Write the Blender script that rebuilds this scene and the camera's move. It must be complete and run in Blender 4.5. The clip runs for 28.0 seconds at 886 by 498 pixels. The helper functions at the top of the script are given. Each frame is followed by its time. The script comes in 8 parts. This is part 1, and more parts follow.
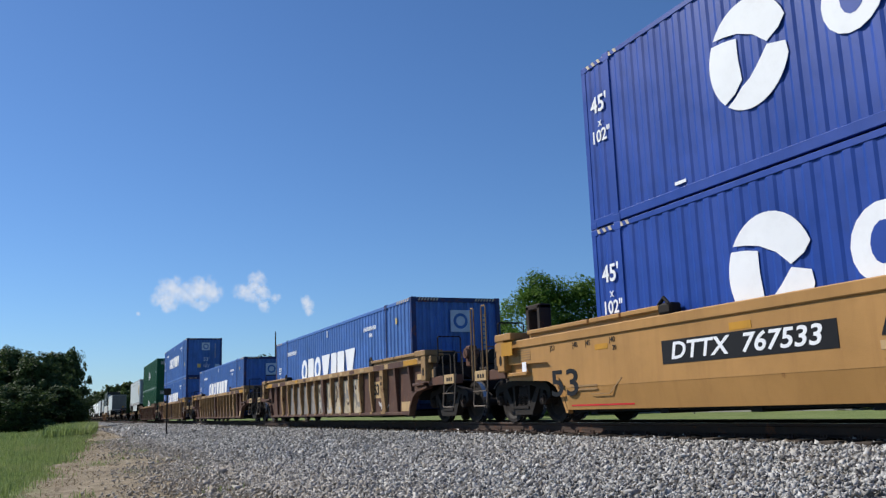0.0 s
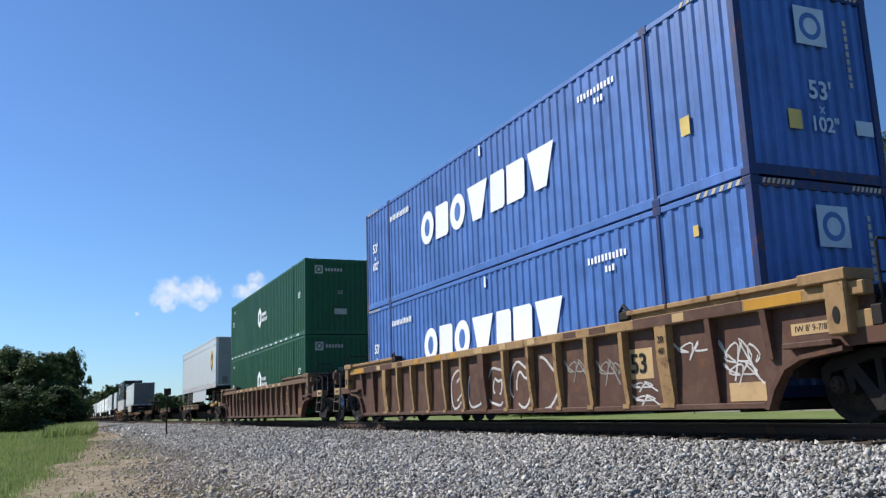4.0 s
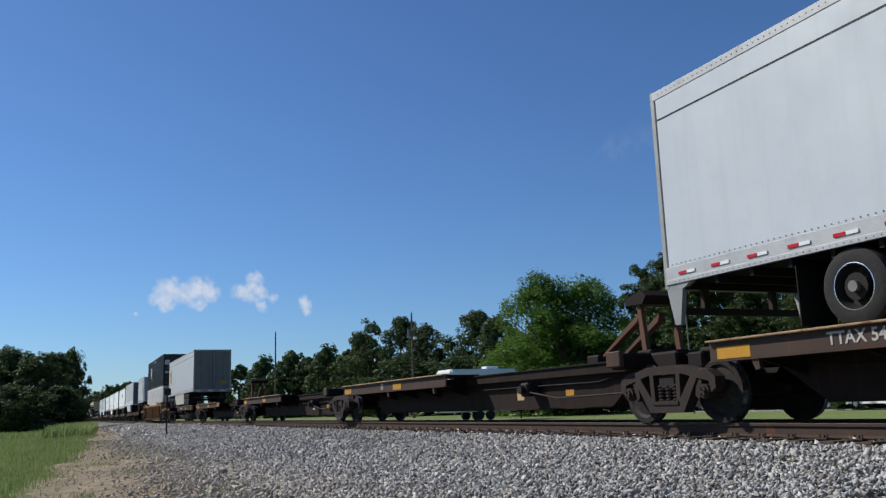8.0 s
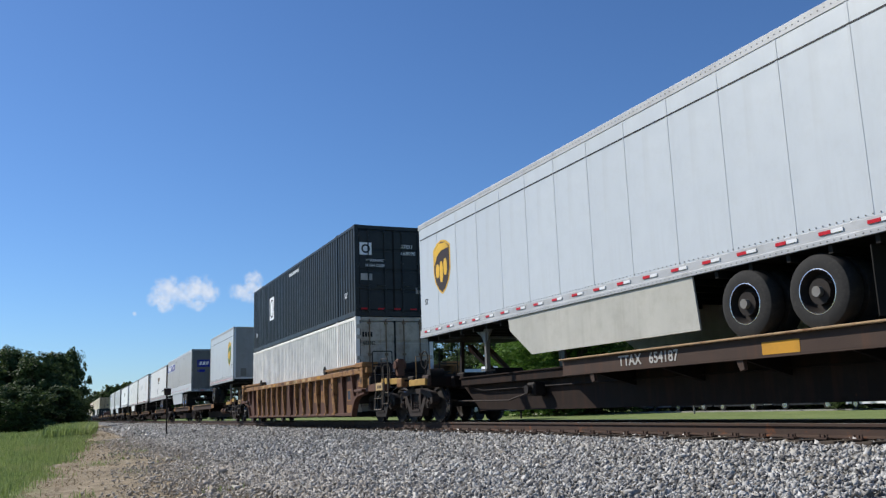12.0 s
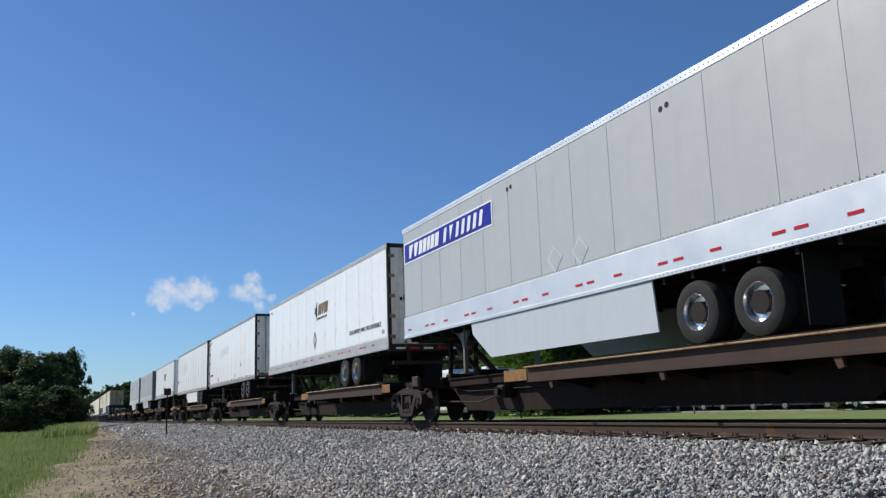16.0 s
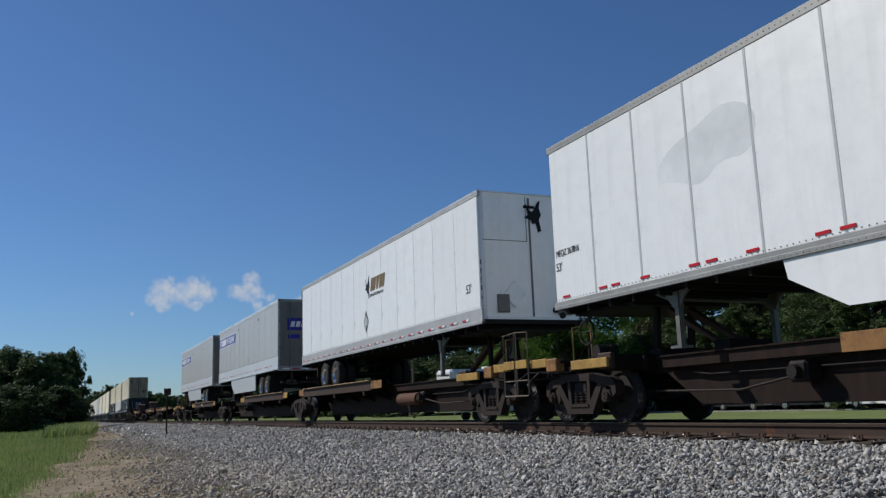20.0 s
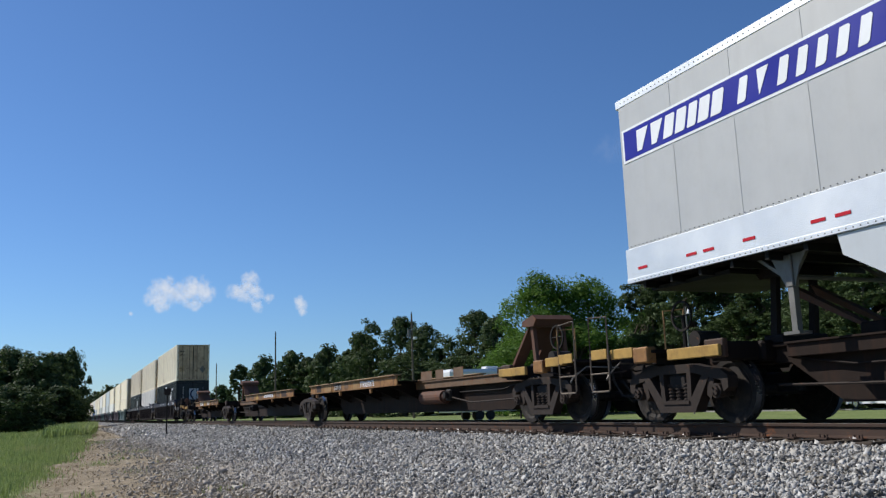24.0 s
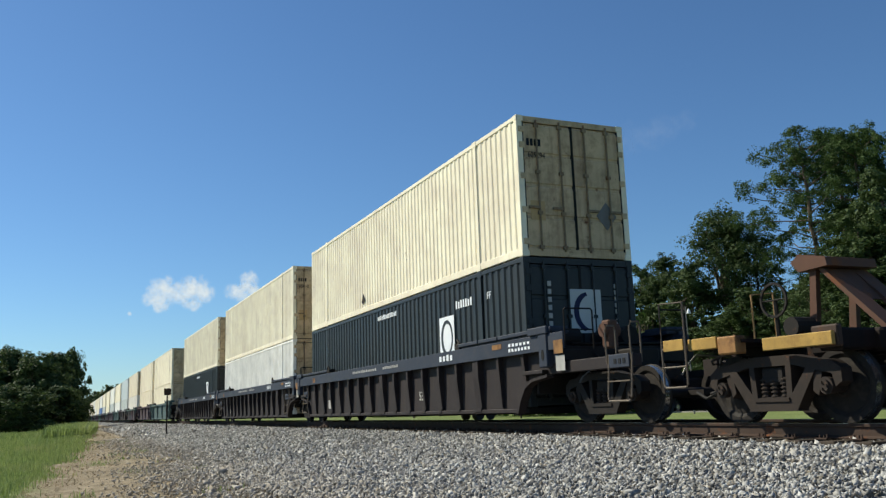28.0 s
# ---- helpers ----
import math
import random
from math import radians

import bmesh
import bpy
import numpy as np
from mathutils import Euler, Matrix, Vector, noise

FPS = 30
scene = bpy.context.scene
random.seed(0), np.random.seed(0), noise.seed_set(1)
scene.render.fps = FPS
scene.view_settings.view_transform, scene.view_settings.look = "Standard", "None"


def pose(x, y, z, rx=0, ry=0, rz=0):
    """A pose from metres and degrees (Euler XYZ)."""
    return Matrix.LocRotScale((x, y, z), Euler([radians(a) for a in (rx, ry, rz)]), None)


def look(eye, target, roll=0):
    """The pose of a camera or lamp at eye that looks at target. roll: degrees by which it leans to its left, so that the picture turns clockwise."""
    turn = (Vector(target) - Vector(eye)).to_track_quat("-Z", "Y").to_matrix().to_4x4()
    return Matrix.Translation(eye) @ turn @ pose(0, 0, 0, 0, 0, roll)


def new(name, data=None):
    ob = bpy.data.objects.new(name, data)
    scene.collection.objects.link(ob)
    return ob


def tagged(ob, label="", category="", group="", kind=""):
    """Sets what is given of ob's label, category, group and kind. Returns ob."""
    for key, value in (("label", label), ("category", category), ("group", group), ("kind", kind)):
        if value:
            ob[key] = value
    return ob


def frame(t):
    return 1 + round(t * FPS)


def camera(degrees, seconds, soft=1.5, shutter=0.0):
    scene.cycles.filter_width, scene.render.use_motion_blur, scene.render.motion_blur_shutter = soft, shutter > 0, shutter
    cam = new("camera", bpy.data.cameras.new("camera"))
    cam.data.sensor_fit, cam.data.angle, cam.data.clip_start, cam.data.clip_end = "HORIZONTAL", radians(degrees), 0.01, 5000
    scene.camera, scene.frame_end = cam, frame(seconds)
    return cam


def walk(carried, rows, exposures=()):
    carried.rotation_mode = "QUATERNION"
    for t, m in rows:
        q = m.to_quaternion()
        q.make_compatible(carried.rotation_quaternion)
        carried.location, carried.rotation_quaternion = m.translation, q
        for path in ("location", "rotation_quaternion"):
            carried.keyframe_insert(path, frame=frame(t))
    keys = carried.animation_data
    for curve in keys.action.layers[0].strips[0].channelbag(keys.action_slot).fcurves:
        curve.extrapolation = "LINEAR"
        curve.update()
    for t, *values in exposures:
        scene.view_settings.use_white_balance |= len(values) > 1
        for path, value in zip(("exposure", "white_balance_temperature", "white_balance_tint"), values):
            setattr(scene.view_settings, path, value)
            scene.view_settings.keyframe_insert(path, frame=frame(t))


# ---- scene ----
# Camera: stands still beside the line. x runs along the track (the train goes to +x), y across it, z = 0 is the top of the rails.
EYE = (0.0, 0.0, 0.343)
cam = camera(55.18, 28.0, 1.32)
walk(cam, [(0.0, pose(*EYE, 100.63, 1.915, 66.393)), (28.0, pose(*EYE, 100.63, 1.915, 66.393))],
     [(0.0, 0.03, 6500, 10), (1.5, 0.03, 6500, 10), (3.0, 0.09, 6500, 10), (4.0, 0.27, 6500, 10), (4.5, 0.30, 6500, 10), (6.5, 0.18, 6500, 10), (7.0, 0.14, 6500, 10), (8.0, -0.10, 6500, 10), (9.0, 0.15, 6500, 10), (11.0, 0.18, 6500, 10), (12.0, 0.10, 6500, 10), (13.0, 0.24, 6500, 10), (13.5, 0.24, 6500, 10), (15.5, 0.10, 6500, 10), (16.0, -0.05, 6500, 10), (17.0, -0.28, 6500, 10), (18.0, -0.38, 6500, 10), (20.5, -0.50, 6500, 10), (22.5, -0.10, 6500, 10), (23.0, -0.05, 6500, 10), (24.0, -0.02, 6500, 10), (25.0, 0.08, 6700, 7), (26.0, 0.14, 6950, 4), (28.0, 0.15, 7100, 2)])

# Sky, sun, exposure
SUN_DIR = Vector((-1.15, -1.0, 1.35)).normalized()
world = bpy.data.worlds.new("sky")
scene.world = world
world.use_nodes = True
wn = world.node_tree
sky = wn.nodes.new("ShaderNodeTexSky")
sky.sky_type = "NISHITA"
sky.sun_disc = False
sky.sun_elevation = math.asin(SUN_DIR.z)
sky.sun_rotation = math.atan2(SUN_DIR.x, SUN_DIR.y)
sky.altitude, sky.air_density, sky.dust_density, sky.ozone_density = 0.0, 1.0, 0.22, 5.0
wn.nodes["Background"].inputs["Strength"].default_value = 0.0855
clear = wn.nodes.new("ShaderNodeMix")
clear.data_type, clear.blend_type = "RGBA", "MULTIPLY"
clear.inputs[0].default_value = 1.0
clear.inputs[7].default_value = (0.745, 0.975, 1.24, 1.0)
wn.links.new(sky.outputs[0], clear.inputs[6])
wn.links.new(clear.outputs[2], wn.nodes["Background"].inputs["Color"])
sun_data = bpy.data.lights.new("sun", "SUN")
sun_data.energy, sun_data.angle, sun_data.color = 5.0, radians(0.53), (1.0, 0.96, 0.89)
sun = new("sun", sun_data)
sun.matrix_world = look(SUN_DIR * 100, (0, 0, 0))

# The line and the train's run: d metres along it at t seconds
YC = 9.417
HALF = 1.295


def run(t):
    return 14.5 * (t - 15.0)


# ---------------------------------------------------------------- materials
def node_mat(name):
    m = bpy.data.materials.new(name)
    m.use_nodes = True
    nt = m.node_tree
    return m, nt, nt.nodes["Principled BSDF"]


def add(nt, kind, **values):
    n = nt.nodes.new(kind)
    for k, v in values.items():
        n.inputs[k].default_value = v
    return n


def ramp(nt, src, a, b):
    n = nt.nodes.new("ShaderNodeMapRange")
    n.inputs["From Min"].default_value, n.inputs["From Max"].default_value = a, b
    nt.links.new(src, n.inputs["Value"])
    return n.outputs[0]


def blend(nt, fac, a, b):
    n = nt.nodes.new("ShaderNodeMix")
    n.data_type = "RGBA"
    for i, v in ((0, fac), (6, a), (7, b)):
        if isinstance(v, bpy.types.NodeSocket):
            nt.links.new(v, n.inputs[i])
        else:
            n.inputs[i].default_value = (*v, 1) if isinstance(v, tuple) else v
    return n.outputs[2]


def surf(name, base, rough=0.5, metal=0.0, var=0.18, scale=1.2, dirt=0.25, dirt_col=(0.09, 0.07, 0.05), rust=0.0,
         rust_col=(0.16, 0.06, 0.025), streak=0.0, bump=0.15, fine=60.0, tint=0.0, spec=0.18):
    """Weathered surface: broad patches, fine grain, run-down streaks, rust spots, fine relief."""
    m, nt, b = node_mat(name)
    tc = add(nt, "ShaderNodeTexCoord")
    obj = tc.outputs["Object"]
    n1 = add(nt, "ShaderNodeTexNoise", Scale=scale, Detail=6.0, Roughness=0.6)
    n2 = add(nt, "ShaderNodeTexNoise", Scale=fine, Detail=3.0)
    for n in (n1, n2):
        nt.links.new(obj, n.inputs["Vector"])
    lo = tuple(c * (1 - var) for c in base)
    hi = tuple(min(1.0, c * (1 + var * 0.7)) for c in base)
    col = blend(nt, ramp(nt, n1.outputs[0], 0.3, 0.7), lo, hi)
    if tint:
        info = add(nt, "ShaderNodeObjectInfo")
        col = blend(nt, ramp(nt, info.outputs["Random"], 0.0, 1.0), col, tuple(c * (1 - tint) for c in base))
    if dirt:
        n3 = add(nt, "ShaderNodeTexNoise", Scale=scale * 2.7, Detail=8.0, Roughness=0.7)
        nt.links.new(obj, n3.inputs["Vector"])
        mul = add(nt, "ShaderNodeMath")
        mul.operation = "MULTIPLY"
        nt.links.new(ramp(nt, n3.outputs[0], 0.48, 0.75), mul.inputs[0])
        mul.inputs[1].default_value = dirt
        col = blend(nt, mul.outputs[0], col, dirt_col)
    if streak:
        mp = add(nt, "ShaderNodeMapping")
        mp.inputs["Scale"].default_value = (5.0, 5.0, 0.35)
        nt.links.new(obj, mp.inputs["Vector"])
        n4 = add(nt, "ShaderNodeTexNoise", Scale=1.0, Detail=5.0, Roughness=0.65)
        nt.links.new(mp.outputs[0], n4.inputs["Vector"])
        mul = add(nt, "ShaderNodeMath")
        mul.operation = "MULTIPLY"
        nt.links.new(ramp(nt, n4.outputs[0], 0.5, 0.78), mul.inputs[0])
        mul.inputs[1].default_value = streak
        col = blend(nt, mul.outputs[0], col, rust_col if rust else dirt_col)
    if rust:
        n5 = add(nt, "ShaderNodeTexNoise", Scale=scale * 1.9, Detail=9.0, Roughness=0.72)
        nt.links.new(obj, n5.inputs["Vector"])
        col = blend(nt, ramp(nt, n5.outputs[0], 0.66 - 0.3 * rust, 0.74 - 0.22 * rust), col, rust_col)
    nt.links.new(col, b.inputs["Base Color"])
    nt.links.new(ramp(nt, n1.outputs[0], 0.2, 0.9), b.inputs["Roughness"])
    r = nt.nodes[-1]
    r.inputs["To Min"].default_value, r.inputs["To Max"].default_value = max(0.02, rough - 0.1), min(1.0, rough + 0.15)
    b.inputs["Metallic"].default_value = metal
    b.inputs["Specular IOR Level"].default_value = spec
    if bump:
        bp = add(nt, "ShaderNodeBump", Strength=bump, Distance=0.01)
        nt.links.new(n2.outputs[0], bp.inputs["Height"])
        nt.links.new(bp.outputs[0], b.inputs["Normal"])
    return m


BLUE = surf("blue_container_paint", (0.062, 0.165, 0.47), 0.5, dirt=0.3, streak=0.4, var=0.24, dirt_col=(0.035, 0.06, 0.15), spec=0.3)
BLUE_DEEP = surf("deep_blue_container_paint", (0.011, 0.054, 0.31), 0.42, dirt=0.18, streak=0.2, var=0.18, dirt_col=(0.02, 0.03, 0.08), spec=0.3)
BLUE_POST = surf("worn_blue_steel_frame", (0.022, 0.042, 0.14), 0.5, dirt=0.6, rust=0.4, dirt_col=(0.05, 0.05, 0.06))
GREEN = surf("green_container_paint", (0.011, 0.092, 0.034), 0.45, dirt=0.2, streak=0.2, dirt_col=(0.02, 0.05, 0.03), spec=0.3)
BLACK_BOX = surf("charcoal_container_paint", (0.027, 0.031, 0.033), 0.40, dirt=0.25, streak=0.3, dirt_col=(0.055, 0.057, 0.055), spec=0.22)
CREAM = surf("yellowed_cream_container_paint", (0.95, 0.815, 0.62), 0.5, dirt=0.08, streak=0.16, rust=0.03, dirt_col=(0.42, 0.28, 0.12), spec=0.3)
CREAM_DOOR = surf("grimy_cream_door_paint", (0.60, 0.45, 0.28), 0.6, dirt=0.6, streak=0.6, rust=0.2, dirt_col=(0.13, 0.075, 0.035))
DOOR_GRIME = surf("grimy_beige_door_paint", (0.50, 0.455, 0.375), 0.6, dirt=0.6, streak=0.5, rust=0.08, dirt_col=(0.14, 0.11, 0.08))
RAIL_GREY = surf("dull_grey_trailer_rail", (0.33, 0.33, 0.32), 0.5, metal=0.2, dirt=0.4, var=0.1, dirt_col=(0.14, 0.11, 0.08))
RAIL_PALE = surf("dull_pale_trailer_rail", (0.46, 0.465, 0.47), 0.5, metal=0.1, dirt=0.4, var=0.1, dirt_col=(0.22, 0.20, 0.17))
RUST_STAIN = surf("brown_rust_stain", (0.10, 0.055, 0.032), 0.8, dirt=0.5, var=0.3, scale=5.0, dirt_col=(0.25, 0.21, 0.17), bump=0.0)
# Grimy nose panel; its grey is darkened to stand in for shade.
NOSE_SHADED = surf("shaded_grimy_nose_panel", (0.29, 0.30, 0.305), 0.45, dirt=0.4, streak=0.3, var=0.1, dirt_col=(0.2, 0.18, 0.15))
SEAM_GREY = surf("grey_seam_strip", (0.52, 0.53, 0.54), 0.45, dirt=0.3, var=0.1)
# Aged beige skirt, toned down in colour for the shade under the trailer.
SKIRT_SHADED = surf("shaded_aged_beige_skirt_panel", (0.47, 0.455, 0.40), 0.5, dirt=0.3, streak=0.3, var=0.1, dirt_col=(0.26, 0.23, 0.18))
BAR_WORN = surf("rust_stained_lock_bar", (0.26, 0.19, 0.12), 0.6, dirt=0.5, rust=0.35, scale=3.0, dirt_col=(0.08, 0.05, 0.03))
WHITE_BOX = surf("white_container_paint", (0.87, 0.84, 0.78), 0.5, dirt=0.15, streak=0.28, dirt_col=(0.35, 0.30, 0.23))
WHITE_SKIN = surf("white_trailer_skin", (0.93, 0.93, 0.92), 0.32, dirt=0.14, streak=0.18, var=0.06, bump=0.04, dirt_col=(0.45, 0.43, 0.38), tint=0.06, spec=0.5)
GREY_SKIN = surf("grey_trailer_skin", (0.50, 0.50, 0.49), 0.35, dirt=0.14, streak=0.15, var=0.06, bump=0.04, dirt_col=(0.3, 0.28, 0.25), tint=0.05, spec=0.5)
PALE_SKIN = surf("pale_grey_trailer_skin", (0.555, 0.585, 0.605), 0.35, dirt=0.14, streak=0.2, var=0.06, bump=0.04, dirt_col=(0.36, 0.35, 0.32), tint=0.05, spec=0.5)
ALU = surf("dull_aluminium", (0.70, 0.72, 0.74), 0.42, metal=0.35, var=0.07, dirt=0.12, dirt_col=(0.35, 0.34, 0.32), spec=0.5)
ALU_BRIGHT = surf("polished_aluminium_rim", (0.78, 0.78, 0.78), 0.22, metal=0.9, var=0.1, dirt=0.15, spec=0.5)
# Door grey is set darker to carry the shade on +x doors.
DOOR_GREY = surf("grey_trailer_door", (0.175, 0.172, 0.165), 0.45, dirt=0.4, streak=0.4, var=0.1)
DOOR_WHITE = surf("grimy_white_trailer_door", (0.70, 0.70, 0.68), 0.45, dirt=0.4, streak=0.45, var=0.1, dirt_col=(0.20, 0.16, 0.12))
BROWN = surf("oxide_brown_car_paint", (0.092, 0.047, 0.034), 0.62, dirt=0.5, streak=0.5, rust=0.3, dirt_col=(0.19, 0.125, 0.085), rust_col=(0.15, 0.066, 0.032))
BROWN_ORANGE = surf("faded_orange_brown_car_paint", (0.102, 0.050, 0.034), 0.6, dirt=0.4, streak=0.4, rust=0.15, dirt_col=(0.10, 0.055, 0.035))
TAN = surf("tan_yellow_car_paint", (0.42, 0.225, 0.075), 0.5, dirt=0.16, streak=0.22, rust=0.02, var=0.12, dirt_col=(0.22, 0.12, 0.05))
TAN_WORN = surf("worn_tan_chord_paint", (0.34, 0.21, 0.095), 0.6, dirt=0.65, streak=0.3, rust=0.36, rust_col=(0.13, 0.065, 0.035), dirt_col=(0.15, 0.08, 0.045), scale=2.0)
DARK_GREY_CAR = surf("dusty_dark_grey_car_paint", (0.032, 0.025, 0.025), 0.65, dirt=0.4, streak=0.35, dirt_col=(0.06, 0.045, 0.038))
SLATE_CHORD = surf("slate_blue_chord_paint", (0.036, 0.044, 0.064), 0.6, dirt=0.4, streak=0.2, dirt_col=(0.08, 0.07, 0.065))
# Spine brown taken near black so the underframe's shade is in the paint.
SPINE_SHADED = surf("shade_darkened_spine_paint", (0.013, 0.009, 0.008), 0.75, dirt=0.5, streak=0.3, rust=0.04, dirt_col=(0.018, 0.013, 0.011), rust_col=(0.05, 0.022, 0.012))
SPINE_BEAM = surf("brown_beam_paint", (0.023, 0.0155, 0.0125), 0.7, dirt=0.5, streak=0.4, rust=0.12, dirt_col=(0.036, 0.025, 0.020), rust_col=(0.085, 0.036, 0.02), spec=0.1)
LIP = surf("sun_worn_tan_deck_lip", (0.36, 0.24, 0.13), 0.7, dirt=0.6, rust=0.42, scale=2.5, dirt_col=(0.13, 0.075, 0.045))
SILL_RUSTY = surf("rusted_tan_beam_sill", (0.17, 0.11, 0.07), 0.7, dirt=0.6, streak=0.5, rust=0.4, scale=2.0, dirt_col=(0.07, 0.045, 0.03))
SPINE_BROWN = surf("brown_spine_paint", (0.062, 0.040, 0.030), 0.65, dirt=0.4, streak=0.35, rust=0.12, dirt_col=(0.06, 0.038, 0.028))
YELLOW_WORN = surf("worn_yellow_sill_paint", (0.44, 0.27, 0.075), 0.6, dirt=0.65, streak=0.3, rust=0.25, scale=2.0, dirt_col=(0.14, 0.08, 0.04))
YELLOW = surf("yellow_safety_paint", (0.50, 0.25, 0.03), 0.55, dirt=0.35, rust=0.05, dirt_col=(0.2, 0.11, 0.04))
ORANGE_SILL = surf("faded_orange_sill_paint", (0.31, 0.160, 0.060), 0.6, dirt=0.65, streak=0.5, rust=0.55, rust_col=(0.12, 0.055, 0.028), dirt_col=(0.14, 0.075, 0.04), scale=2.0)
STEEL_DARK = surf("grimy_cast_steel", (0.022, 0.018, 0.016), 0.72, dirt=0.5, rust=0.12, dirt_col=(0.03, 0.024, 0.02), scale=3.0)
STEEL_BROWN = surf("dusty_brown_cast_steel", (0.036, 0.027, 0.0225), 0.75, dirt=0.5, rust=0.15, dirt_col=(0.055, 0.038, 0.03), scale=3.0)
WHEEL_STEEL = surf("rolling_wheel_steel", (0.022, 0.018, 0.016), 0.7, metal=0.0, dirt=0.4, scale=4.0)
TREAD = surf("polished_wheel_tread", (0.45, 0.44, 0.43), 0.25, metal=0.9, dirt=0.1)
BLACK = surf("black_underframe", (0.012, 0.011, 0.010), 0.7, dirt=0.3, dirt_col=(0.03, 0.025, 0.02))
RUBBER = surf("dusty_tyre_rubber", (0.028, 0.027, 0.026), 0.8, dirt=0.3, dirt_col=(0.09, 0.08, 0.07), scale=4.0)
WHITE_INK = surf("white_lettering_paint", (0.85, 0.86, 0.88), 0.5, dirt=0.08, var=0.05, bump=0.0)
GREY_INK = surf("faded_white_lettering", (0.45, 0.43, 0.40), 0.6, dirt=0.4, var=0.15, bump=0.0)
CHALK = surf("chalky_white_scrawl", (0.55, 0.53, 0.51), 0.7, dirt=0.5, var=0.25, bump=0.0, scale=4.0)
CHALK_TAN = surf("pale_hazard_stripe_paint", (0.55, 0.47, 0.36), 0.6, dirt=0.3, bump=0.0)
BLACK_INK = surf("black_lettering_paint", (0.012, 0.012, 0.014), 0.5, dirt=0.05, bump=0.0)
NAVY_SIGN = surf("blue_sign_vinyl", (0.022, 0.028, 0.30), 0.35, dirt=0.08, var=0.06, bump=0.0)
RED_TAPE = surf("red_reflective_tape", (0.55, 0.02, 0.03), 0.3, dirt=0.15, bump=0.0)
WHITE_TAPE = surf("white_reflective_tape", (0.82, 0.82, 0.82), 0.3, dirt=0.15, bump=0.0)
GOLD = surf("gold_shield_vinyl", (0.75, 0.44, 0.04), 0.35, dirt=0.05, bump=0.0)
SHIELD_BROWN = surf("brown_shield_vinyl", (0.055, 0.030, 0.012), 0.35, dirt=0.05, bump=0.0)
SHIELD_GREEN = surf("green_shield_vinyl", (0.05, 0.14, 0.02), 0.35, dirt=0.05, bump=0.0)
PALE_BLUE_INK = surf("pale_blue_panel", (0.50, 0.60, 0.72), 0.45, dirt=0.2, bump=0.0)
TAN_INK = surf("pale_tan_patch_paint", (0.50, 0.34, 0.17), 0.6, dirt=0.3, bump=0.0)
RUST_RED = surf("rusty_red_steel", (0.115, 0.058, 0.040), 0.75, dirt=0.4, rust=0.3)
GRAB = surf("dull_tan_grab_iron", (0.16, 0.125, 0.095), 0.6, dirt=0.4, rust=0.15)
GALV = surf("galvanised_bar", (0.20, 0.19, 0.175), 0.5, metal=0.4, dirt=0.4, rust=0.1)


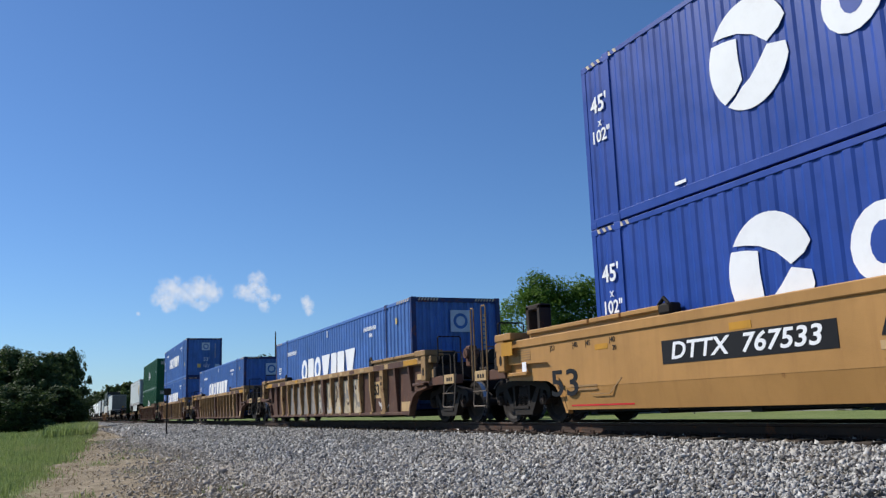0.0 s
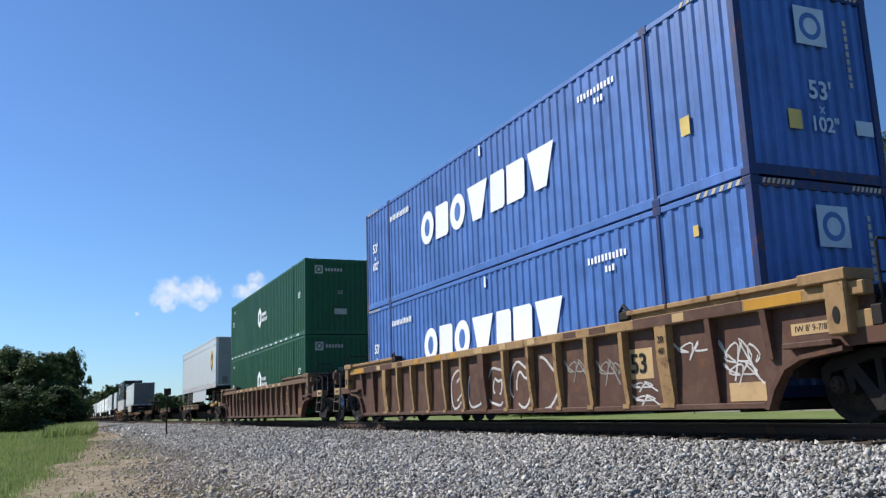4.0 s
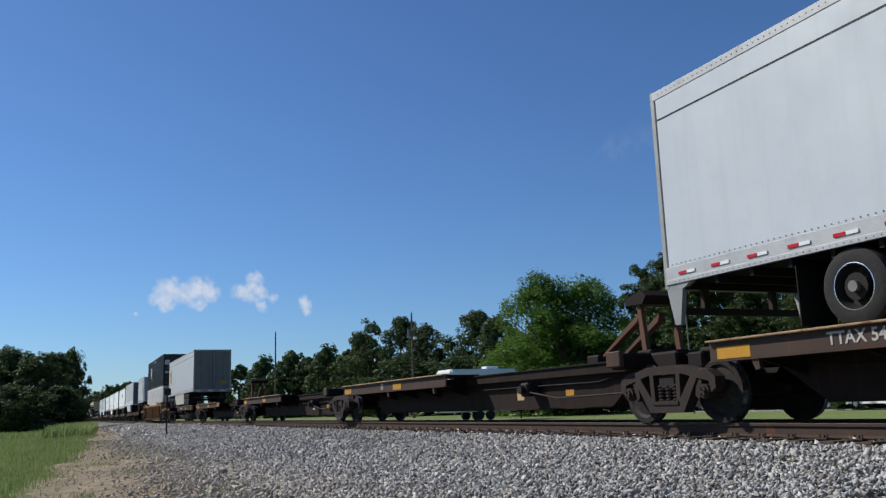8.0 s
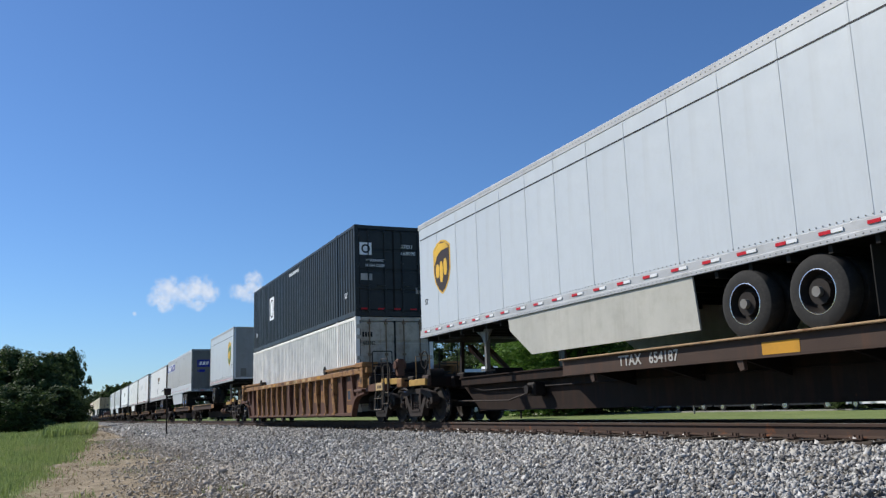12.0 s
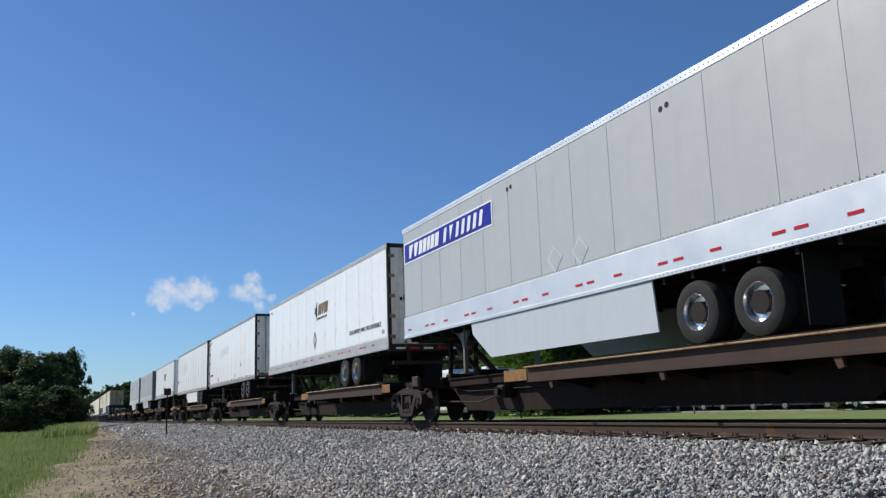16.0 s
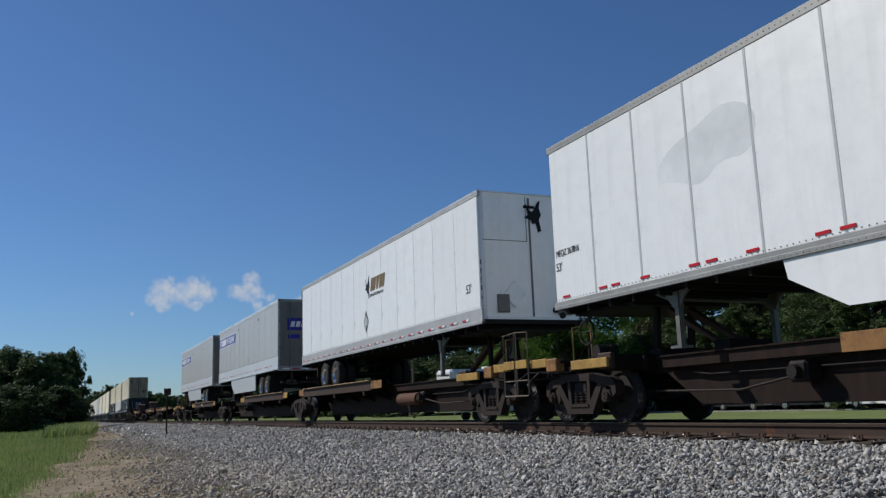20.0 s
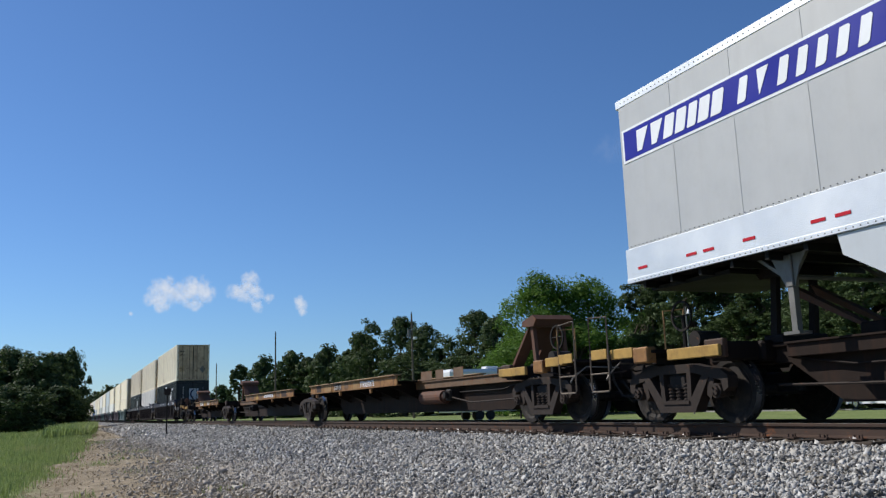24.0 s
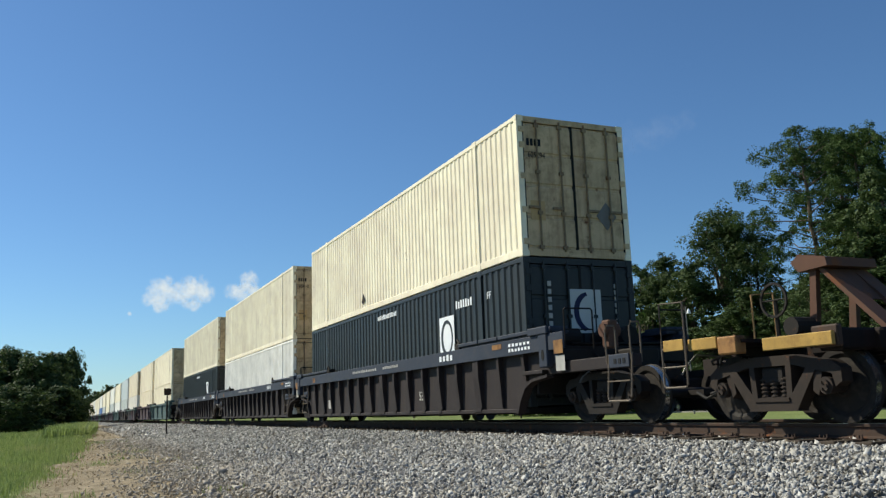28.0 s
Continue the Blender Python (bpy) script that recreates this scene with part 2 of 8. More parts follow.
# ---------------------------------------------------------------- mesh helpers
class Shape:
    """Gathers boxes, prisms, cylinders and tubes into one mesh."""

    def __init__(self):
        self.v, self.f, self.smooth = [], [], False

    def box(self, x0, x1, y0, y1, z0, z1, bevel=0.0):
        x0, x1 = min(x0, x1), max(x0, x1)
        y0, y1 = min(y0, y1), max(y0, y1)
        z0, z1 = min(z0, z1), max(z0, z1)
        b = min(bevel, (x1 - x0) / 3, (y1 - y0) / 3, (z1 - z0) / 3)
        n = len(self.v)
        if b <= 0:
            self.v += [(x, y, z) for x in (x0, x1) for y in (y0, y1) for z in (z0, z1)]
            self.f += [tuple(n + i for i in q) for q in ((0, 1, 3, 2), (4, 6, 7, 5), (0, 4, 5, 1), (2, 3, 7, 6), (0, 2, 6, 4), (1, 5, 7, 3))]
            return self
        ring = lambda z, i: [(x0 + i, y0 + b + 0 * i, z), (x0 + b, y0 + i, z), (x1 - b, y0 + i, z), (x1 - i, y0 + b, z),
                             (x1 - i, y1 - b, z), (x1 - b, y1 - i, z), (x0 + b, y1 - i, z), (x0 + i, y1 - b, z)]
        self.v += ring(z0, b * 0.7) + ring(z0 + b, 0) + ring(z1 - b, 0) + ring(z1, b * 0.7)
        for k in range(3):
            for i in range(8):
                j = (i + 1) % 8
                self.f.append((n + k * 8 + i, n + k * 8 + j, n + k * 8 + 8 + j, n + k * 8 + 8 + i))
        self.f += [tuple(n + i for i in reversed(range(8))), tuple(n + 24 + i for i in range(8))]
        return self

    def prism(self, poly, axis, a, b):
        """A polygon drawn out along an axis. axis y: points (x, z); x: (y, z); z: (x, y)."""
        n, k = len(self.v), len(poly)
        put = {"y": lambda p, c: (p[0], c, p[1]), "x": lambda p, c: (c, p[0], p[1]), "z": lambda p, c: (p[0], p[1], c)}[axis]
        self.v += [put(p, a) for p in poly] + [put(p, b) for p in poly]
        area = sum(poly[i][0] * poly[(i + 1) % k][1] - poly[(i + 1) % k][0] * poly[i][1] for i in range(k))
        flip = (area > 0) ^ (axis == "y") ^ (b < a)
        first = tuple(range(n, n + k))
        last = tuple(range(n + 2 * k - 1, n + k - 1, -1))
        self.f += [first[::-1], last[::-1]] if flip else [first, last]
        for i in range(k):
            j = (i + 1) % k
            q = (n + i, n + k + i, n + k + j, n + j)
            self.f.append(q[::-1] if flip else q)
        return self

    def cyl(self, c, r, a, b, axis="y", n=16, r2=None):
        r2 = r if r2 is None else r2
        m = len(self.v)
        put = {"y": lambda u, w, t: (c[0] + u, t, c[1] + w), "x": lambda u, w, t: (t, c[0] + u, c[1] + w), "z": lambda u, w, t: (c[0] + u, c[1] + w, t)}[axis]
        for rr, t in ((r, a), (r2, b)):
            self.v += [put(rr * math.cos(2 * math.pi * i / n), rr * math.sin(2 * math.pi * i / n), t) for i in range(n)]
        s = (axis == "y") ^ (b < a)
        for i in range(n):
            j = (i + 1) % n
            q = (m + i, m + j, m + n + j, m + n + i)
            self.f.append(q[::-1] if s else q)
        lo, hi = tuple(range(m, m + n)), tuple(range(m + n, m + 2 * n))
        self.f += [lo, hi[::-1]] if s else [lo[::-1], hi]
        return self

    def lathe(self, c, prof, axis="y", n=24):
        """A ring of revolution about an axis through c; prof is a list of (radius, offset along the axis)."""
        m = len(self.v)
        put = {"y": lambda u, w, t: (c[0] + u, c[1] + t, c[2] + w), "z": lambda u, w, t: (c[0] + u, c[1] + w, c[2] + t)}[axis]
        for r, t in prof:
            self.v += [put(r * math.cos(2 * math.pi * i / n), r * math.sin(2 * math.pi * i / n), t) for i in range(n)]
        for k in range(len(prof) - 1):
            for i in range(n):
                j = (i + 1) % n
                self.f.append((m + k * n + i, m + (k + 1) * n + i, m + (k + 1) * n + j, m + k * n + j))
        self.smooth = True
        return self

    def tube(self, pts, r=0.012, n=6):
        """A round bar along a run of points."""
        pts = [Vector(p) for p in pts]
        m = len(self.v)
        for i, p in enumerate(pts):
            d = (pts[min(i + 1, len(pts) - 1)] - pts[max(i - 1, 0)]).normalized()
            s = d.cross(Vector((0, 0, 1)) if abs(d.z) < 0.9 else Vector((1, 0, 0))).normalized()
            t = d.cross(s)
            self.v += [tuple(p + s * (r * math.cos(2 * math.pi * k / n)) + t * (r * math.sin(2 * math.pi * k / n))) for k in range(n)]
        for i in range(len(pts) - 1):
            for k in range(n):
                j = (k + 1) % n
                self.f.append((m + i * n + k, m + (i + 1) * n + k, m + (i + 1) * n + j, m + i * n + j))
        self.f += [tuple(m + k for k in range(n)), tuple(m + (len(pts) - 1) * n + k for k in reversed(range(n)))]
        return self

    def mesh(self, name, material):
        me = bpy.data.meshes.new(name)
        me.from_pydata(self.v, [], self.f)
        me.materials.append(material)
        if self.smooth:
            me.polygons.foreach_set("use_smooth", [True] * len(me.polygons))
            me.set_sharp_from_angle(angle=radians(35))
        return me


def part(name, shape, material, parent, label="", at=None):
    me = shape if isinstance(shape, bpy.types.Mesh) else shape.mesh(name, material)
    ob = new(name, me)
    ob.parent = parent
    if at is not None:
        ob.matrix_basis = at if isinstance(at, Matrix) else Matrix.Translation(at)
    if label:
        ob["label"] = label
    return ob


def thing(name, label, category, group="", at=None):
    ob = tagged(new(name), label, category, group)
    if at is not None:
        ob.matrix_basis = at if isinstance(at, Matrix) else Matrix.Translation(at)
    return ob


def words(name, body, size, material, parent, at, label="", bold=0.0, squeeze=1.0, slant=0.0, width=0.0):
    """Lettering as a thin mesh. at: a pose; the text reads along its x, up its y, centred."""
    cu = bpy.data.curves.new(name, "FONT")
    cu.body, cu.size, cu.extrude, cu.offset = body, size, 0.002, bold
    cu.align_x, cu.align_y = "CENTER", "CENTER"
    cu.resolution_u, cu.shear = 3, slant
    tmp = bpy.data.objects.new(name, cu)
    me = bpy.data.meshes.new_from_object(tmp)
    bpy.data.objects.remove(tmp)
    if width:
        xs = [q.co.x for q in me.vertices]
        squeeze = width / (max(xs) - min(xs))
    me.transform(Matrix.Diagonal((squeeze, 1, 1, 1)))
    me.materials.clear()
    me.materials.append(material)
    ob = new(name, me)
    ob.parent = parent
    ob.matrix_basis = at
    if label:
        ob["label"] = label
    return ob


def on_side(x, z, y=-HALF - 0.004):
    return pose(x, y, z, 90, 0, 0)


def on_end(x, y, z):
    return pose(x, y, z, 90, 0, 90)


def patch(name, polys, material, parent, y=-HALF, thick=0.005, label=""):
    """Thin painted shapes on the side that faces -y, each a part. polys: lists of (x, z)."""
    for poly in polys:
        part(name, Shape().prism(poly, "y", y - thick, y), material, parent, label)


def patch_end(name, polys, material, parent, x, thick=0.005, label=""):
    """Thin painted shapes on the end that faces +x, each a part. polys: lists of (y, z)."""
    for poly in polys:
        part(name, Shape().prism(poly, "x", x, x + thick), material, parent, label)


def rounded(poly, times=2):
    """Cuts a polygon's corners so that it reads as a curve."""
    for _ in range(times):
        poly = [(a[0] * f + b[0] * (1 - f), a[1] * f + b[1] * (1 - f)) for a, b in zip(poly, poly[1:] + poly[:1]) for f in (0.75, 0.25)]
    return poly


def rect(x0, x1, z0, z1):
    return [(x0, z0), (x1, z0), (x1, z1), (x0, z1)]


def oval(cx, cz, rx, rz, n=20, a0=0.0, a1=360.0):
    k = n if abs(a1 - a0) >= 360 else n + 1
    return [(cx + rx * math.cos(radians(a0 + (a1 - a0) * i / n)), cz + rz * math.sin(radians(a0 + (a1 - a0) * i / n))) for i in range(k)]


def bars(x0, x1, z, h, n, rng, gap=0.42):
    """A run of plain upright bars in place of writing."""
    out, w = [], (x1 - x0) / n
    for i in range(n):
        a = x0 + i * w
        out.append(rect(a, a + w * (1 - gap), z - h / 2, z + h / 2 * rng.choice((1.0, 1.0, 0.7))))
    return out


movers = []
wheels_front, wheels_rear = [], []


def rides(ob, u, z=0.0):
    """Puts a thing on the train, u metres along it."""
    movers.append((ob, u, z))
    ob.matrix_basis = pose(u + run(0.0), YC, z)
    return ob


# ---------------------------------------------------------------- rolling stock: trucks
WR, WB = 0.457, 0.89


def side_frame_shape(y0, y1):
    s = Shape()
    top = [(-1.12, 0.50), (-1.12, 0.66), (-0.98, 0.76), (-0.66, 0.80), (-0.40, 0.86), (0.40, 0.86), (0.66, 0.80), (0.98, 0.76), (1.12, 0.66), (1.12, 0.50),
           (1.02, 0.44), (0.98, 0.60), (0.70, 0.66), (0.40, 0.73), (-0.40, 0.73), (-0.70, 0.66), (-0.98, 0.60), (-1.02, 0.44)]
    s.prism(top, "y", y0, y1)
    for k in (-1, 1):
        s.prism([(k * 0.74, 0.66), (k * 0.60, 0.69), (k * 0.28, 0.30), (k * 0.40, 0.17)], "y", y0, y1)
        s.prism([(k * 0.36, 0.74), (k * 0.27, 0.74), (k * 0.25, 0.30), (k * 0.34, 0.30)], "y", y0, y1)
        s.prism([(k * 0.82, 0.62), (k * 0.70, 0.66), (k * 0.66, 0.40), (k * 0.74, 0.34)], "y", y0 + 0.02, y1 - 0.02)
    s.prism([(-0.42, 0.16), (0.42, 0.16), (0.34, 0.30), (-0.34, 0.30)], "y", y0, y1)
    s.box(-0.30, 0.30, y0 - 0.02, y1 + 0.02, 0.28, 0.33)
    return s


def wheel_pair_shape():
    s = Shape()
    for k in (-1, 1):
        prof = [(0.06, 0.07), (0.12, 0.09), (0.15, 0.055), (0.33, 0.03), (0.38, 0.065), (WR, 0.065), (WR + 0.004, -0.03), (WR + 0.025, -0.045), (WR + 0.022, -0.07), (0.38, -0.07), (0.34, -0.03), (0.14, -0.05), (0.06, -0.05)]
        prof = [(r, t if k > 0 else -t) for r, t in prof]
        if k < 0:
            prof = prof[::-1]
        s.lathe((0, k * 0.755, 0), prof, "y", 28)
    s.cyl((0, 0), 0.085, -1.05, 1.05, "y", 14)
    s.smooth = True
    return s


def coil_shape():
    s = Shape()
    prof = [(0.03, 0.33)]
    for k in range(5):
        z = 0.335 + k * 0.052
        prof += [(0.05, z), (0.070, z + 0.008), (0.070, z + 0.024), (0.05, z + 0.032)]
    for cx in (-0.17, 0.0, 0.17):
        s.lathe((cx, 0, 0), prof + [(0.03, 0.60)], "z", 10)
    s.box(-0.26, 0.26, -0.06, 0.06, 0.32, 0.34)
    return s


def end_cap_shape():
    s = Shape()
    s.cyl((0, 0), 0.105, -0.05, 0.05, "y", 14).cyl((0, 0), 0.07, -0.085, -0.05, "y", 12)
    for i in range(3):
        a = 2.1 * i
        s.cyl((0.045 * math.cos(a), 0.045 * math.sin(a)), 0.016, -0.105, -0.085, "y", 6)
    return s


def tread_shape():
    s = Shape()
    for k in (-1, 1):
        s.lathe((0, k * 0.755, 0), [(WR - 0.012, k * 0.067), (WR + 0.0025, k * 0.067), (WR + 0.0065, -k * 0.03)][::k], "y", 28)
    return s


ME_BOLSTER = Shape().box(-0.20, 0.20, -1.06, 1.06, 0.50, 0.72, 0.03).box(-0.36, 0.36, -0.42, 0.42, 0.62, 0.80, 0.05).box(-1.35, 1.35, -0.06, 0.06, 0.42, 0.50)
ME_BOLSTER = ME_BOLSTER.mesh("truck", STEEL_DARK)
ME_FRAME_NEAR = {m.name: side_frame_shape(-1.10, -0.92).mesh("side_frame", m) for m in (STEEL_DARK, STEEL_BROWN)}
ME_FRAME_FAR = side_frame_shape(0.92, 1.10).mesh("side_frame", STEEL_DARK)
ME_WHEELS = wheel_pair_shape().mesh("wheel_set", WHEEL_STEEL)
ME_WHEELS.materials.append(TREAD)
for poly in ME_WHEELS.polygons:
    c = poly.center
    if WR - 0.06 < math.hypot(c.x, c.z) < WR + 0.012 and abs(poly.normal.y) < 0.6:
        poly.material_index = 1
ME_COIL = coil_shape().mesh("spring_group", STEEL_BROWN)
ME_CAP = end_cap_shape().mesh("bearing_cap", STEEL_BROWN)


def truck(parent, x, steel=STEEL_BROWN):
    """A two-axle freight truck under a car: bolster, side frames, springs, wheel sets, bearing caps."""
    t = part("truck", ME_BOLSTER, None, parent, at=(x, 0, 0))
    part("side_frame", ME_FRAME_NEAR[steel.name], None, t)
    part("side_frame", ME_FRAME_FAR, None, t)
    for y in (-1.01, 1.01):
        part("spring_group", ME_COIL, None, t, at=(0, y, 0))
    for k in (-1, 1):
        w = part("wheel_set", ME_WHEELS, None, t, at=(k * WB, 0, WR))
        (wheels_front if k > 0 else wheels_rear).append(w)
        part("bearing_cap", ME_CAP, None, t, at=(k * WB, -1.07, WR))
    return t


def coupler(parent, x, k):
    s = Shape()
    s.box(x, x + k * 0.75, -0.09, 0.09, 0.74, 0.92, 0.02)
    s.prism([(x + k * 0.70, -0.14), (x + k * 0.98, -0.17), (x + k * 1.02, -0.04), (x + k * 0.90, 0.02), (x + k * 0.96, 0.16), (x + k * 0.70, 0.13)], "z", 0.70, 0.96)
    part("coupler", s, STEEL_BROWN, parent)
    s = Shape().tube([(x + k * 0.1, -0.25, 0.75), (x + k * 0.5, -0.28, 0.45), (x + k * 0.9, -0.22, 0.35), (x + k * 1.2, -0.15, 0.45)], 0.025)
    part("air_hose", s, RUBBER, parent)
    s = Shape().tube([(x + k * 0.15, -0.2, 0.95), (x + k * 0.15, -1.0, 0.98), (x + k * 0.1, -1.25, 0.80), (x + k * 0.1, -1.32, 0.70)], 0.014)
    part("uncoupling_lever", s, GALV, parent)


def ladder(parent, x, y, z0, z1, w=0.42, n=4, mat=TAN_WORN):
    """A bent loop of round bar with rungs across it."""
    a, b = x - w / 2, x + w / 2
    rails = part("ladder", Shape().tube([(a, y, z1), (a, y, z0 + 0.04), (a + 0.04, y, z0), (b - 0.04, y, z0), (b, y, z0 + 0.04), (b, y, z1)], 0.017), mat, parent)
    for i in range(1, n):
        z = z0 + 0.02 + (z1 - z0 - 0.04) * i / (n - 1)
        part("rung", Shape().tube([(a, y, z), (b, y, z)], 0.014), mat, rails)


# ---------------------------------------------------------------- well cars
def well_car(u, half=9.55, trucks=(9.6, -9.6), web=BROWN, chord=TAN_WORN, label="", name="well_car", smooth=False, ends=(True, True), ribs=13, hole=7.9, step=10.52, rng=None, detail=True):
    """A container well car: webbed sides with ribs, chords, end platforms, floor beams, trucks, couplers, ladders."""
    car = thing(name, label, "rail car", "well cars of the train")
    Y0, Y1 = 1.33, 1.50
    for k in (-1, 1):
        s = Shape()
        pts = [(-hole, 0.24), (hole, 0.24), (hole + 0.14, 0.45), (hole + 0.34, 0.69), (hole + 0.62, 0.80), (half - 0.15, 0.90), (half, 1.10), (half, 1.42)]
        outline = pts + [(-x, z) for x, z in reversed(pts)][:-0 or None]
        outline = [(-x, z) for x, z in reversed(pts[1:])] + pts[1:]
        if smooth:
            s.prism(outline, "y", k * 1.33, k * 1.40)
            s.prism([(-hole + 0.1, 0.62), (hole - 0.1, 0.62), (hole + 0.5, 1.10), (half, 1.14), (half, 1.52), (-half, 1.52), (-half, 1.14), (-hole - 0.5, 1.10)], "y", k * 1.40, k * 1.47)
            s.prism([(k * 1.40, 0.24), (k * 1.40, 0.64), (k * 1.47, 0.64)], "x", -hole + 0.05, hole - 0.05)
        else:
            s.prism(outline, "y", k * 1.33, k * 1.37)
        part("side_web", s, web, car)
        for e in (-1, 1):
            edge = [(hole - 0.02, 0.20), (hole + 0.12, 0.46), (hole + 0.33, 0.71), (hole + 0.62, 0.82), (half - 0.40, 0.885)]
            inner = [(hole + 0.05, 0.18), (hole + 0.18, 0.43), (hole + 0.37, 0.66), (hole + 0.63, 0.765), (half - 0.40, 0.83)]
            s = Shape()
            for (p0, p1), (q0, q1) in zip(zip(edge, edge[1:]), zip(inner, inner[1:])):
                s.prism([(e * p0[0], p0[1]), (e * p1[0], p1[1]), (e * q1[0], q1[1]), (e * q0[0], q0[1])], "y", k * 1.30, k * (1.47 if not smooth else 1.41))
            part("arch_flange", s, web, car)
        s = Shape().box(-half, half, k * 1.33, k * Y1, 1.42, 1.58, 0.015)
        part("top_chord", s, chord, car)
        if not smooth:
            s = Shape().box(-hole, hole, k * 1.33, k * 1.46, 0.20, 0.28, 0.01)
            part("bottom_sill", s, web, car)
        for e in (-1, 1):
            s = Shape()
            for a, b in ((5.25, 6.2), (6.24, 7.1), (7.14, 9.2)):
                s.box(e * a, e * b, k * 1.30, k * 1.53, 1.645, 1.72, 0.012)
            s.box(e * 5.25, e * 9.2, k * 1.34, k * 1.47, 1.58, 1.65)
            part("raised_chord", s, chord if not smooth else web, car)
            s = Shape().box(e * 5.0, e * 5.3, k * 1.30, k * 1.52, 1.58, 1.74, 0.03)
            s.tube([(e * 5.05, k * 1.5, 1.72), (e * 5.15, k * 1.5, 1.82), (e * 5.28, k * 1.5, 1.72)], 0.03)
            part("container_guide", s, STEEL_DARK, car)
            xp = half - 0.50
            s = Shape().box(e * xp, e * (xp + 0.30), k * 1.28, k * 1.56, 1.00, 1.70, 0.02)
            s.box(e * (xp - 0.35), e * (xp + 0.34), k * 1.10, k * 1.58, 1.60, 1.74, 0.015)
            part("corner_post", s, chord, car)
            part("lifting_slot", Shape().prism(oval(e * (xp + 0.15), 1.22, 0.05, 0.10, 14), "y", k * 1.555, k * 1.566), BLACK, car)
            s = Shape().box(e * (xp + 0.30), e * (half + 0.12), k * 1.28, k * 1.44, 1.06, 1.26, 0.012)
            part("end_sill", s, chord, car)
            s = Shape().box(e * (xp - 0.75), e * xp, k * 1.37, k * 1.50, 0.90, 0.97, 0.01)
            part("jacking_pad", s, web, car)
        if not smooth:
            n = ribs
            heavy = (0, n - 1) if n > 4 else ()
            for i in range(n):
                x = -6.0 + 12.0 * i / (n - 1)
                w = 0.13 if i in heavy or i == n // 2 else 0.05
                s = Shape()
                s.prism([(k * 1.37, 0.28), (k * 1.43, 0.28), (k * 1.50, 0.95), (k * 1.505, 1.42), (k * 1.37, 1.42)], "x", x - w, x + w)
                s.box(x - w - 0.03, x + w + 0.03, k * 1.37, k * 1.475, 0.24, 0.31)
                part("rib", s, chord if i != n // 2 and chord is not SLATE_CHORD else web, car)
            for e in (-1, 1):
                for x in (7.0, 8.02):
                    s = Shape().prism([(k * 1.37, 0.30 if x < 7.6 else 0.80), (k * 1.43, 0.30 if x < 7.6 else 0.80), (k * 1.50, 1.42), (k * 1.37, 1.42)], "x", e * x - 0.05, e * x + 0.05)
                    part("rib", s, chord if x < 7 and chord is not SLATE_CHORD else web, car)
        elif k < 0:
            pass
    s = Shape().box(-hole - 0.2, hole + 0.2, -1.31, 1.31, 0.20, 0.285)
    for i in range(9):
        x = -7.4 + 14.8 * i / 8
        s.box(x - 0.1, x + 0.1, -1.33, 1.33, 0.16, 0.30)
    part("well_floor", s, BLACK, car)
    for e in (-1, 1):
        s = Shape().box(e * (half + 0.05), e * 8.35, -1.30, 1.30, 1.28, 1.36, 0.01).box(e * 8.25, e * 8.33, -1.31, 1.31, 0.55, 1.40)
        s.box(e * 8.3, e * (half + 0.6), -0.3, 0.3, 0.70, 1.28, 0.03)
        s.box(e * half, e * (half + 0.16), -1.45, 1.45, 1.06, 1.30, 0.02)
        # dark steel instead of the web paint imitates the shadow between cars
        part("end_platform", s, STEEL_DARK, car)
        outer = ends[0] if e > 0 else ends[1]
        if outer:
            coupler(car, e * (half + 0.35), e)
        if detail:
            xs0 = e * step
            s = Shape().tube([(xs0 - 0.31, -1.44, 1.10), (xs0 - 0.31, -1.50, 0.42), (xs0 - 0.27, -1.51, 0.36), (xs0 + 0.27, -1.51, 0.36), (xs0 + 0.31, -1.50, 0.42), (xs0 + 0.31, -1.44, 1.10)], 0.018)
            part("sill_step", s, GRAB, car)
            part("step_tread", Shape().box(xs0 - 0.30, xs0 + 0.30, -1.51, -1.43, 0.66, 0.68), GRAB, car)
            part("step_bracket", Shape().box(e * (half - 0.3), xs0 + e * 0.34, -1.44, -1.28, 0.88, 1.08, 0.012), RUST_RED if chord is not SLATE_CHORD else web, car)
            part("number_board", Shape().box(xs0 - 0.28, xs0 + 0.26, -1.475, -1.445, 0.88, 1.09, 0.008), TAN_INK if chord is not SLATE_CHORD else chord, car)
            for f in (-0.14, -0.02, 0.10):
                part("number_bar", Shape().box(xs0 + f, xs0 + f + 0.07, -1.481, -1.474, 0.94, 1.02), BLACK_INK, car)
            for xq in (xs0 - 0.36, xs0 + 0.30):
                s = Shape().tube([(xq, -1.45, 0.95), (xq, -1.46, 1.50), (xq + 0.03, -1.44, 1.57), (xq + 0.03, -1.30, 1.57), (xq, -1.26, 1.50), (xq, -1.26, 0.95)], 0.016)
                part("grab_iron", s, GRAB, car)
            part("brake_cylinder", Shape().cyl((e * (half - 0.9), 1.60), 0.17, -0.95, -0.45, "y", 14).cyl((e * (half - 0.9), 1.60), 0.05, -1.15, -0.95, "y", 8), STEEL_DARK, car)
            part("air_reservoir", Shape().cyl((0.35, 1.58), 0.19, e * (half - 1.5), e * (half - 0.3), "x", 14), STEEL_DARK, car)
            s = Shape().tube([(e * (half - 0.9), -1.0, 1.45), (e * (half - 0.2), -1.05, 1.42), (e * (half + 0.2), -0.8, 1.2), (e * (half + 0.4), -0.5, 0.9), (e * (half + 0.9), -0.35, 0.6)], 0.02)
            part("air_pipe", s, STEEL_DARK, car)
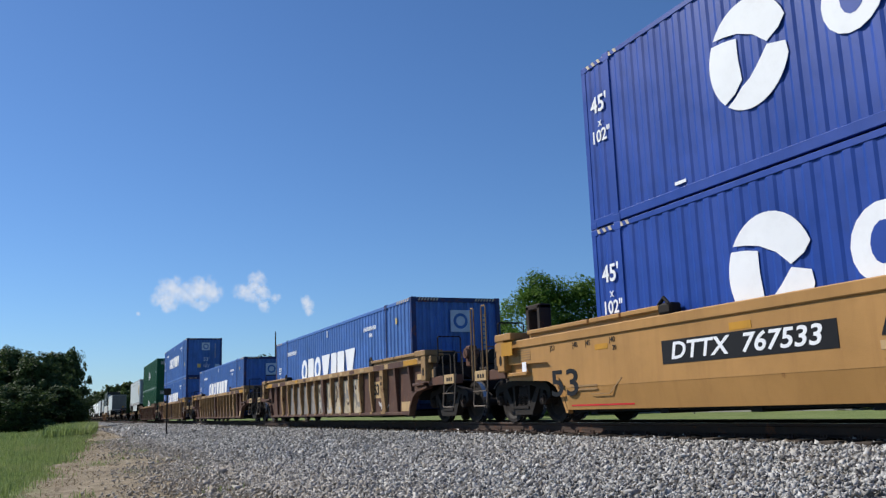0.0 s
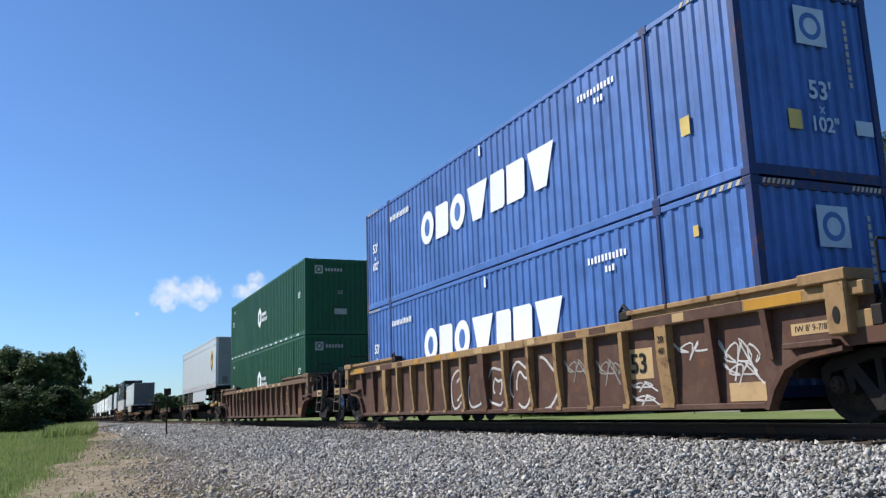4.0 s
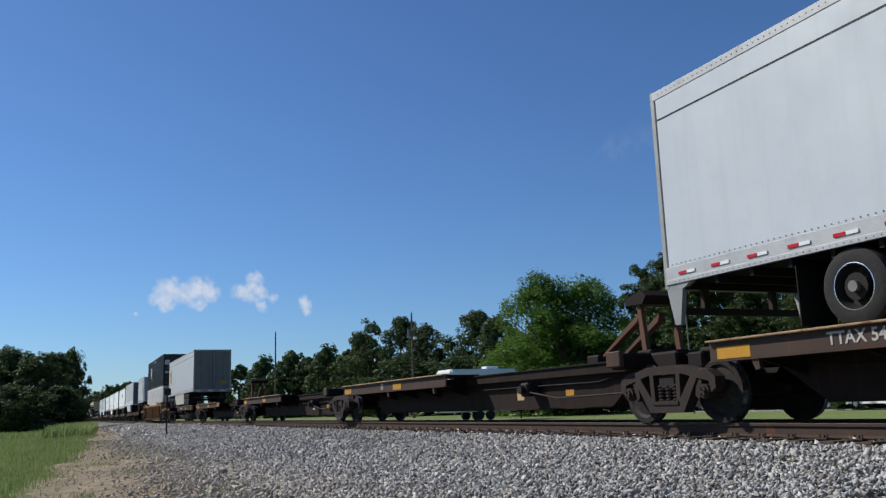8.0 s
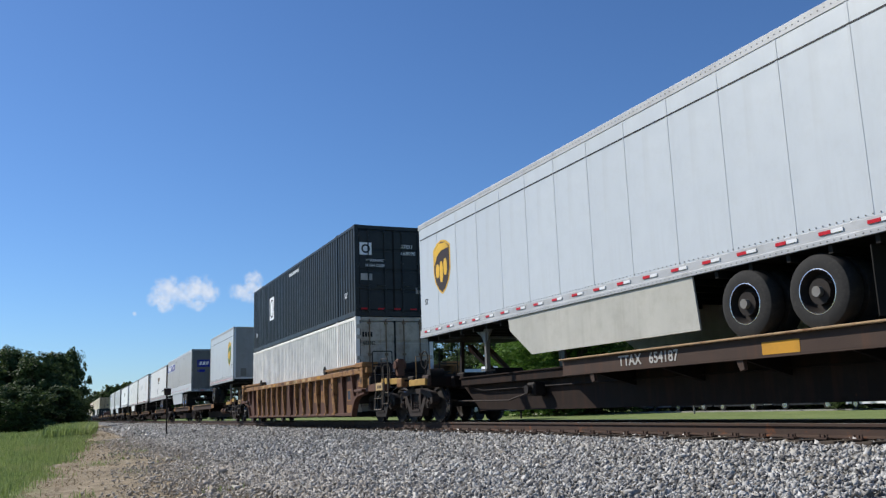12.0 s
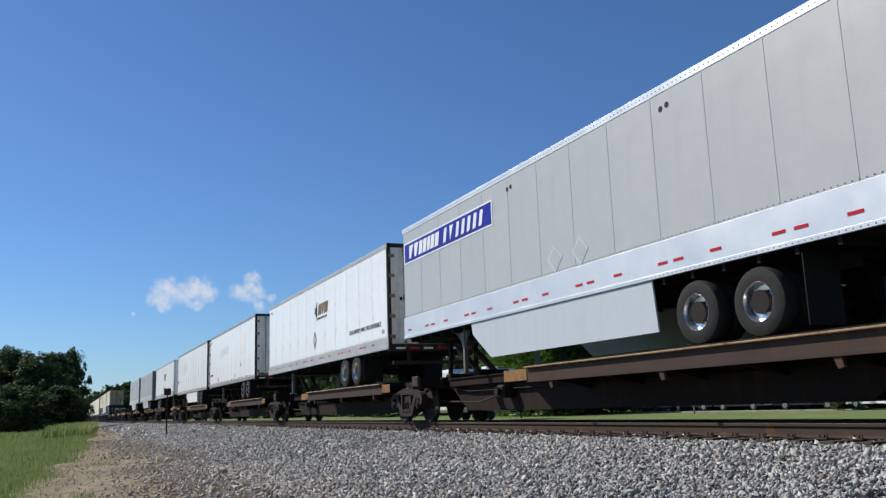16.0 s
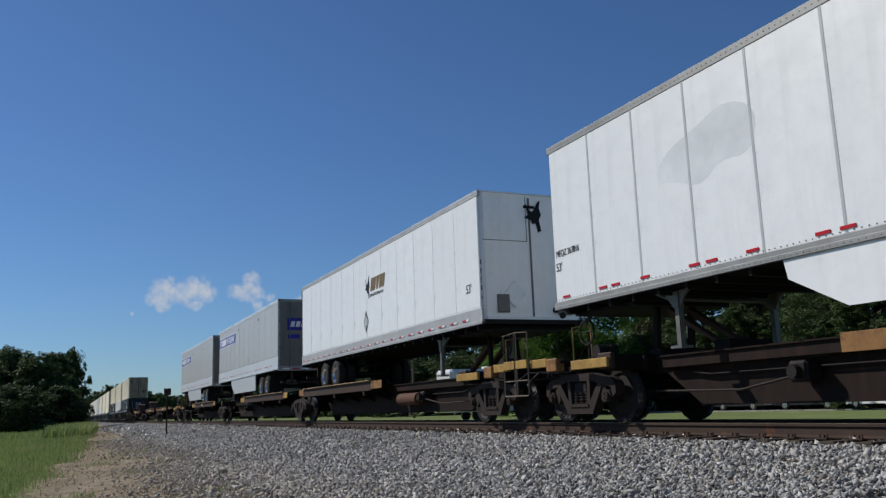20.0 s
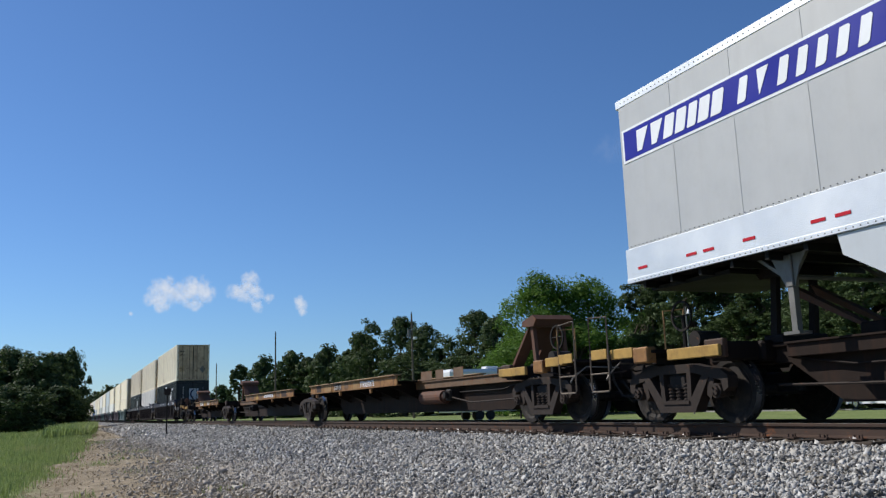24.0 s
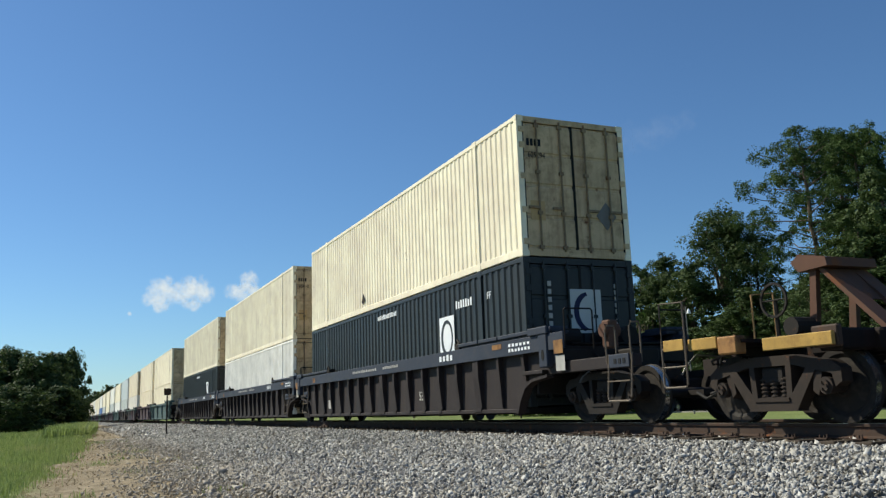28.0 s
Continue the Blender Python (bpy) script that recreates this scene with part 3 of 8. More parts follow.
            s = Shape().tube([(e * (half + 0.15), -1.38, 1.12), (e * (half + 0.5), -1.2, 0.98), (e * (half + 0.55), -0.6, 0.95), (e * (half + 0.5), -0.25, 0.95)], 0.018)
            part("uncoupling_rod", s, STEEL_BROWN, car)
            for a, b in ((-1.35, -0.75), (0.75, 1.35)):
                xh = e * (half + 0.1)
                s = Shape().tube([(xh, a, 1.3), (xh, a, 2.0), (xh, a + 0.03, 2.03), (xh, b - 0.03, 2.03), (xh, b, 2.0), (xh, b, 1.3)], 0.017)
                part("handrail", s, STEEL_DARK, car)
                part("rail_bar", Shape().tube([(xh, a, 1.65), (xh, b, 1.65)], 0.014), STEEL_DARK, car)
            s = Shape()
            for i in range(5):
                s.box(e * (half - 0.75 + i * 0.16), e * (half - 0.75 + i * 0.16 + 0.11), -1.15, 1.15, 1.40, 1.43)
            part("crossover_grating", s, STEEL_DARK, car)
    if detail:
        s = Shape().lathe((-half + 0.25, -0.55, 1.9), [(0.24, -0.02), (0.27, -0.02), (0.27, 0.02), (0.24, 0.02), (0.24, -0.02)], "y", 18)
        for a in range(3):
            s.tube([(-half + 0.25 + 0.24 * math.cos(a * 1.05), -0.55, 1.9 + 0.24 * math.sin(a * 1.05)), (-half + 0.25 - 0.24 * math.cos(a * 1.05), -0.55, 1.9 - 0.24 * math.sin(a * 1.05))], 0.012)
        s.tube([(-half + 0.25, -0.55, 1.35), (-half + 0.25, -0.5, 1.9)], 0.02)
        part("brake_wheel", s, STEEL_DARK, car)
        part("brake_gear", Shape().box(half + 0.35, half + 0.60, -0.75, -0.55, 1.28, 1.78, 0.03).cyl((half + 0.48, 1.60), 0.12, -0.82, -0.5, "y", 12), RUST_RED, car)
    for x in trucks:
        truck(car, x, STEEL_DARK)
    return rides(car, u)


# ---------------------------------------------------------------- containers
def corrugated(x0, x1, z0, z1, y, pitch, depth, k):
    """A steel sheet with trapezoid corrugations, k = side of the box (-1 near, 1 far)."""
    n = max(2, round((x1 - x0) / pitch))
    p = (x1 - x0) / n
    xs = []
    for i in range(n):
        a = x0 + i * p
        xs += [(a, 0), (a + 0.34 * p, 0), (a + 0.50 * p, 1), (a + 0.84 * p, 1)]
    xs.append((x1, 0))
    s = Shape()
    for x, d in xs:
        yy = k * (y - d * depth)
        s.v += [(x, yy, z0), (x, yy, z1)]
    for i in range(len(xs) - 1):
        q = (2 * i, 2 * i + 2, 2 * i + 3, 2 * i + 1)
        s.f.append(q if k < 0 else q[::-1])
    return s


box_meshes = {}


def container(u, z, length, skin, frame_mat, pitch=0.28, depth=0.036, doors=None, label="", hatch=False, inset=1.98, H=2.93, far=False):
    """A steel box: corrugated walls, rails, posts, castings, roof, doors or end wall facing +x. Origin at its floor's middle."""
    c = thing("shipping_container", label, "container", "containers on the train")
    h = length / 2
    key = (length, skin.name, frame_mat.name, pitch, doors.name if doors else "", H, inset)
    if key not in box_meshes:
        g = []
        for k in (-1, 1):
            g.append(("side_wall", corrugated(-h + 0.12, h - 0.12, 0.16, H - 0.09, HALF - 0.010, pitch, depth, k).mesh("side_wall", skin)))
            g.append(("top_rail", Shape().box(-h + 0.1, h - 0.1, k * (HALF - 0.07), k * HALF, H - 0.10, H - 0.01, 0.008).mesh("top_rail", skin)))
            g.append(("bottom_rail", Shape().box(-h + 0.1, h - 0.1, k * (HALF - 0.08), k * HALF, 0.02, 0.17, 0.008).mesh("bottom_rail", skin)))
            for e in (-1, 1):
                g.append(("corner_post", Shape().box(e * (h - 0.13), e * h, k * (HALF - 0.13), k * HALF, 0.1, H - 0.1, 0.01).mesh("corner_post", frame_mat)))
                if inset:
                    x, half_w = e * (h - inset), 0.07 if frame_mat is not BLUE_POST else 0.045
                    g.append(("mid_post", Shape().box(x - half_w, x + half_w, k * (HALF - 0.06), k * (HALF + 0.004), 0.03, H - 0.02, 0.008).mesh("mid_post", frame_mat)))
                    g.append(("lifting_casting", Shape().box(x - 0.10, x + 0.10, k * (HALF - 0.15), k * (HALF + 0.008), H - 0.13, H + 0.012, 0.01).mesh("lifting_casting", frame_mat)))
                    g.append(("lifting_casting", Shape().box(x - 0.10, x + 0.10, k * (HALF - 0.15), k * (HALF + 0.008), 0.0, 0.13, 0.01).mesh("lifting_casting", frame_mat)))
                for zz in (0.0, H - 0.12):
                    g.append(("corner_casting", Shape().box(e * (h - 0.18), e * (h + 0.004), k * (HALF - 0.16), k * (HALF + 0.004), zz, zz + 0.12, 0.012).mesh("corner_casting", frame_mat)))
        g.append(("roof", Shape().box(-h + 0.05, h - 0.05, -HALF + 0.05, HALF - 0.05, H - 0.06, H - 0.03).mesh("roof", skin)))
        g.append(("floor", Shape().box(-h + 0.05, h - 0.05, -HALF + 0.05, HALF - 0.05, 0.06, 0.16).mesh("floor", BLACK)))
        g.append(("end_wall", Shape().box(-h + 0.03, -h + 0.06, -HALF + 0.1, HALF - 0.1, 0.1, H - 0.08).mesh("end_wall", skin)))
        for za, zb in ((0.02, 0.17), (H - 0.13, H - 0.01)):
            g.append(("end_sill", Shape().box(h - 0.12, h - 0.01, -HALF + 0.1, HALF - 0.1, za, zb).mesh("end_sill", doors or frame_mat)))
        if doors:
            g.append(("door_gasket", Shape().box(h - 0.05, h - 0.014, -0.03, 0.03, 0.17, H - 0.14).mesh("door_gasket", BLACK)))
            for k in (-1, 1):
                g.append(("door_gasket", Shape().box(h - 0.05, h - 0.012, k * (HALF - 0.155), k * (HALF - 0.115), 0.17, H - 0.14).mesh("door_gasket", BLACK)))
                face, step = [], (H - 0.33) / 4
                for i in range(4):
                    z0 = 0.18 + i * step
                    face += [(h - 0.042, z0), (h - 0.042, z0 + 0.03), (h - 0.02, z0 + 0.05), (h - 0.02, z0 + step - 0.05), (h - 0.042, z0 + step - 0.03)]
                s = Shape().prism([(h - 0.075, 0.18)] + face + [(h - 0.042, H - 0.15), (h - 0.075, H - 0.15)], "y", k * 0.015, k * (HALF - 0.14))
                g.append(("door", s.mesh("door", doors)))
                for y in (0.30, 0.85):
                    s = Shape().tube([(h + 0.01, k * y, 0.12), (h + 0.01, k * y, H - 0.08)], 0.021, 8)
                    for zz in (0.2, 0.9, 1.75, H - 0.2):
                        s.box(h - 0.02, h + 0.03, k * y - 0.05, k * y + 0.05, zz - 0.035, zz + 0.035)
                    s.box(h, h + 0.04, k * y - 0.02, k * y + 0.25 * k, 0.98, 1.03)
                    g.append(("lock_bar", s.mesh("lock_bar", frame_mat if doors is frame_mat else BAR_WORN)))
                for zz in (0.3, 0.95, 1.65, 2.3, H - 0.3):
                    s = Shape().box(h - 0.04, h + 0.02, k * (HALF - 0.16), k * (HALF - 0.04), zz - 0.06, zz + 0.06, 0.008)
                    g.append(("hinge", s.mesh("hinge", frame_mat if doors is frame_mat else doors)))
        else:
            w = Shape()
            n = 11
            pts = []
            p = (2 * HALF - 0.24) / n
            for i in range(n):
                a = -HALF + 0.12 + i * p
                pts += [(a, 0), (a + 0.3 * p, 0), (a + 0.45 * p, 1), (a + 0.85 * p, 1)]
            pts.append((HALF - 0.12, 0))
            for y, d in pts:
                w.v += [(h - 0.02 - d * 0.04, y, 0.16), (h - 0.02 - d * 0.04, y, H - 0.12)]
            w.f = [(2 * i, 2 * i + 2, 2 * i + 3, 2 * i + 1) for i in range(len(pts) - 1)]
            g.append(("end_wall", w.mesh("end_wall", skin)))
        box_meshes[key] = g
    skip = {"door_gasket", "lifting_casting", "floor", "hinge", "lock_bar"} if far else set()
    for n, me in box_meshes[key]:
        if n not in skip:
            part(n, me, None, c)
    if hatch:
        for e in (-1, 1):
            for i in range(6):
                a = e * (h - 0.22 - i * 0.16)
                part("warning_stripe", Shape().prism([(a, H - 0.09), (a - e * 0.07, H - 0.09), (a - e * 0.02, H - 0.015), (a + e * 0.05, H - 0.015)], "y", -HALF - 0.006, -HALF), CHALK_TAN, c)
        for i in range(7):
            for y0 in (-1.1, 0.55):
                a = y0 + i * 0.085
                part("warning_stripe", Shape().prism([(a, H - 0.09), (a + 0.045, H - 0.09), (a + 0.075, H - 0.02), (a + 0.03, H - 0.02)], "x", h - 0.012, h - 0.004), CHALK_TAN, c)
    return rides(c, u, z)


LOW, HIGH = 0.305, 3.24


# ---------------------------------------------------------------- spine cars
def spine_unit(uf, ur, flip=False, deck=ORANGE_SILL, beam=SPINE_BEAM, tip=None, raised=True, plate=False, hoff=1.55, doff=1.3, top=1.28, label="", front=False, rear=False, own_rear=False, gap=None, deck_len=8.6, folded=False):
    """One unit of an articulated spine car between two trucks: beam, wheel deck, brackets, hitch, end castings."""
    c = thing("spine_car", label, "rail car", "spine car units of the train")
    mid, L = (uf + ur) / 2, (uf - ur) / 2
    k = -1 if flip else 1          # deck at -k end, hitch at +k end
    s = Shape()
    e = L - 1.5
    prof = [(-L, 0.82), (-e + 0.1, 0.80), (-e + 0.9, 0.27), (e - 0.9, 0.27), (e - 0.1, 0.80), (L, 0.82), (L, 1.02), (-L, 1.02)]
    s.prism(prof, "y", -0.40, 0.40)
    part("centre_beam", s, beam, c)
    s = Shape().box(-L, L, -0.46, 0.46, 1.02, 1.06, 0.008).box(-e + 0.9, e - 0.9, -0.43, 0.43, 0.25, 0.275)
    part("beam_flange", s, beam, c)
    s = Shape().tube([(-e + 0.2, -0.47, 0.86), (-e + 1.2, -0.47, 0.72), (e - 1.2, -0.47, 0.72), (e - 0.2, -0.47, 0.86)], 0.016)
    part("air_pipe", s, SPINE_SHADED, c)
    a, b = -k * (L - doff), -k * (L - 0.75 - deck_len)
    for y in (-1, 1):
        s = Shape().box(b - k * 0.5, k * (L - 1.7), y * 0.46, y * 0.56, 0.86, 1.04, 0.01).box(b - k * 0.5, k * (L - 1.7), y * 0.40, y * 0.60, 1.04, 1.065)
        part("side_sill", s, SILL_RUSTY if plate else beam, c)
    cuts = [(a, b)] if gap is None else [(a, a + (b - a) * gap - k * 0.07), (a + (b - a) * gap + k * 0.07, b)]
    for p, q in cuts:
        s = Shape().box(p, q, -1.27, -0.42, min(1.10, top - 0.06), 1.105).box(p, q, 0.42, 1.27, min(1.10, top - 0.06), 1.105)
        # deck underside and brackets use the paint darkened for shade
        part("wheel_deck", s, SPINE_SHADED, c)
        for y in (-1, 1):
            s = Shape().box(p, q, y * 1.27, y * 1.31, top - 0.28, top - 0.03, 0.008).box(p, q, y * 1.18, y * 1.325, top - 0.295, top - 0.275)
            part("deck_sill", s, deck, c)
            part("deck_lip", Shape().box(p, q, y * 1.18, y * 1.385, top - 0.03, top, 0.008), LIP, c)
            if tip and y < 0:
                w = -k * 0.95
                part("end_plate", Shape().box(q - w, q - w * 0.02, y * 1.305, y * 1.316, top - 0.26, top - 0.035, 0.004), tip, c)
                part("end_plate", Shape().box(p + w * 0.02, p + w * 0.7, y * 1.305, y * 1.316, top - 0.26, top - 0.035, 0.004), tip, c)
        n = max(2, int(abs(q - p) / 1.5))
        for i in range(n):
            x = p + (q - p) * (i + 0.5) / n
            for y in (-1, 1):
                s = Shape().prism([(y * 0.40, 0.62), (y * 0.40, 1.10), (y * 1.27, top - 0.18), (y * 1.27, top - 0.28)], "x", x - 0.03, x + 0.03)
                part("cross_bracket", s, SPINE_SHADED, c)
            if i % 2 == 0:
                s = Shape().prism([(x - 0.05, top - 0.29), (x + 0.08, top - 0.29), (x + 0.10, top - 0.42), (x + 0.02, top - 0.44)], "y", -1.30, -1.24)
                part("tie_down_clip", s, deck, c)
    # hitch: stanchion legs, head plate, diagonal strut; or folded flat on the beam
    hx = k * (L - hoff)
    zt = 2.10
    metal = RUST_RED if raised else SPINE_SHADED
    if folded:
        s = Shape().prism([(hx + k * 0.3, 1.06), (hx - k * 1.2, 1.06), (hx - k * 1.25, 1.16), (hx + k * 0.2, 1.24)], "y", -0.4, 0.4)
        part("hitch_head", s, SPINE_SHADED, c)
        s = Shape().box(hx - k * 1.3, hx - k * 2.6, -0.28, 0.28, 1.06, 1.15, 0.03)
        part("hitch_strut", s, RUST_RED, c)
    else:
        for y in (-0.36, 0.36):
            s = Shape().prism([(hx + k * 0.16, 1.06), (hx + k * 0.28, 1.06), (hx + k * 0.16, zt - 0.08), (hx + k * 0.06, zt - 0.08)], "y", y - 0.04, y + 0.04)
            part("hitch_stanchion", s, metal, c)
        s = Shape().prism([(hx + k * 0.42, zt + 0.02), (hx + k * 0.28, zt + 0.12), (hx - k * 0.16, zt + 0.02), (hx - k * 0.18, zt - 0.10), (hx + k * 0.30, zt - 0.12)], "y", -0.46, 0.46)
        part("hitch_head", s, SPINE_SHADED if not plate else RUST_RED, c)
        if plate:
            for y0, y1 in ((-0.40, -0.14), (0.14, 0.40)):
                s = Shape().prism([(hx + k * 0.02, zt - 0.12), (hx - k * 0.06, zt - 0.12), (hx - k * 0.98, 1.08), (hx - k * 0.88, 1.08)], "y", y0, y1)
                part("hitch_plate", s, RUST_RED, c)
            s = Shape().prism([(hx + k * 0.02, zt - 0.12), (hx - k * 0.06, zt - 0.12), (hx - k * 0.46, zt - 0.57), (hx - k * 0.37, zt - 0.57)], "y", -0.14, 0.14)
            part("hitch_plate", s, RUST_RED, c)
        for y in (-0.22, 0.22) if not plate else ():
            s = Shape().prism([(hx - k * 0.02, zt - 0.22), (hx - k * 0.10, zt - 0.38), (hx - k * 1.45, 1.04), (hx - k * 1.30, 1.16)], "y", y - 0.07, y + 0.07)
            part("hitch_strut", s, RUST_RED, c)
    s = Shape().box(hx - k * 1.6, hx - k * 1.2, -0.40, 0.40, 1.05, 1.22, 0.03)
    part("hitch_foot", s, SPINE_SHADED, c)
    s = Shape().box(hx, hx + k * 0.4, -0.42, 0.42, 1.05, 1.2, 0.03)
    part("hitch_base", s, SPINE_SHADED, c)
    # end castings with side brackets over each truck
    for q in (-1, 1):
        s = Shape().box(q * (L - 1.35), q * (L - 0.25), -0.62, 0.62, 0.84, 1.12, 0.04)
        s.box(q * (L - 1.25), q * (L - 0.9), -1.18, 1.18, 0.86, 1.12, 0.03) if q == k else s.box(q * (L - 0.55), q * (L - 0.2), -0.8, 0.8, 0.8, 1.05, 0.03)
        part("end_casting", s, SPINE_SHADED, c)
        if q == k:
            s = Shape().box(q * (L - 1.28), q * (L - 0.88), -1.26, -1.17, 0.90, 1.16, 0.02)
            part("jacking_pad", s, SPINE_BROWN, c)
    for q, is_end in ((1, front), (-1, rear)):
        if not is_end:
            continue
        s = Shape().box(q * (L - 0.9), q * (L + 1.55), -0.32, 0.32, 0.76, 1.12, 0.03).box(q * (L + 0.2), q * (L + 1.5), -1.30, 1.30, 1.06, 1.11)
        part("end_platform", s, SPINE_SHADED, c)
        part("step_board", Shape().box(q * (L - 1.25), q * (L - 0.15), -1.33, -1.27, 0.92, 1.08, 0.01), YELLOW_WORN, c)
        part("step_board", Shape().box(q * (L + 0.66), q * (L + 1.25), -1.35, -1.25, 1.02, 1.18, 0.01), YELLOW_WORN, c)
        s = Shape().box(q * (L + 0.25), q * (L + 0.62), -1.38, -1.2, 0.92, 1.16, 0.02)
        part("end_bracket", s, ORANGE_SILL, c)
        ladder(c, q * (L + 1.50), -1.40, 0.52, 1.10, w=0.52, n=3, mat=GRAB)
        s = Shape().tube([(q * (L + 1.24), -1.40, 1.08), (q * (L + 1.24), -1.40, 1.72), (q * (L + 1.76), -1.40, 1.75), (q * (L + 1.76), -1.40, 1.08)], 0.016)
        part("handrail", Shape().tube([(q * (L + 0.4), -0.9, 1.1), (q * (L + 0.4), -0.9, 1.72), (q * (L + 0.4), -0.5, 1.76), (q * (L + 0.4), -0.5, 1.1)], 0.016), TAN_WORN, c)
        part("handrail", s, GRAB, c)
        part("number_board", Shape().box(q * (L + 1.26), q * (L + 1.70), -1.425, -1.405, 1.04, 1.20, 0.006), YELLOW_WORN, c)
        s = Shape().tube([(q * (L + 0.5), -1.3, 0.95), (q * (L + 1.0), -1.15, 0.86), (q * (L + 1.5), -0.7, 0.84), (q * (L + 1.7), -0.3, 0.88)], 0.016)
        part("uncoupling_rod", s, STEEL_BROWN, c)
        s = Shape().tube([(q * (L + 1.5), -0.5, 1.05), (q * (L + 1.6), -0.5, 0.7), (q * (L + 1.75), -0.45, 0.45), (q * (L + 2.0), -0.35, 0.42)], 0.022)
        part("air_hose", s, RUBBER, c)
        part("brake_cylinder", Shape().cyl((q * (L - 0.1), 1.24), 0.13, -0.75, -0.35, "y", 12), STEEL_DARK, c)
        s = Shape().lathe((q * (L + 0.15), -0.75, 1.62), [(0.21, -0.015), (0.24, -0.015), (0.24, 0.015), (0.21, 0.015), (0.21, -0.015)], "y", 18)
        s.tube([(q * (L + 0.15), -0.72, 1.1), (q * (L + 0.15), -0.72, 1.62)], 0.03)
        s.tube([(q * (L + 0.15) - 0.22, -0.75, 1.62), (q * (L + 0.15) + 0.22, -0.75, 1.62)], 0.012)
        part("brake_wheel", s, STEEL_DARK, c)
        coupler(c, q * (L + 1.35), q)
    # brake gear hung on the beam
    if front:
        part("air_reservoir", Shape().cyl((-0.62, 0.62), 0.17, k * 1.7, k * 3.1, "x", 16).cyl((-0.62, 0.62), 0.12, k * 1.62, k * 3.18, "x", 12), RUST_RED, c)
    part("brake_valve", Shape().box(k * 3.3, k * 3.62, -0.72, -0.42, 0.52, 0.80, 0.04).cyl((k * 3.46, 0.66), 0.09, -0.82, -0.7, "y", 10).box(k * 3.1, k * 3.9, -0.5, -0.42, 0.84, 0.92), STEEL_DARK, c)
    part("brake_rod", Shape().tube([(k * 3.6, -0.66, 0.60), (k * 4.6, -0.62, 0.46), (k * (L - 1.5), -0.55, 0.50)], 0.02), STEEL_BROWN, c)
    truck(c, L)
    if own_rear:
        truck(c, -L)
    return rides(c, mid)


# ---------------------------------------------------------------- highway trailers
def tyre_shape(r=0.50, w=0.27):
    s = Shape()
    prof = [(0.29, -w / 2), (r - 0.10, -w / 2 - 0.012), (r - 0.02, -w / 2 + 0.02), (r, -w / 2 + 0.06), (r, w / 2 - 0.06), (r - 0.02, w / 2 - 0.02), (r - 0.10, w / 2 + 0.012), (0.29, w / 2)]
    return s.lathe((0, 0, 0), prof[::-1], "y", 32)


def rim_shape():
    s = Shape()
    s.lathe((0, 0, 0), [(0.30, -0.125), (0.285, -0.135), (0.27, -0.10), (0.24, -0.02), (0.13, -0.01), (0.12, -0.06), (0.07, -0.09), (0.0, -0.09)][::-1], "y", 28)
    for i in range(10):
        a = 2 * math.pi * i / 10
        s.cyl((0.165 * math.cos(a), 0.165 * math.sin(a)), 0.014, -0.045, -0.005, "y", 6)
    return s


def low_profile(s):
    """The same wheel part with a smaller radius about its axle."""
    s.v = [(x * 0.92, y, z * 0.92) for x, y, z in s.v]
    return s


ME_TYRE = low_profile(tyre_shape()).mesh("tyre", RUBBER)
ME_RIM = {m.name: low_profile(rim_shape()).mesh("rim", m) for m in (ALU_BRIGHT, STEEL_DARK)}


ME_RING = low_profile(Shape().lathe((0, 0, 0), [(0.276, -0.112), (0.290, -0.140), (0.300, -0.138), (0.300, -0.118)][::-1], "y", 32)).mesh("rim_ring", ALU_BRIGHT)
ME_HUB = Shape().cyl((0, 0), 0.065, -0.16, -0.08, "y", 14).mesh("hub_cap", GALV)


cross_meshes = {}


def me_cross(z0):
    if z0 not in cross_meshes:
        cross_meshes[z0] = Shape().box(-0.03, 0.03, -HALF + 0.05, HALF - 0.05, z0 - 0.10, z0 + 0.01).mesh("crossmember", BLACK)
    return cross_meshes[z0]


ME_TAPE = {(m.name, w): Shape().box(0, w, -HALF - 0.021, -HALF - 0.004, 0, 0.042).mesh("reflective_tape", m) for m in (RED_TAPE, WHITE_TAPE) for w in (0.17, 0.22)}


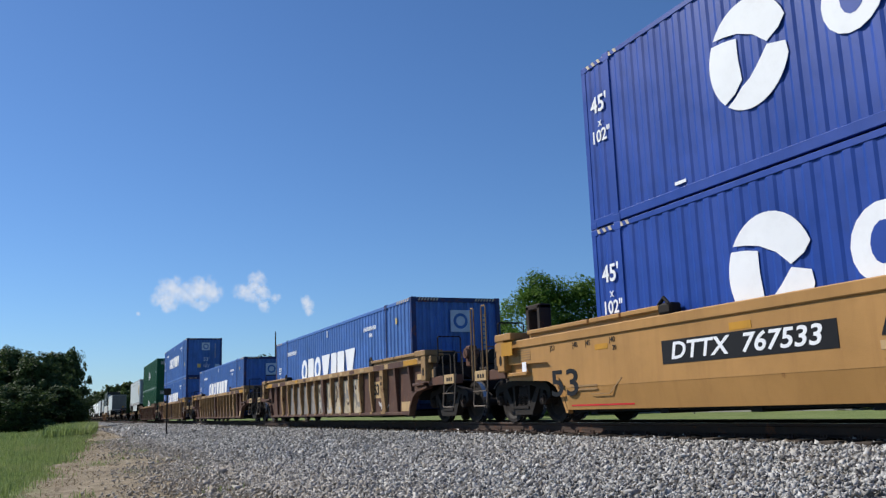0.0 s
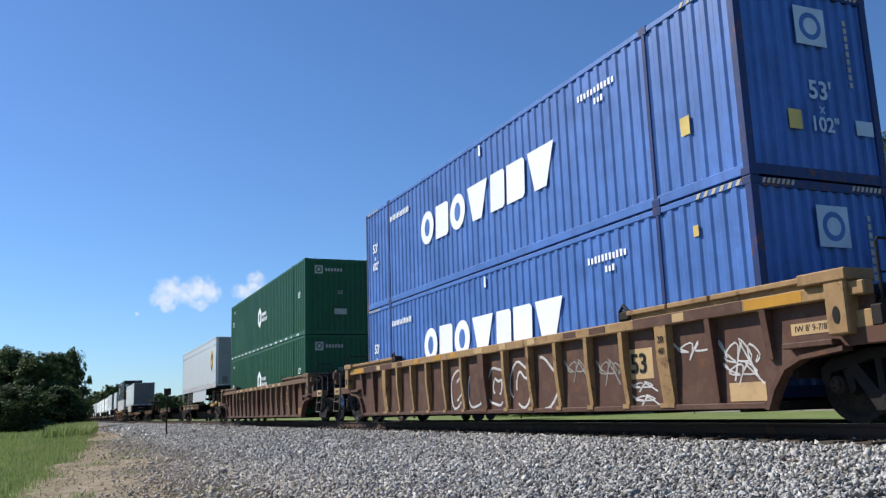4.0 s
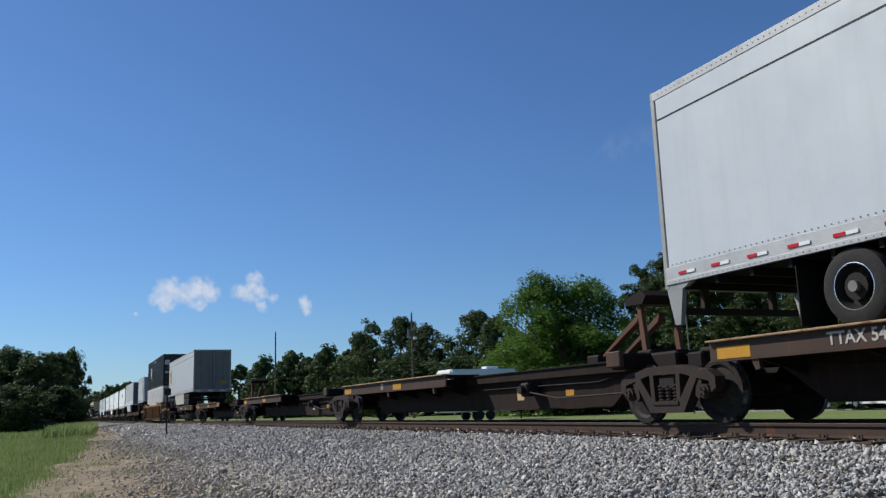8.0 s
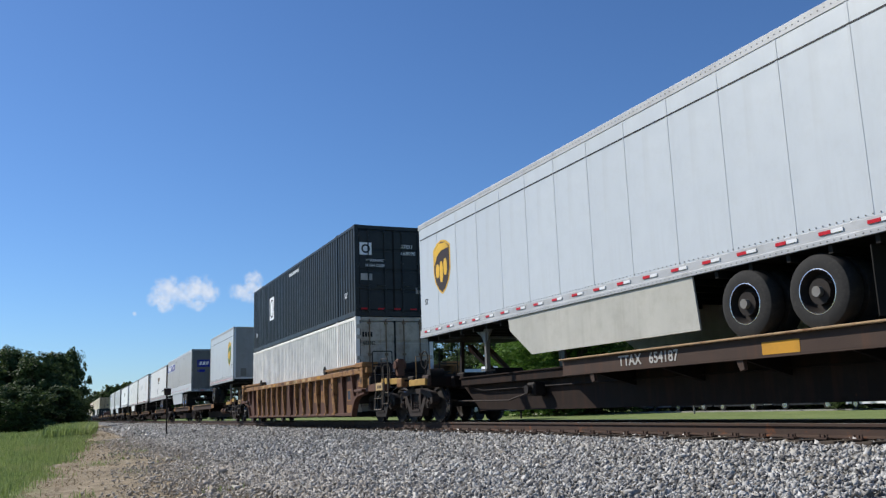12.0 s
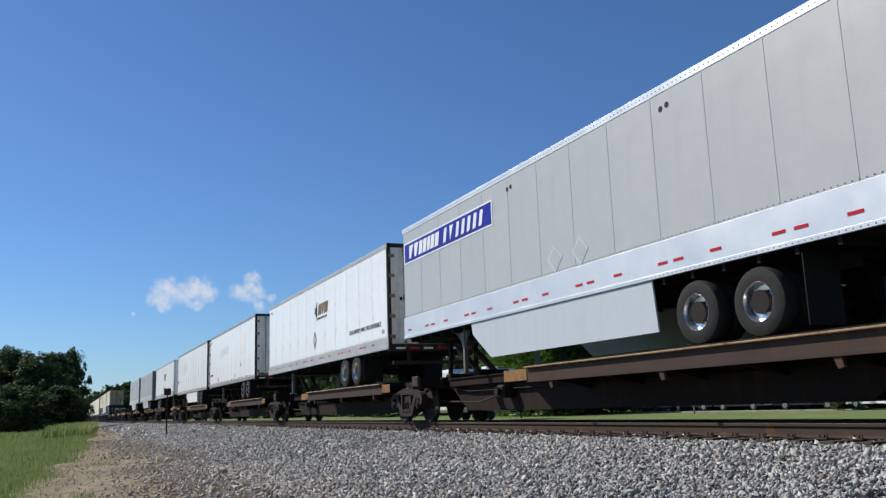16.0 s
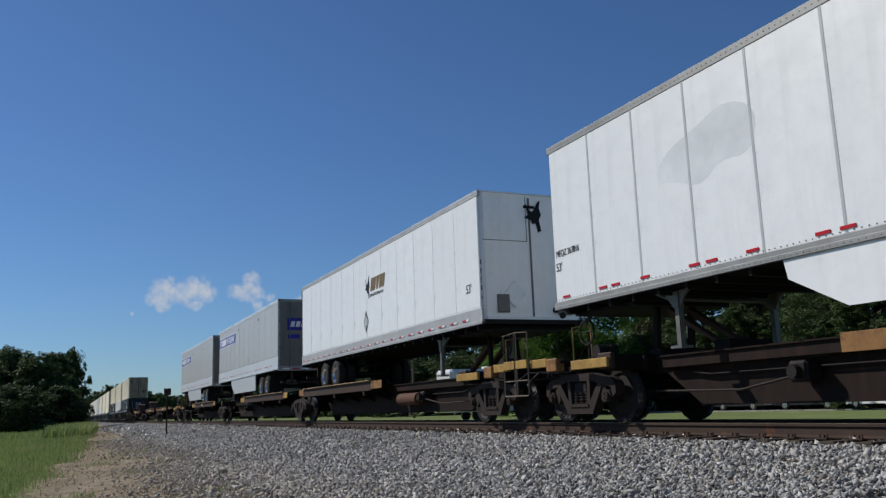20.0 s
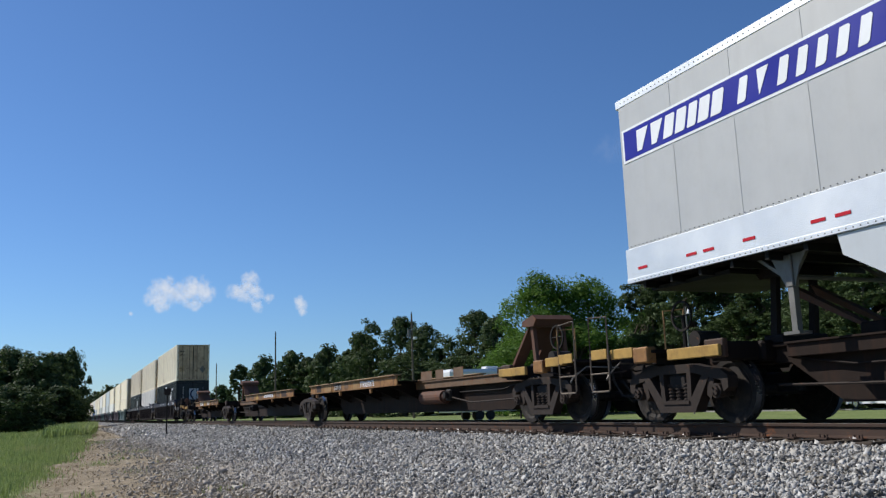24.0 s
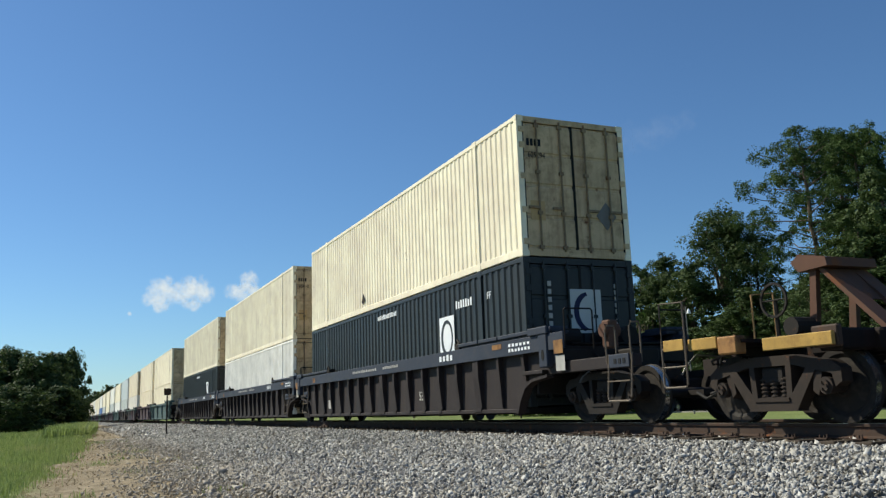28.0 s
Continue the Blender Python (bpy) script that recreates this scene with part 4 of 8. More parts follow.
def trailer(uf, ur, nose, skin=WHITE_SKIN, door=DOOR_WHITE, label="", z0=2.16, z1=5.07, panels=13, skirt=None, rim=ALU_BRIGHT, tape="both", wheels=(11.35, 12.55), tyre_z=1.56, rail=ALU, round_nose=False, band=0.34, top_rail=None, seam=None):
    """A box van trailer on the train. nose = 1: its front faces +x, -1: its doors do. x is measured from the nose back."""
    c = thing("semi_trailer", label, "trailer", "trailers on the train")
    mid, L = (uf + ur) / 2, uf - ur
    X = lambda d: nose * (L / 2 - d)
    W = HALF
    n = panels
    p = (L - 0.24) / n
    me_p = {}
    for k in (-1, 1):
        s = Shape().box(-p / 2 + 0.004, p / 2 - 0.004, k * (W - 0.03), k * W, z0 + band, z1 - 0.14, 0.004)
        me_p[k] = s.mesh("side_panel", skin)
        st = Shape().box(-0.022, 0.022, k * (W - 0.02), k * (W + 0.004), z0 + band, z1 - 0.14)
        me_s = st.mesh("seam_strip", seam or skin)
        for i in range(n):
            x = -L / 2 + 0.12 + (i + 0.5) * p
            part("side_panel", me_p[k], None, c, at=(x, 0, 0))
            if i and k < 0:
                part("seam_strip", me_s, None, c, at=(x - p / 2, 0, 0))
        s = Shape().box(-L / 2 + 0.05, L / 2 - 0.05, k * (W - 0.05), k * (W + 0.006), z0, z0 + band, 0.006)
        s.box(-L / 2 + 0.05, L / 2 - 0.05, k * (W - 0.05), k * (W + 0.016), z0, z0 + 0.07, 0.006)
        part("bottom_rail", s, rail, c)
        s = Shape().box(-L / 2 + 0.05, L / 2 - 0.05, k * (W - 0.06), k * (W + 0.008), z1 - 0.14, z1, 0.012)
        part("top_rail", s, top_rail or rail, c)
    s = Shape()
    for i in range(int(L / 0.1)):
        x = -L / 2 + 0.2 + i * 0.1
        s.box(x, x + 0.013, -W - 0.008, -W, z0 + band + 0.022, z0 + band + 0.036)
        s.box(x, x + 0.016, -W - 0.012, -W - 0.006, z1 - 0.075, z1 - 0.06)
        s.box(x + 0.05, x + 0.065, -W - 0.02, -W - 0.01, z0 + 0.025, z0 + 0.04)
    # rivets are dark grey so that their slight shading shows as colour
    tagged(part("rivet_rows", s, DOOR_GREY, c), kind="stuff")
    s = Shape().box(-L / 2 + 0.06, L / 2 - 0.06, -W + 0.03, W - 0.03, z1 - 0.03, z1 - 0.005)
    part("roof", s, ALU, c)
    s = Shape().box(-L / 2 + 0.06, L / 2 - 0.06, -W + 0.04, W - 0.04, z0, z0 + 0.1)
    part("floor", s, BLACK, c)
    for i in range(24):
        part("crossmember", me_cross(z0), None, c, at=(-L / 2 + 0.4 + i * (L - 0.8) / 23, 0, 0))
    # nose wall with corner posts
    r = 0.14 if round_nose else 0.06
    for k in (-1, 1):
        s = Shape()
        arc = [(X(0.12 + r - r * math.sin(a)), k * (W - r + r * math.cos(a))) for a in [i * math.pi / 12 for i in range(7)]]
        s.prism(arc + [(X(0.12 + r), k * (W - r))], "z", z0, z1 - 0.02)
        part("nose_post", s, ALU, c)
    part("nose_seam", Shape().box(X(0.08), X(0.10), -0.02, 0.02, z0 + 0.17, z1 - 0.1), DOOR_GREY, c)
    part("nose_sill", Shape().box(X(0.08), X(0.12), -W + r, W - r, z0, z0 + 0.16), ALU, c)
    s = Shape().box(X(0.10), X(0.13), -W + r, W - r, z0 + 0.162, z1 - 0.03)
    # pale trailers take the nose panel that has shade in its colour
    part("nose_wall", s, NOSE_SHADED if skin is PALE_SKIN else skin, c)
    if nose > 0:
        s = Shape().box(X(0.055), X(0.10), -0.9, -0.6, z0 + 0.25, z0 + 0.65, 0.02).box(X(0.055), X(0.10), 0.62, 0.98, z0 + 0.22, z0 + 0.62, 0.02)
        part("service_box", s, DOOR_GREY, c)
        s = Shape().box(X(0.06), X(0.10), -0.14, 0.14, z1 - 0.34, z1 - 0.28, 0.01)
        part("marker_lamp", s, BLACK, c)
    # rear frame, doors, lock bars, hinges, bumper
    xe = L
    iron = BAR_WORN if door is DOOR_WHITE else DOOR_GREY
    s = Shape().box(X(xe), X(xe - 0.10), -W - 0.004, -W + 0.09, z0 - 0.02, z1 + 0.01, 0.01).box(X(xe), X(xe - 0.10), W - 0.09, W + 0.004, z0 - 0.02, z1 + 0.01, 0.01)
    s.box(X(xe), X(xe - 0.10), -W, W, z1 - 0.10, z1 + 0.012, 0.01).box(X(xe + 0.01), X(xe - 0.10), -W, W, z0 - 0.06, z0 + 0.14, 0.01)
    part("rear_frame", s, RAIL_GREY if door is not DOOR_WHITE else STEEL_BROWN, c)
    for k in (-1, 1):
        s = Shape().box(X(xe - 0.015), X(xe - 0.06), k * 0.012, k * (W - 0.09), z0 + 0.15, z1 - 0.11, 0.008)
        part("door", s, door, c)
        for y in (0.22, 0.80):
            s = Shape().tube([(X(xe + 0.012), k * y, z0 + 0.05), (X(xe + 0.012), k * y, z1 - 0.06)], 0.016, 8)
            for z in (z0 + 0.2, (z0 + z1) / 2, z1 - 0.2):
                s.box(X(xe - 0.02), X(xe + 0.03), k * y - 0.04, k * y + 0.04, z - 0.03, z + 0.03)
            if y < 0.5:
                s.box(X(xe), X(xe + 0.035), k * 0.22, k * 0.62, z0 + 0.62, z0 + 0.67)
            part("lock_bar", s, iron, c)
        for i in range(5):
            z = z0 + 0.35 + i * (z1 - z0 - 0.7) / 4
            s = Shape().box(X(xe - 0.03), X(xe + 0.02), k * (W - 0.20), k * (W - 0.03), z - 0.05, z + 0.05, 0.008)
            part("hinge", s, iron, c)
        s = Shape().box(X(xe - 0.16), X(xe - 0.08), k * 0.62, k * 0.72, 1.62, z0)
        part("bumper_post", s, STEEL_BROWN, c)
    s = Shape().box(X(xe - 0.17), X(xe - 0.07), -1.15, 1.15, 1.58, 1.68, 0.01)
    part("bumper_bar", s, STEEL_BROWN, c)
    for i in range(6):
        y = -1.1 + i * 0.42
        part("bumper_tape", Shape().box(X(xe + 0.012), X(xe + 0.02), y, y + 0.28, z0, z0 + 0.05), RED_TAPE if i % 2 else WHITE_TAPE, c)
    # running gear
    if L > 12:
        axles = list(wheels)
    else:
        axles = [L - 1.3]
    for d in axles:
        for y in (-1.14, -0.82, 0.82, 1.14):
            w = part("wheel", Shape().cyl((0, 0), 0.16, -0.1, 0.1, "y", 12), STEEL_DARK, c, at=(X(d), y, tyre_z))
            part("tyre", ME_TYRE, None, w)
            if abs(y) > 1:
                part("rim", ME_RIM[rim.name], None, w, at=pose(0, 0, 0, 0, 0, 0 if y < 0 else 180))
                if rim is STEEL_DARK and y < 0 and z0 > 2.0:
                    part("rim_ring", ME_RING, None, w)
                    part("hub_cap", ME_HUB, None, w)
        part("axle", Shape().cyl((X(d), tyre_z), 0.07, -1.1, 1.1, "y", 10), STEEL_DARK, c)
    s = Shape()
    for y in (-0.55, 0.55):
        s.box(X(axles[0] - 1.1), X(axles[-1] + 1.0), y - 0.06, y + 0.06, z0 - 0.28, z0 - 0.08)
        for d in axles:
            s.prism([(X(d - 0.55), z0 - 0.25), (X(d - 0.35), z0 - 0.25), (X(d + 0.1), tyre_z), (X(d - 0.1), tyre_z)], "y", y - 0.05, y + 0.05)
            s.cyl((X(d + 0.3), y), 0.13, tyre_z, z0 - 0.2, "z", 10)
    part("suspension", s, BLACK, c)
    if L > 12:
        for y in (-0.98, 0.98):
            s = Shape().box(X(axles[-1] + 0.80), X(axles[-1] + 0.815), y - 0.30, y + 0.30, tyre_z - 0.38, z0 - 0.1)
            part("mud_flap", s, BLACK, c)
    # landing gear
    lg = 3.05 if L > 12 else 2.6
    for y in (-0.95, 0.95):
        s = Shape().box(X(lg - 0.06), X(lg + 0.06), y - 0.06, y + 0.06, 1.72, z0 - 0.05, 0.01).box(X(lg - 0.045), X(lg + 0.045), y - 0.045, y + 0.045, 1.14, 1.75)
        s.box(X(lg - 0.13), X(lg + 0.13), y - 0.11, y + 0.11, 1.11, 1.15)
        s.prism([(X(lg - 0.30), z0 - 0.04), (X(lg + 0.22), z0 - 0.04), (X(lg + 0.07), 1.72), (X(lg - 0.08), 1.72)], "y", y - 0.03, y - 0.02)
        s.prism([(X(lg - 0.55), z0 - 0.03), (X(lg - 0.47), z0 - 0.03), (X(lg + 0.03), 1.80), (X(lg - 0.05), 1.80)], "y", y - 0.025, y + 0.025)
        s.prism([(X(lg + 0.30), z0 - 0.03), (X(lg + 0.23), z0 - 0.03), (X(lg - 0.02), 1.82), (X(lg + 0.03), 1.80)], "y", y - 0.025, y + 0.025)
        part("landing_leg", s, GALV, c)
    part("landing_brace", Shape().tube([(X(lg), -0.95, 1.85), (X(lg), 0.95, 1.85)], 0.03), GALV, c)
    s = Shape().box(X(0.25), X(2.0), -1.0, 1.0, z0 - 0.12, z0 - 0.06)
    part("coupler_plate", s, BLACK, c)
    if skirt:
        a, b, mat, low, run_in = skirt
        for k in (-1, 1):
            s = Shape().prism([(X(a), z0), (X(a + 0.05), z0 - 0.25), (X(a + run_in), low), (X(b), low), (X(b - 0.08), z0)], "y", k * (W - 0.045), k * (W - 0.015))
            part("side_skirt", s, mat, c)
    # tape along the lower rail on the side towards the line's open side
    m = 22 if tape == "both" else 13
    for i in range(m):
        x = -L / 2 + 0.35 + i * (L - 0.7) / m
        if tape == "both":
            part("reflective_tape", ME_TAPE[RED_TAPE.name, 0.17], None, c, at=(x, 0, z0 + 0.12))
            part("reflective_tape", ME_TAPE[WHITE_TAPE.name, 0.17], None, c, at=(x + 0.18, 0, z0 + 0.12))
        else:
            part("reflective_tape", ME_TAPE[RED_TAPE.name, 0.22], None, c, at=(x, 0.008, z0 + 0.19))
            if i % 2:
                part("reflective_tape", ME_TAPE[RED_TAPE.name, 0.22], None, c, at=(x + 0.36, 0.008, z0 + 0.19))
    return rides(c, mid), X


# ---------------------------------------------------------------- the train, front to back
rng = random.Random(7)
CL = 15.9
LAB_BLUE = "blue corrugated container with white letters, {}"


def blue_box(u, z, where):
    return container(u, z, 15.75, BLUE, BLUE_POST, 0.27, 0.024, None, LAB_BLUE.format(where), hatch=True)


# smooth tan car with two deep blue boxes
w1 = well_car(212.7, half=10.6, trucks=(10.3, -10.3), web=TAN, chord=TAN, smooth=True, hole=8.1, step=11.36, label="smooth tan-yellow steel well car carrying two blue containers")
c1 = [container(212.37, z, 13.72, BLUE_DEEP, BLUE_DEEP, 0.30, 0.016, None, "deep blue container with white emblem, " + w, hatch=True, inset=0.76) for z, w in ((LOW, "low in a tan well car"), (HIGH, "stacked on another"))]
w2 = well_car(189.2, label="brown well car with tan chords and painted-over graffiti panels")
c2 = [blue_box(189.2, LOW, "alone in a brown well car")]
w3 = well_car(166.2, label="oxide-brown ribbed well car with worn tan chords and scrawls")
c3 = [blue_box(166.2, LOW, "alone in an oxide-brown well car")]
w4 = well_car(143.4, label="oxide-brown ribbed well car with large outlined graffiti")
c4 = [blue_box(143.4, LOW, "in a graffitied well car"), blue_box(143.4, HIGH, "stacked on another")]
w5 = well_car(120.25, web=BROWN_ORANGE, chord=SILL_RUSTY, label="faded red-brown ribbed well car with rusted chords")
c5 = [container(120.25, z, CL, GREEN, GREEN, 0.28, 0.03, None, "dark green corrugated container, " + w) for z, w in ((LOW, "low in a well car"), (HIGH, "stacked on another"))]

# five-unit spine car: a parcel trailer, three empty units, another parcel trailer
SP = "brown narrow-beamed spine car unit, {}"
s1 = [spine_unit(106.75, 90.9, top=1.13, label=SP.format("carrying a grey trailer"), deck=SPINE_BROWN, front=True, raised=False),
      spine_unit(90.9, 73.8, top=1.13, label=SP.format("empty, its hitch raised"), deck=SPINE_BROWN),
      spine_unit(73.8, 56.9, top=1.13, label=SP.format("empty, its hitch folded down"), deck=SPINE_BROWN, folded=True),
      spine_unit(56.9, 40.4, top=1.13, label=SP.format("empty, with worn yellow deck edges"), deck=SPINE_BROWN, tip=ORANGE_SILL),
      spine_unit(40.4, 22.7, flip=True, deck_len=9.3, top=1.13, label=SP.format("carrying a grey trailer"), deck=SPINE_BROWN, rear=True, own_rear=True, raised=False)]
t1, X1 = trailer(107.29, 91.35, 1, PALE_SKIN, DOOR_GREY, "pale grey box trailer with brown shield, nose forward", panels=1, z0=2.02, tyre_z=1.55, skirt=(4.05, 10.2, PALE_SKIN, 1.3, 0.2), rim=STEEL_DARK, round_nose=True, band=0.26, rail=RAIL_PALE, z1=5.03, wheels=(11.3, 12.65))
for k in (-1, 1):
    q = Shape().prism([(X1(15.92), 2.02), (X1(15.36), 2.02), (X1(15.56), 1.93), (X1(15.66), 1.42), (X1(15.78), 1.42)], "y", k * 1.29, k * 1.21)
    part("bumper_gusset", q, RAIL_GREY, t1)
t2, X2 = trailer(39.35, 23.62, -1, PALE_SKIN, DOOR_GREY, "pale grey box trailer with a brown and gold shield, doors forward", panels=14, z0=2.08, skirt=(4.7, 10.4, SKIRT_SHADED, 1.3, 0.9), rim=STEEL_DARK, band=0.2, rail=RAIL_PALE, z1=4.98, wheels=(11.3, 12.5))

# well car with a charcoal box on a white one
w6 = well_car(10.42, web=BROWN_ORANGE, chord=ORANGE_SILL, label="orange-brown ribbed well car with a tan-edged deck")
c6 = [container(10.42, LOW, CL, WHITE_BOX, WHITE_BOX, 0.25, 0.034, DOOR_GRIME, "white corrugated container with grimy doors, low in a well car"),
      container(10.42, HIGH, CL, BLACK_BOX, BLACK_BOX, 0.28, 0.03, BLACK_BOX, "charcoal container with white emblems, stacked on a white one")]

# second five-unit spine car
s2 = [spine_unit(-3.6, -19.6, top=1.075, label=SP.format("carrying a short trailer"), front=True, raised=False, deck=SPINE_BROWN, tip=ORANGE_SILL),
      spine_unit(-19.6, -36.0, flip=True, top=1.075, label=SP.format("carrying a grey trailer"), raised=False, deck=SPINE_BROWN, tip=ORANGE_SILL),
      spine_unit(-36.0, -52.2, flip=True, top=1.075, label=SP.format("carrying a white trailer"), raised=False, deck=SPINE_BROWN, tip=ORANGE_SILL),
      spine_unit(-52.2, -69.3, flip=True, top=1.075, label=SP.format("carrying an old white trailer"), raised=False, deck=SPINE_BROWN, tip=ORANGE_SILL),
      spine_unit(-69.3, -85.5, flip=True, top=1.075, label=SP.format("carrying a white trailer"), rear=True, own_rear=True, raised=False, deck=SPINE_BROWN, tip=ORANGE_SILL)]
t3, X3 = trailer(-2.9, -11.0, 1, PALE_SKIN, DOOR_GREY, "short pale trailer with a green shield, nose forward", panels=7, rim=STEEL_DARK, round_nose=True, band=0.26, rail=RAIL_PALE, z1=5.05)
# its skirt is pale grey instead of white, shade put into the colour
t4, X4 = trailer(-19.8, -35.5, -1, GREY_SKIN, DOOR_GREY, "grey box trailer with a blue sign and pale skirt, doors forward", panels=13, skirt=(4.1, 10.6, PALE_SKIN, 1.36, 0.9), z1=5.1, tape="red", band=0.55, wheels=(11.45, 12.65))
t5, X5 = trailer(-36.65, -52.1, -1, WHITE_SKIN, DOOR_WHITE, "clean white box trailer with a black bird emblem, doors forward", panels=12, z1=4.98, z0=2.0, rail=RAIL_PALE, tape="red", wheels=(11.15, 12.35))
t6, X6 = trailer(-55.12, -69.1, -1, WHITE_SKIN, DOOR_WHITE, "old white box trailer with faded patches and rusty door frame", panels=11, z1=5.08, z0=2.02, tape="red", rail=RAIL_GREY, top_rail=RAIL_GREY, rim=STEEL_DARK, band=0.16, wheels=(10.85, 12.05))
t7, X7 = trailer(-70.3, -85.85, -1, WHITE_SKIN, DOOR_WHITE, "white box trailer with faded grey patches and a white skirt", panels=12, z1=5.1, z0=2.02, skirt=(5.5, 11.1, WHITE_SKIN, 1.34, 0.9), tape="red", rail=RAIL_GREY, top_rail=RAIL_GREY, seam=SEAM_GREY, rim=STEEL_DARK, band=0.14, wheels=(11.65, 12.85))

# three-unit spine car
s3 = [spine_unit(-88.95, -105.6, top=1.22, doff=1.65, label=SP.format("carrying a white trailer"), deck=SPINE_BROWN, tip=ORANGE_SILL, front=True, raised=False),
      spine_unit(-105.6, -123.85, flip=True, top=1.22, doff=1.65, label=SP.format("carrying a grey trailer"), deck=SPINE_BROWN, tip=YELLOW_WORN, raised=False, deck_len=9.3),
      spine_unit(-123.85, -140.85, flip=True, top=1.22, doff=1.65, label=SP.format("carrying a grey trailer"), deck=SPINE_BROWN, tip=YELLOW_WORN, rear=True, own_rear=True, raised=False, deck_len=9.3)]
t8, X8 = trailer(-88.75, -104.3, 1, WHITE_SKIN, DOOR_WHITE, "white box trailer with a black bird emblem, rounded nose forward", panels=12, z1=5.07, z0=2.1, rail=RAIL_PALE, tape="both", round_nose=True, wheels=(11.25, 12.55))
# both skirts below use the greyed skin in place of shade on white
t9, X9 = trailer(-108.29, -123.67, -1, GREY_SKIN, DOOR_GREY, "grey box trailer with a long blue sign and pale skirt", panels=12, z1=5.16, z0=2.18, skirt=(4.1, 10.6, PALE_SKIN, 1.45, 0.9), tape="red", band=0.55, wheels=(11.8, 13.0))
t10, X10 = trailer(-126.1, -141.6, -1, GREY_SKIN, DOOR_GREY, "grey box trailer with blue signs on side and doors", panels=12, z1=5.22, z0=2.18, skirt=(4.1, 10.6, PALE_SKIN, 1.45, 0.9), tape="red", band=0.55, wheels=(11.8, 13.0))

# three empty spine units
s4 = [spine_unit(-144.85, -162.25, label=SP.format("empty, with white numbers"), front=True, plate=True, gap=0.3, deck_len=9.4),
      spine_unit(-162.25, -180.5, flip=True, label=SP.format("empty, with worn yellow deck edges"), plate=True, gap=0.323, deck_len=10.2),
      spine_unit(-180.5, -196.95, flip=True, label=SP.format("empty, with worn yellow deck edges"), plate=True, gap=0.297, deck_len=9.9, rear=True, own_rear=True, hoff=0.35)]

# three-unit well car, dusty grey with a slate chord
GW = dict(web=DARK_GREY_CAR, chord=SLATE_CHORD, half=9.3, hole=7.7)
w7 = [well_car(-210.85, trucks=(10.05,), step=11.15, label="dusty dark grey well car with a slate-blue chord", **GW),
      well_car(-229.6, trucks=(9.35,), label="dusty dark grey well car with a slate-blue chord", ends=(False, False), **GW),
      well_car(-248.25, trucks=(9.35, -10.0), label="dusty dark grey well car with a slate-blue chord", ends=(False, True), **GW)]
CR = "cream corrugated 53-foot container, rust-streaked, {}"
c7 = [container(-210.85, LOW, CL, BLACK_BOX, BLACK_BOX, 0.28, 0.03, BLACK_BOX, "charcoal container with a pale emblem, low in a well car"),
      container(-210.85, HIGH, CL, CREAM, CREAM, 0.235, 0.020, CREAM_DOOR, CR.format("stacked on a charcoal one")),
      container(-229.6, LOW, CL, WHITE_BOX, WHITE_BOX, 0.235, 0.020, CREAM_DOOR, "cream-white 53-foot container, low in a well car"),
      container(-229.6, HIGH, CL, CREAM, CREAM, 0.235, 0.020, CREAM_DOOR, CR.format("stacked on a white one")),
      container(-248.25, LOW, CL, BLACK_BOX, BLACK_BOX, 0.28, 0.03, BLACK_BOX, "charcoal container with a pale emblem, low in a well car"),
      container(-248.25, HIGH, CL, CREAM, CREAM, 0.235, 0.020, CREAM_DOOR, CR.format("stacked on a charcoal one"))]

# the far rest of the train
tail = [(-276.9, CREAM, CREAM), (-294.7, CREAM, CREAM), (-315.1, CREAM, WHITE_BOX), (-333.5, PALE_SKIN, GREY_SKIN), (-352.0, CREAM, WHITE_BOX),
        (-371.0, WHITE_BOX, GREY_SKIN), (-390.0, CREAM, CREAM), (-409.5, CREAM, GREY_SKIN), (-429.0, WHITE_BOX, BLUE), (-448.0, CREAM, CREAM), (-467.0, CREAM, WHITE_BOX),
        (-486.5, WHITE_BOX, CREAM), (-506.0, CREAM, CREAM), (-525.0, CREAM, WHITE_BOX), (-544.0, WHITE_BOX, CREAM)]
PURPLE = surf("faded_purple_grey_car_paint", (0.085, 0.065, 0.078), 0.65, dirt=0.4)
TEAL = surf("teal_grey_car_paint", (0.085, 0.13, 0.13), 0.65, dirt=0.35)
for i, (u, top, low) in enumerate(tail):
    u += 4.46
    well_car(u, half=9.0, trucks=(9.2,) if i < len(tail) - 1 else (9.2, -9.2), web=(TEAL, PURPLE, PURPLE, DARK_GREY_CAR)[i % 4], chord=(TEAL, PURPLE)[i % 2], ends=(False, False), ribs=4, detail=False,
             label="faded well car far back in the train")
    for z, m in ((LOW, low), (HIGH, top)):
        container(u, z, CL, m, m, 0.56, 0.012, CREAM_DOOR if m is CREAM else None, "pale 53-foot container far back in the train", far=True)


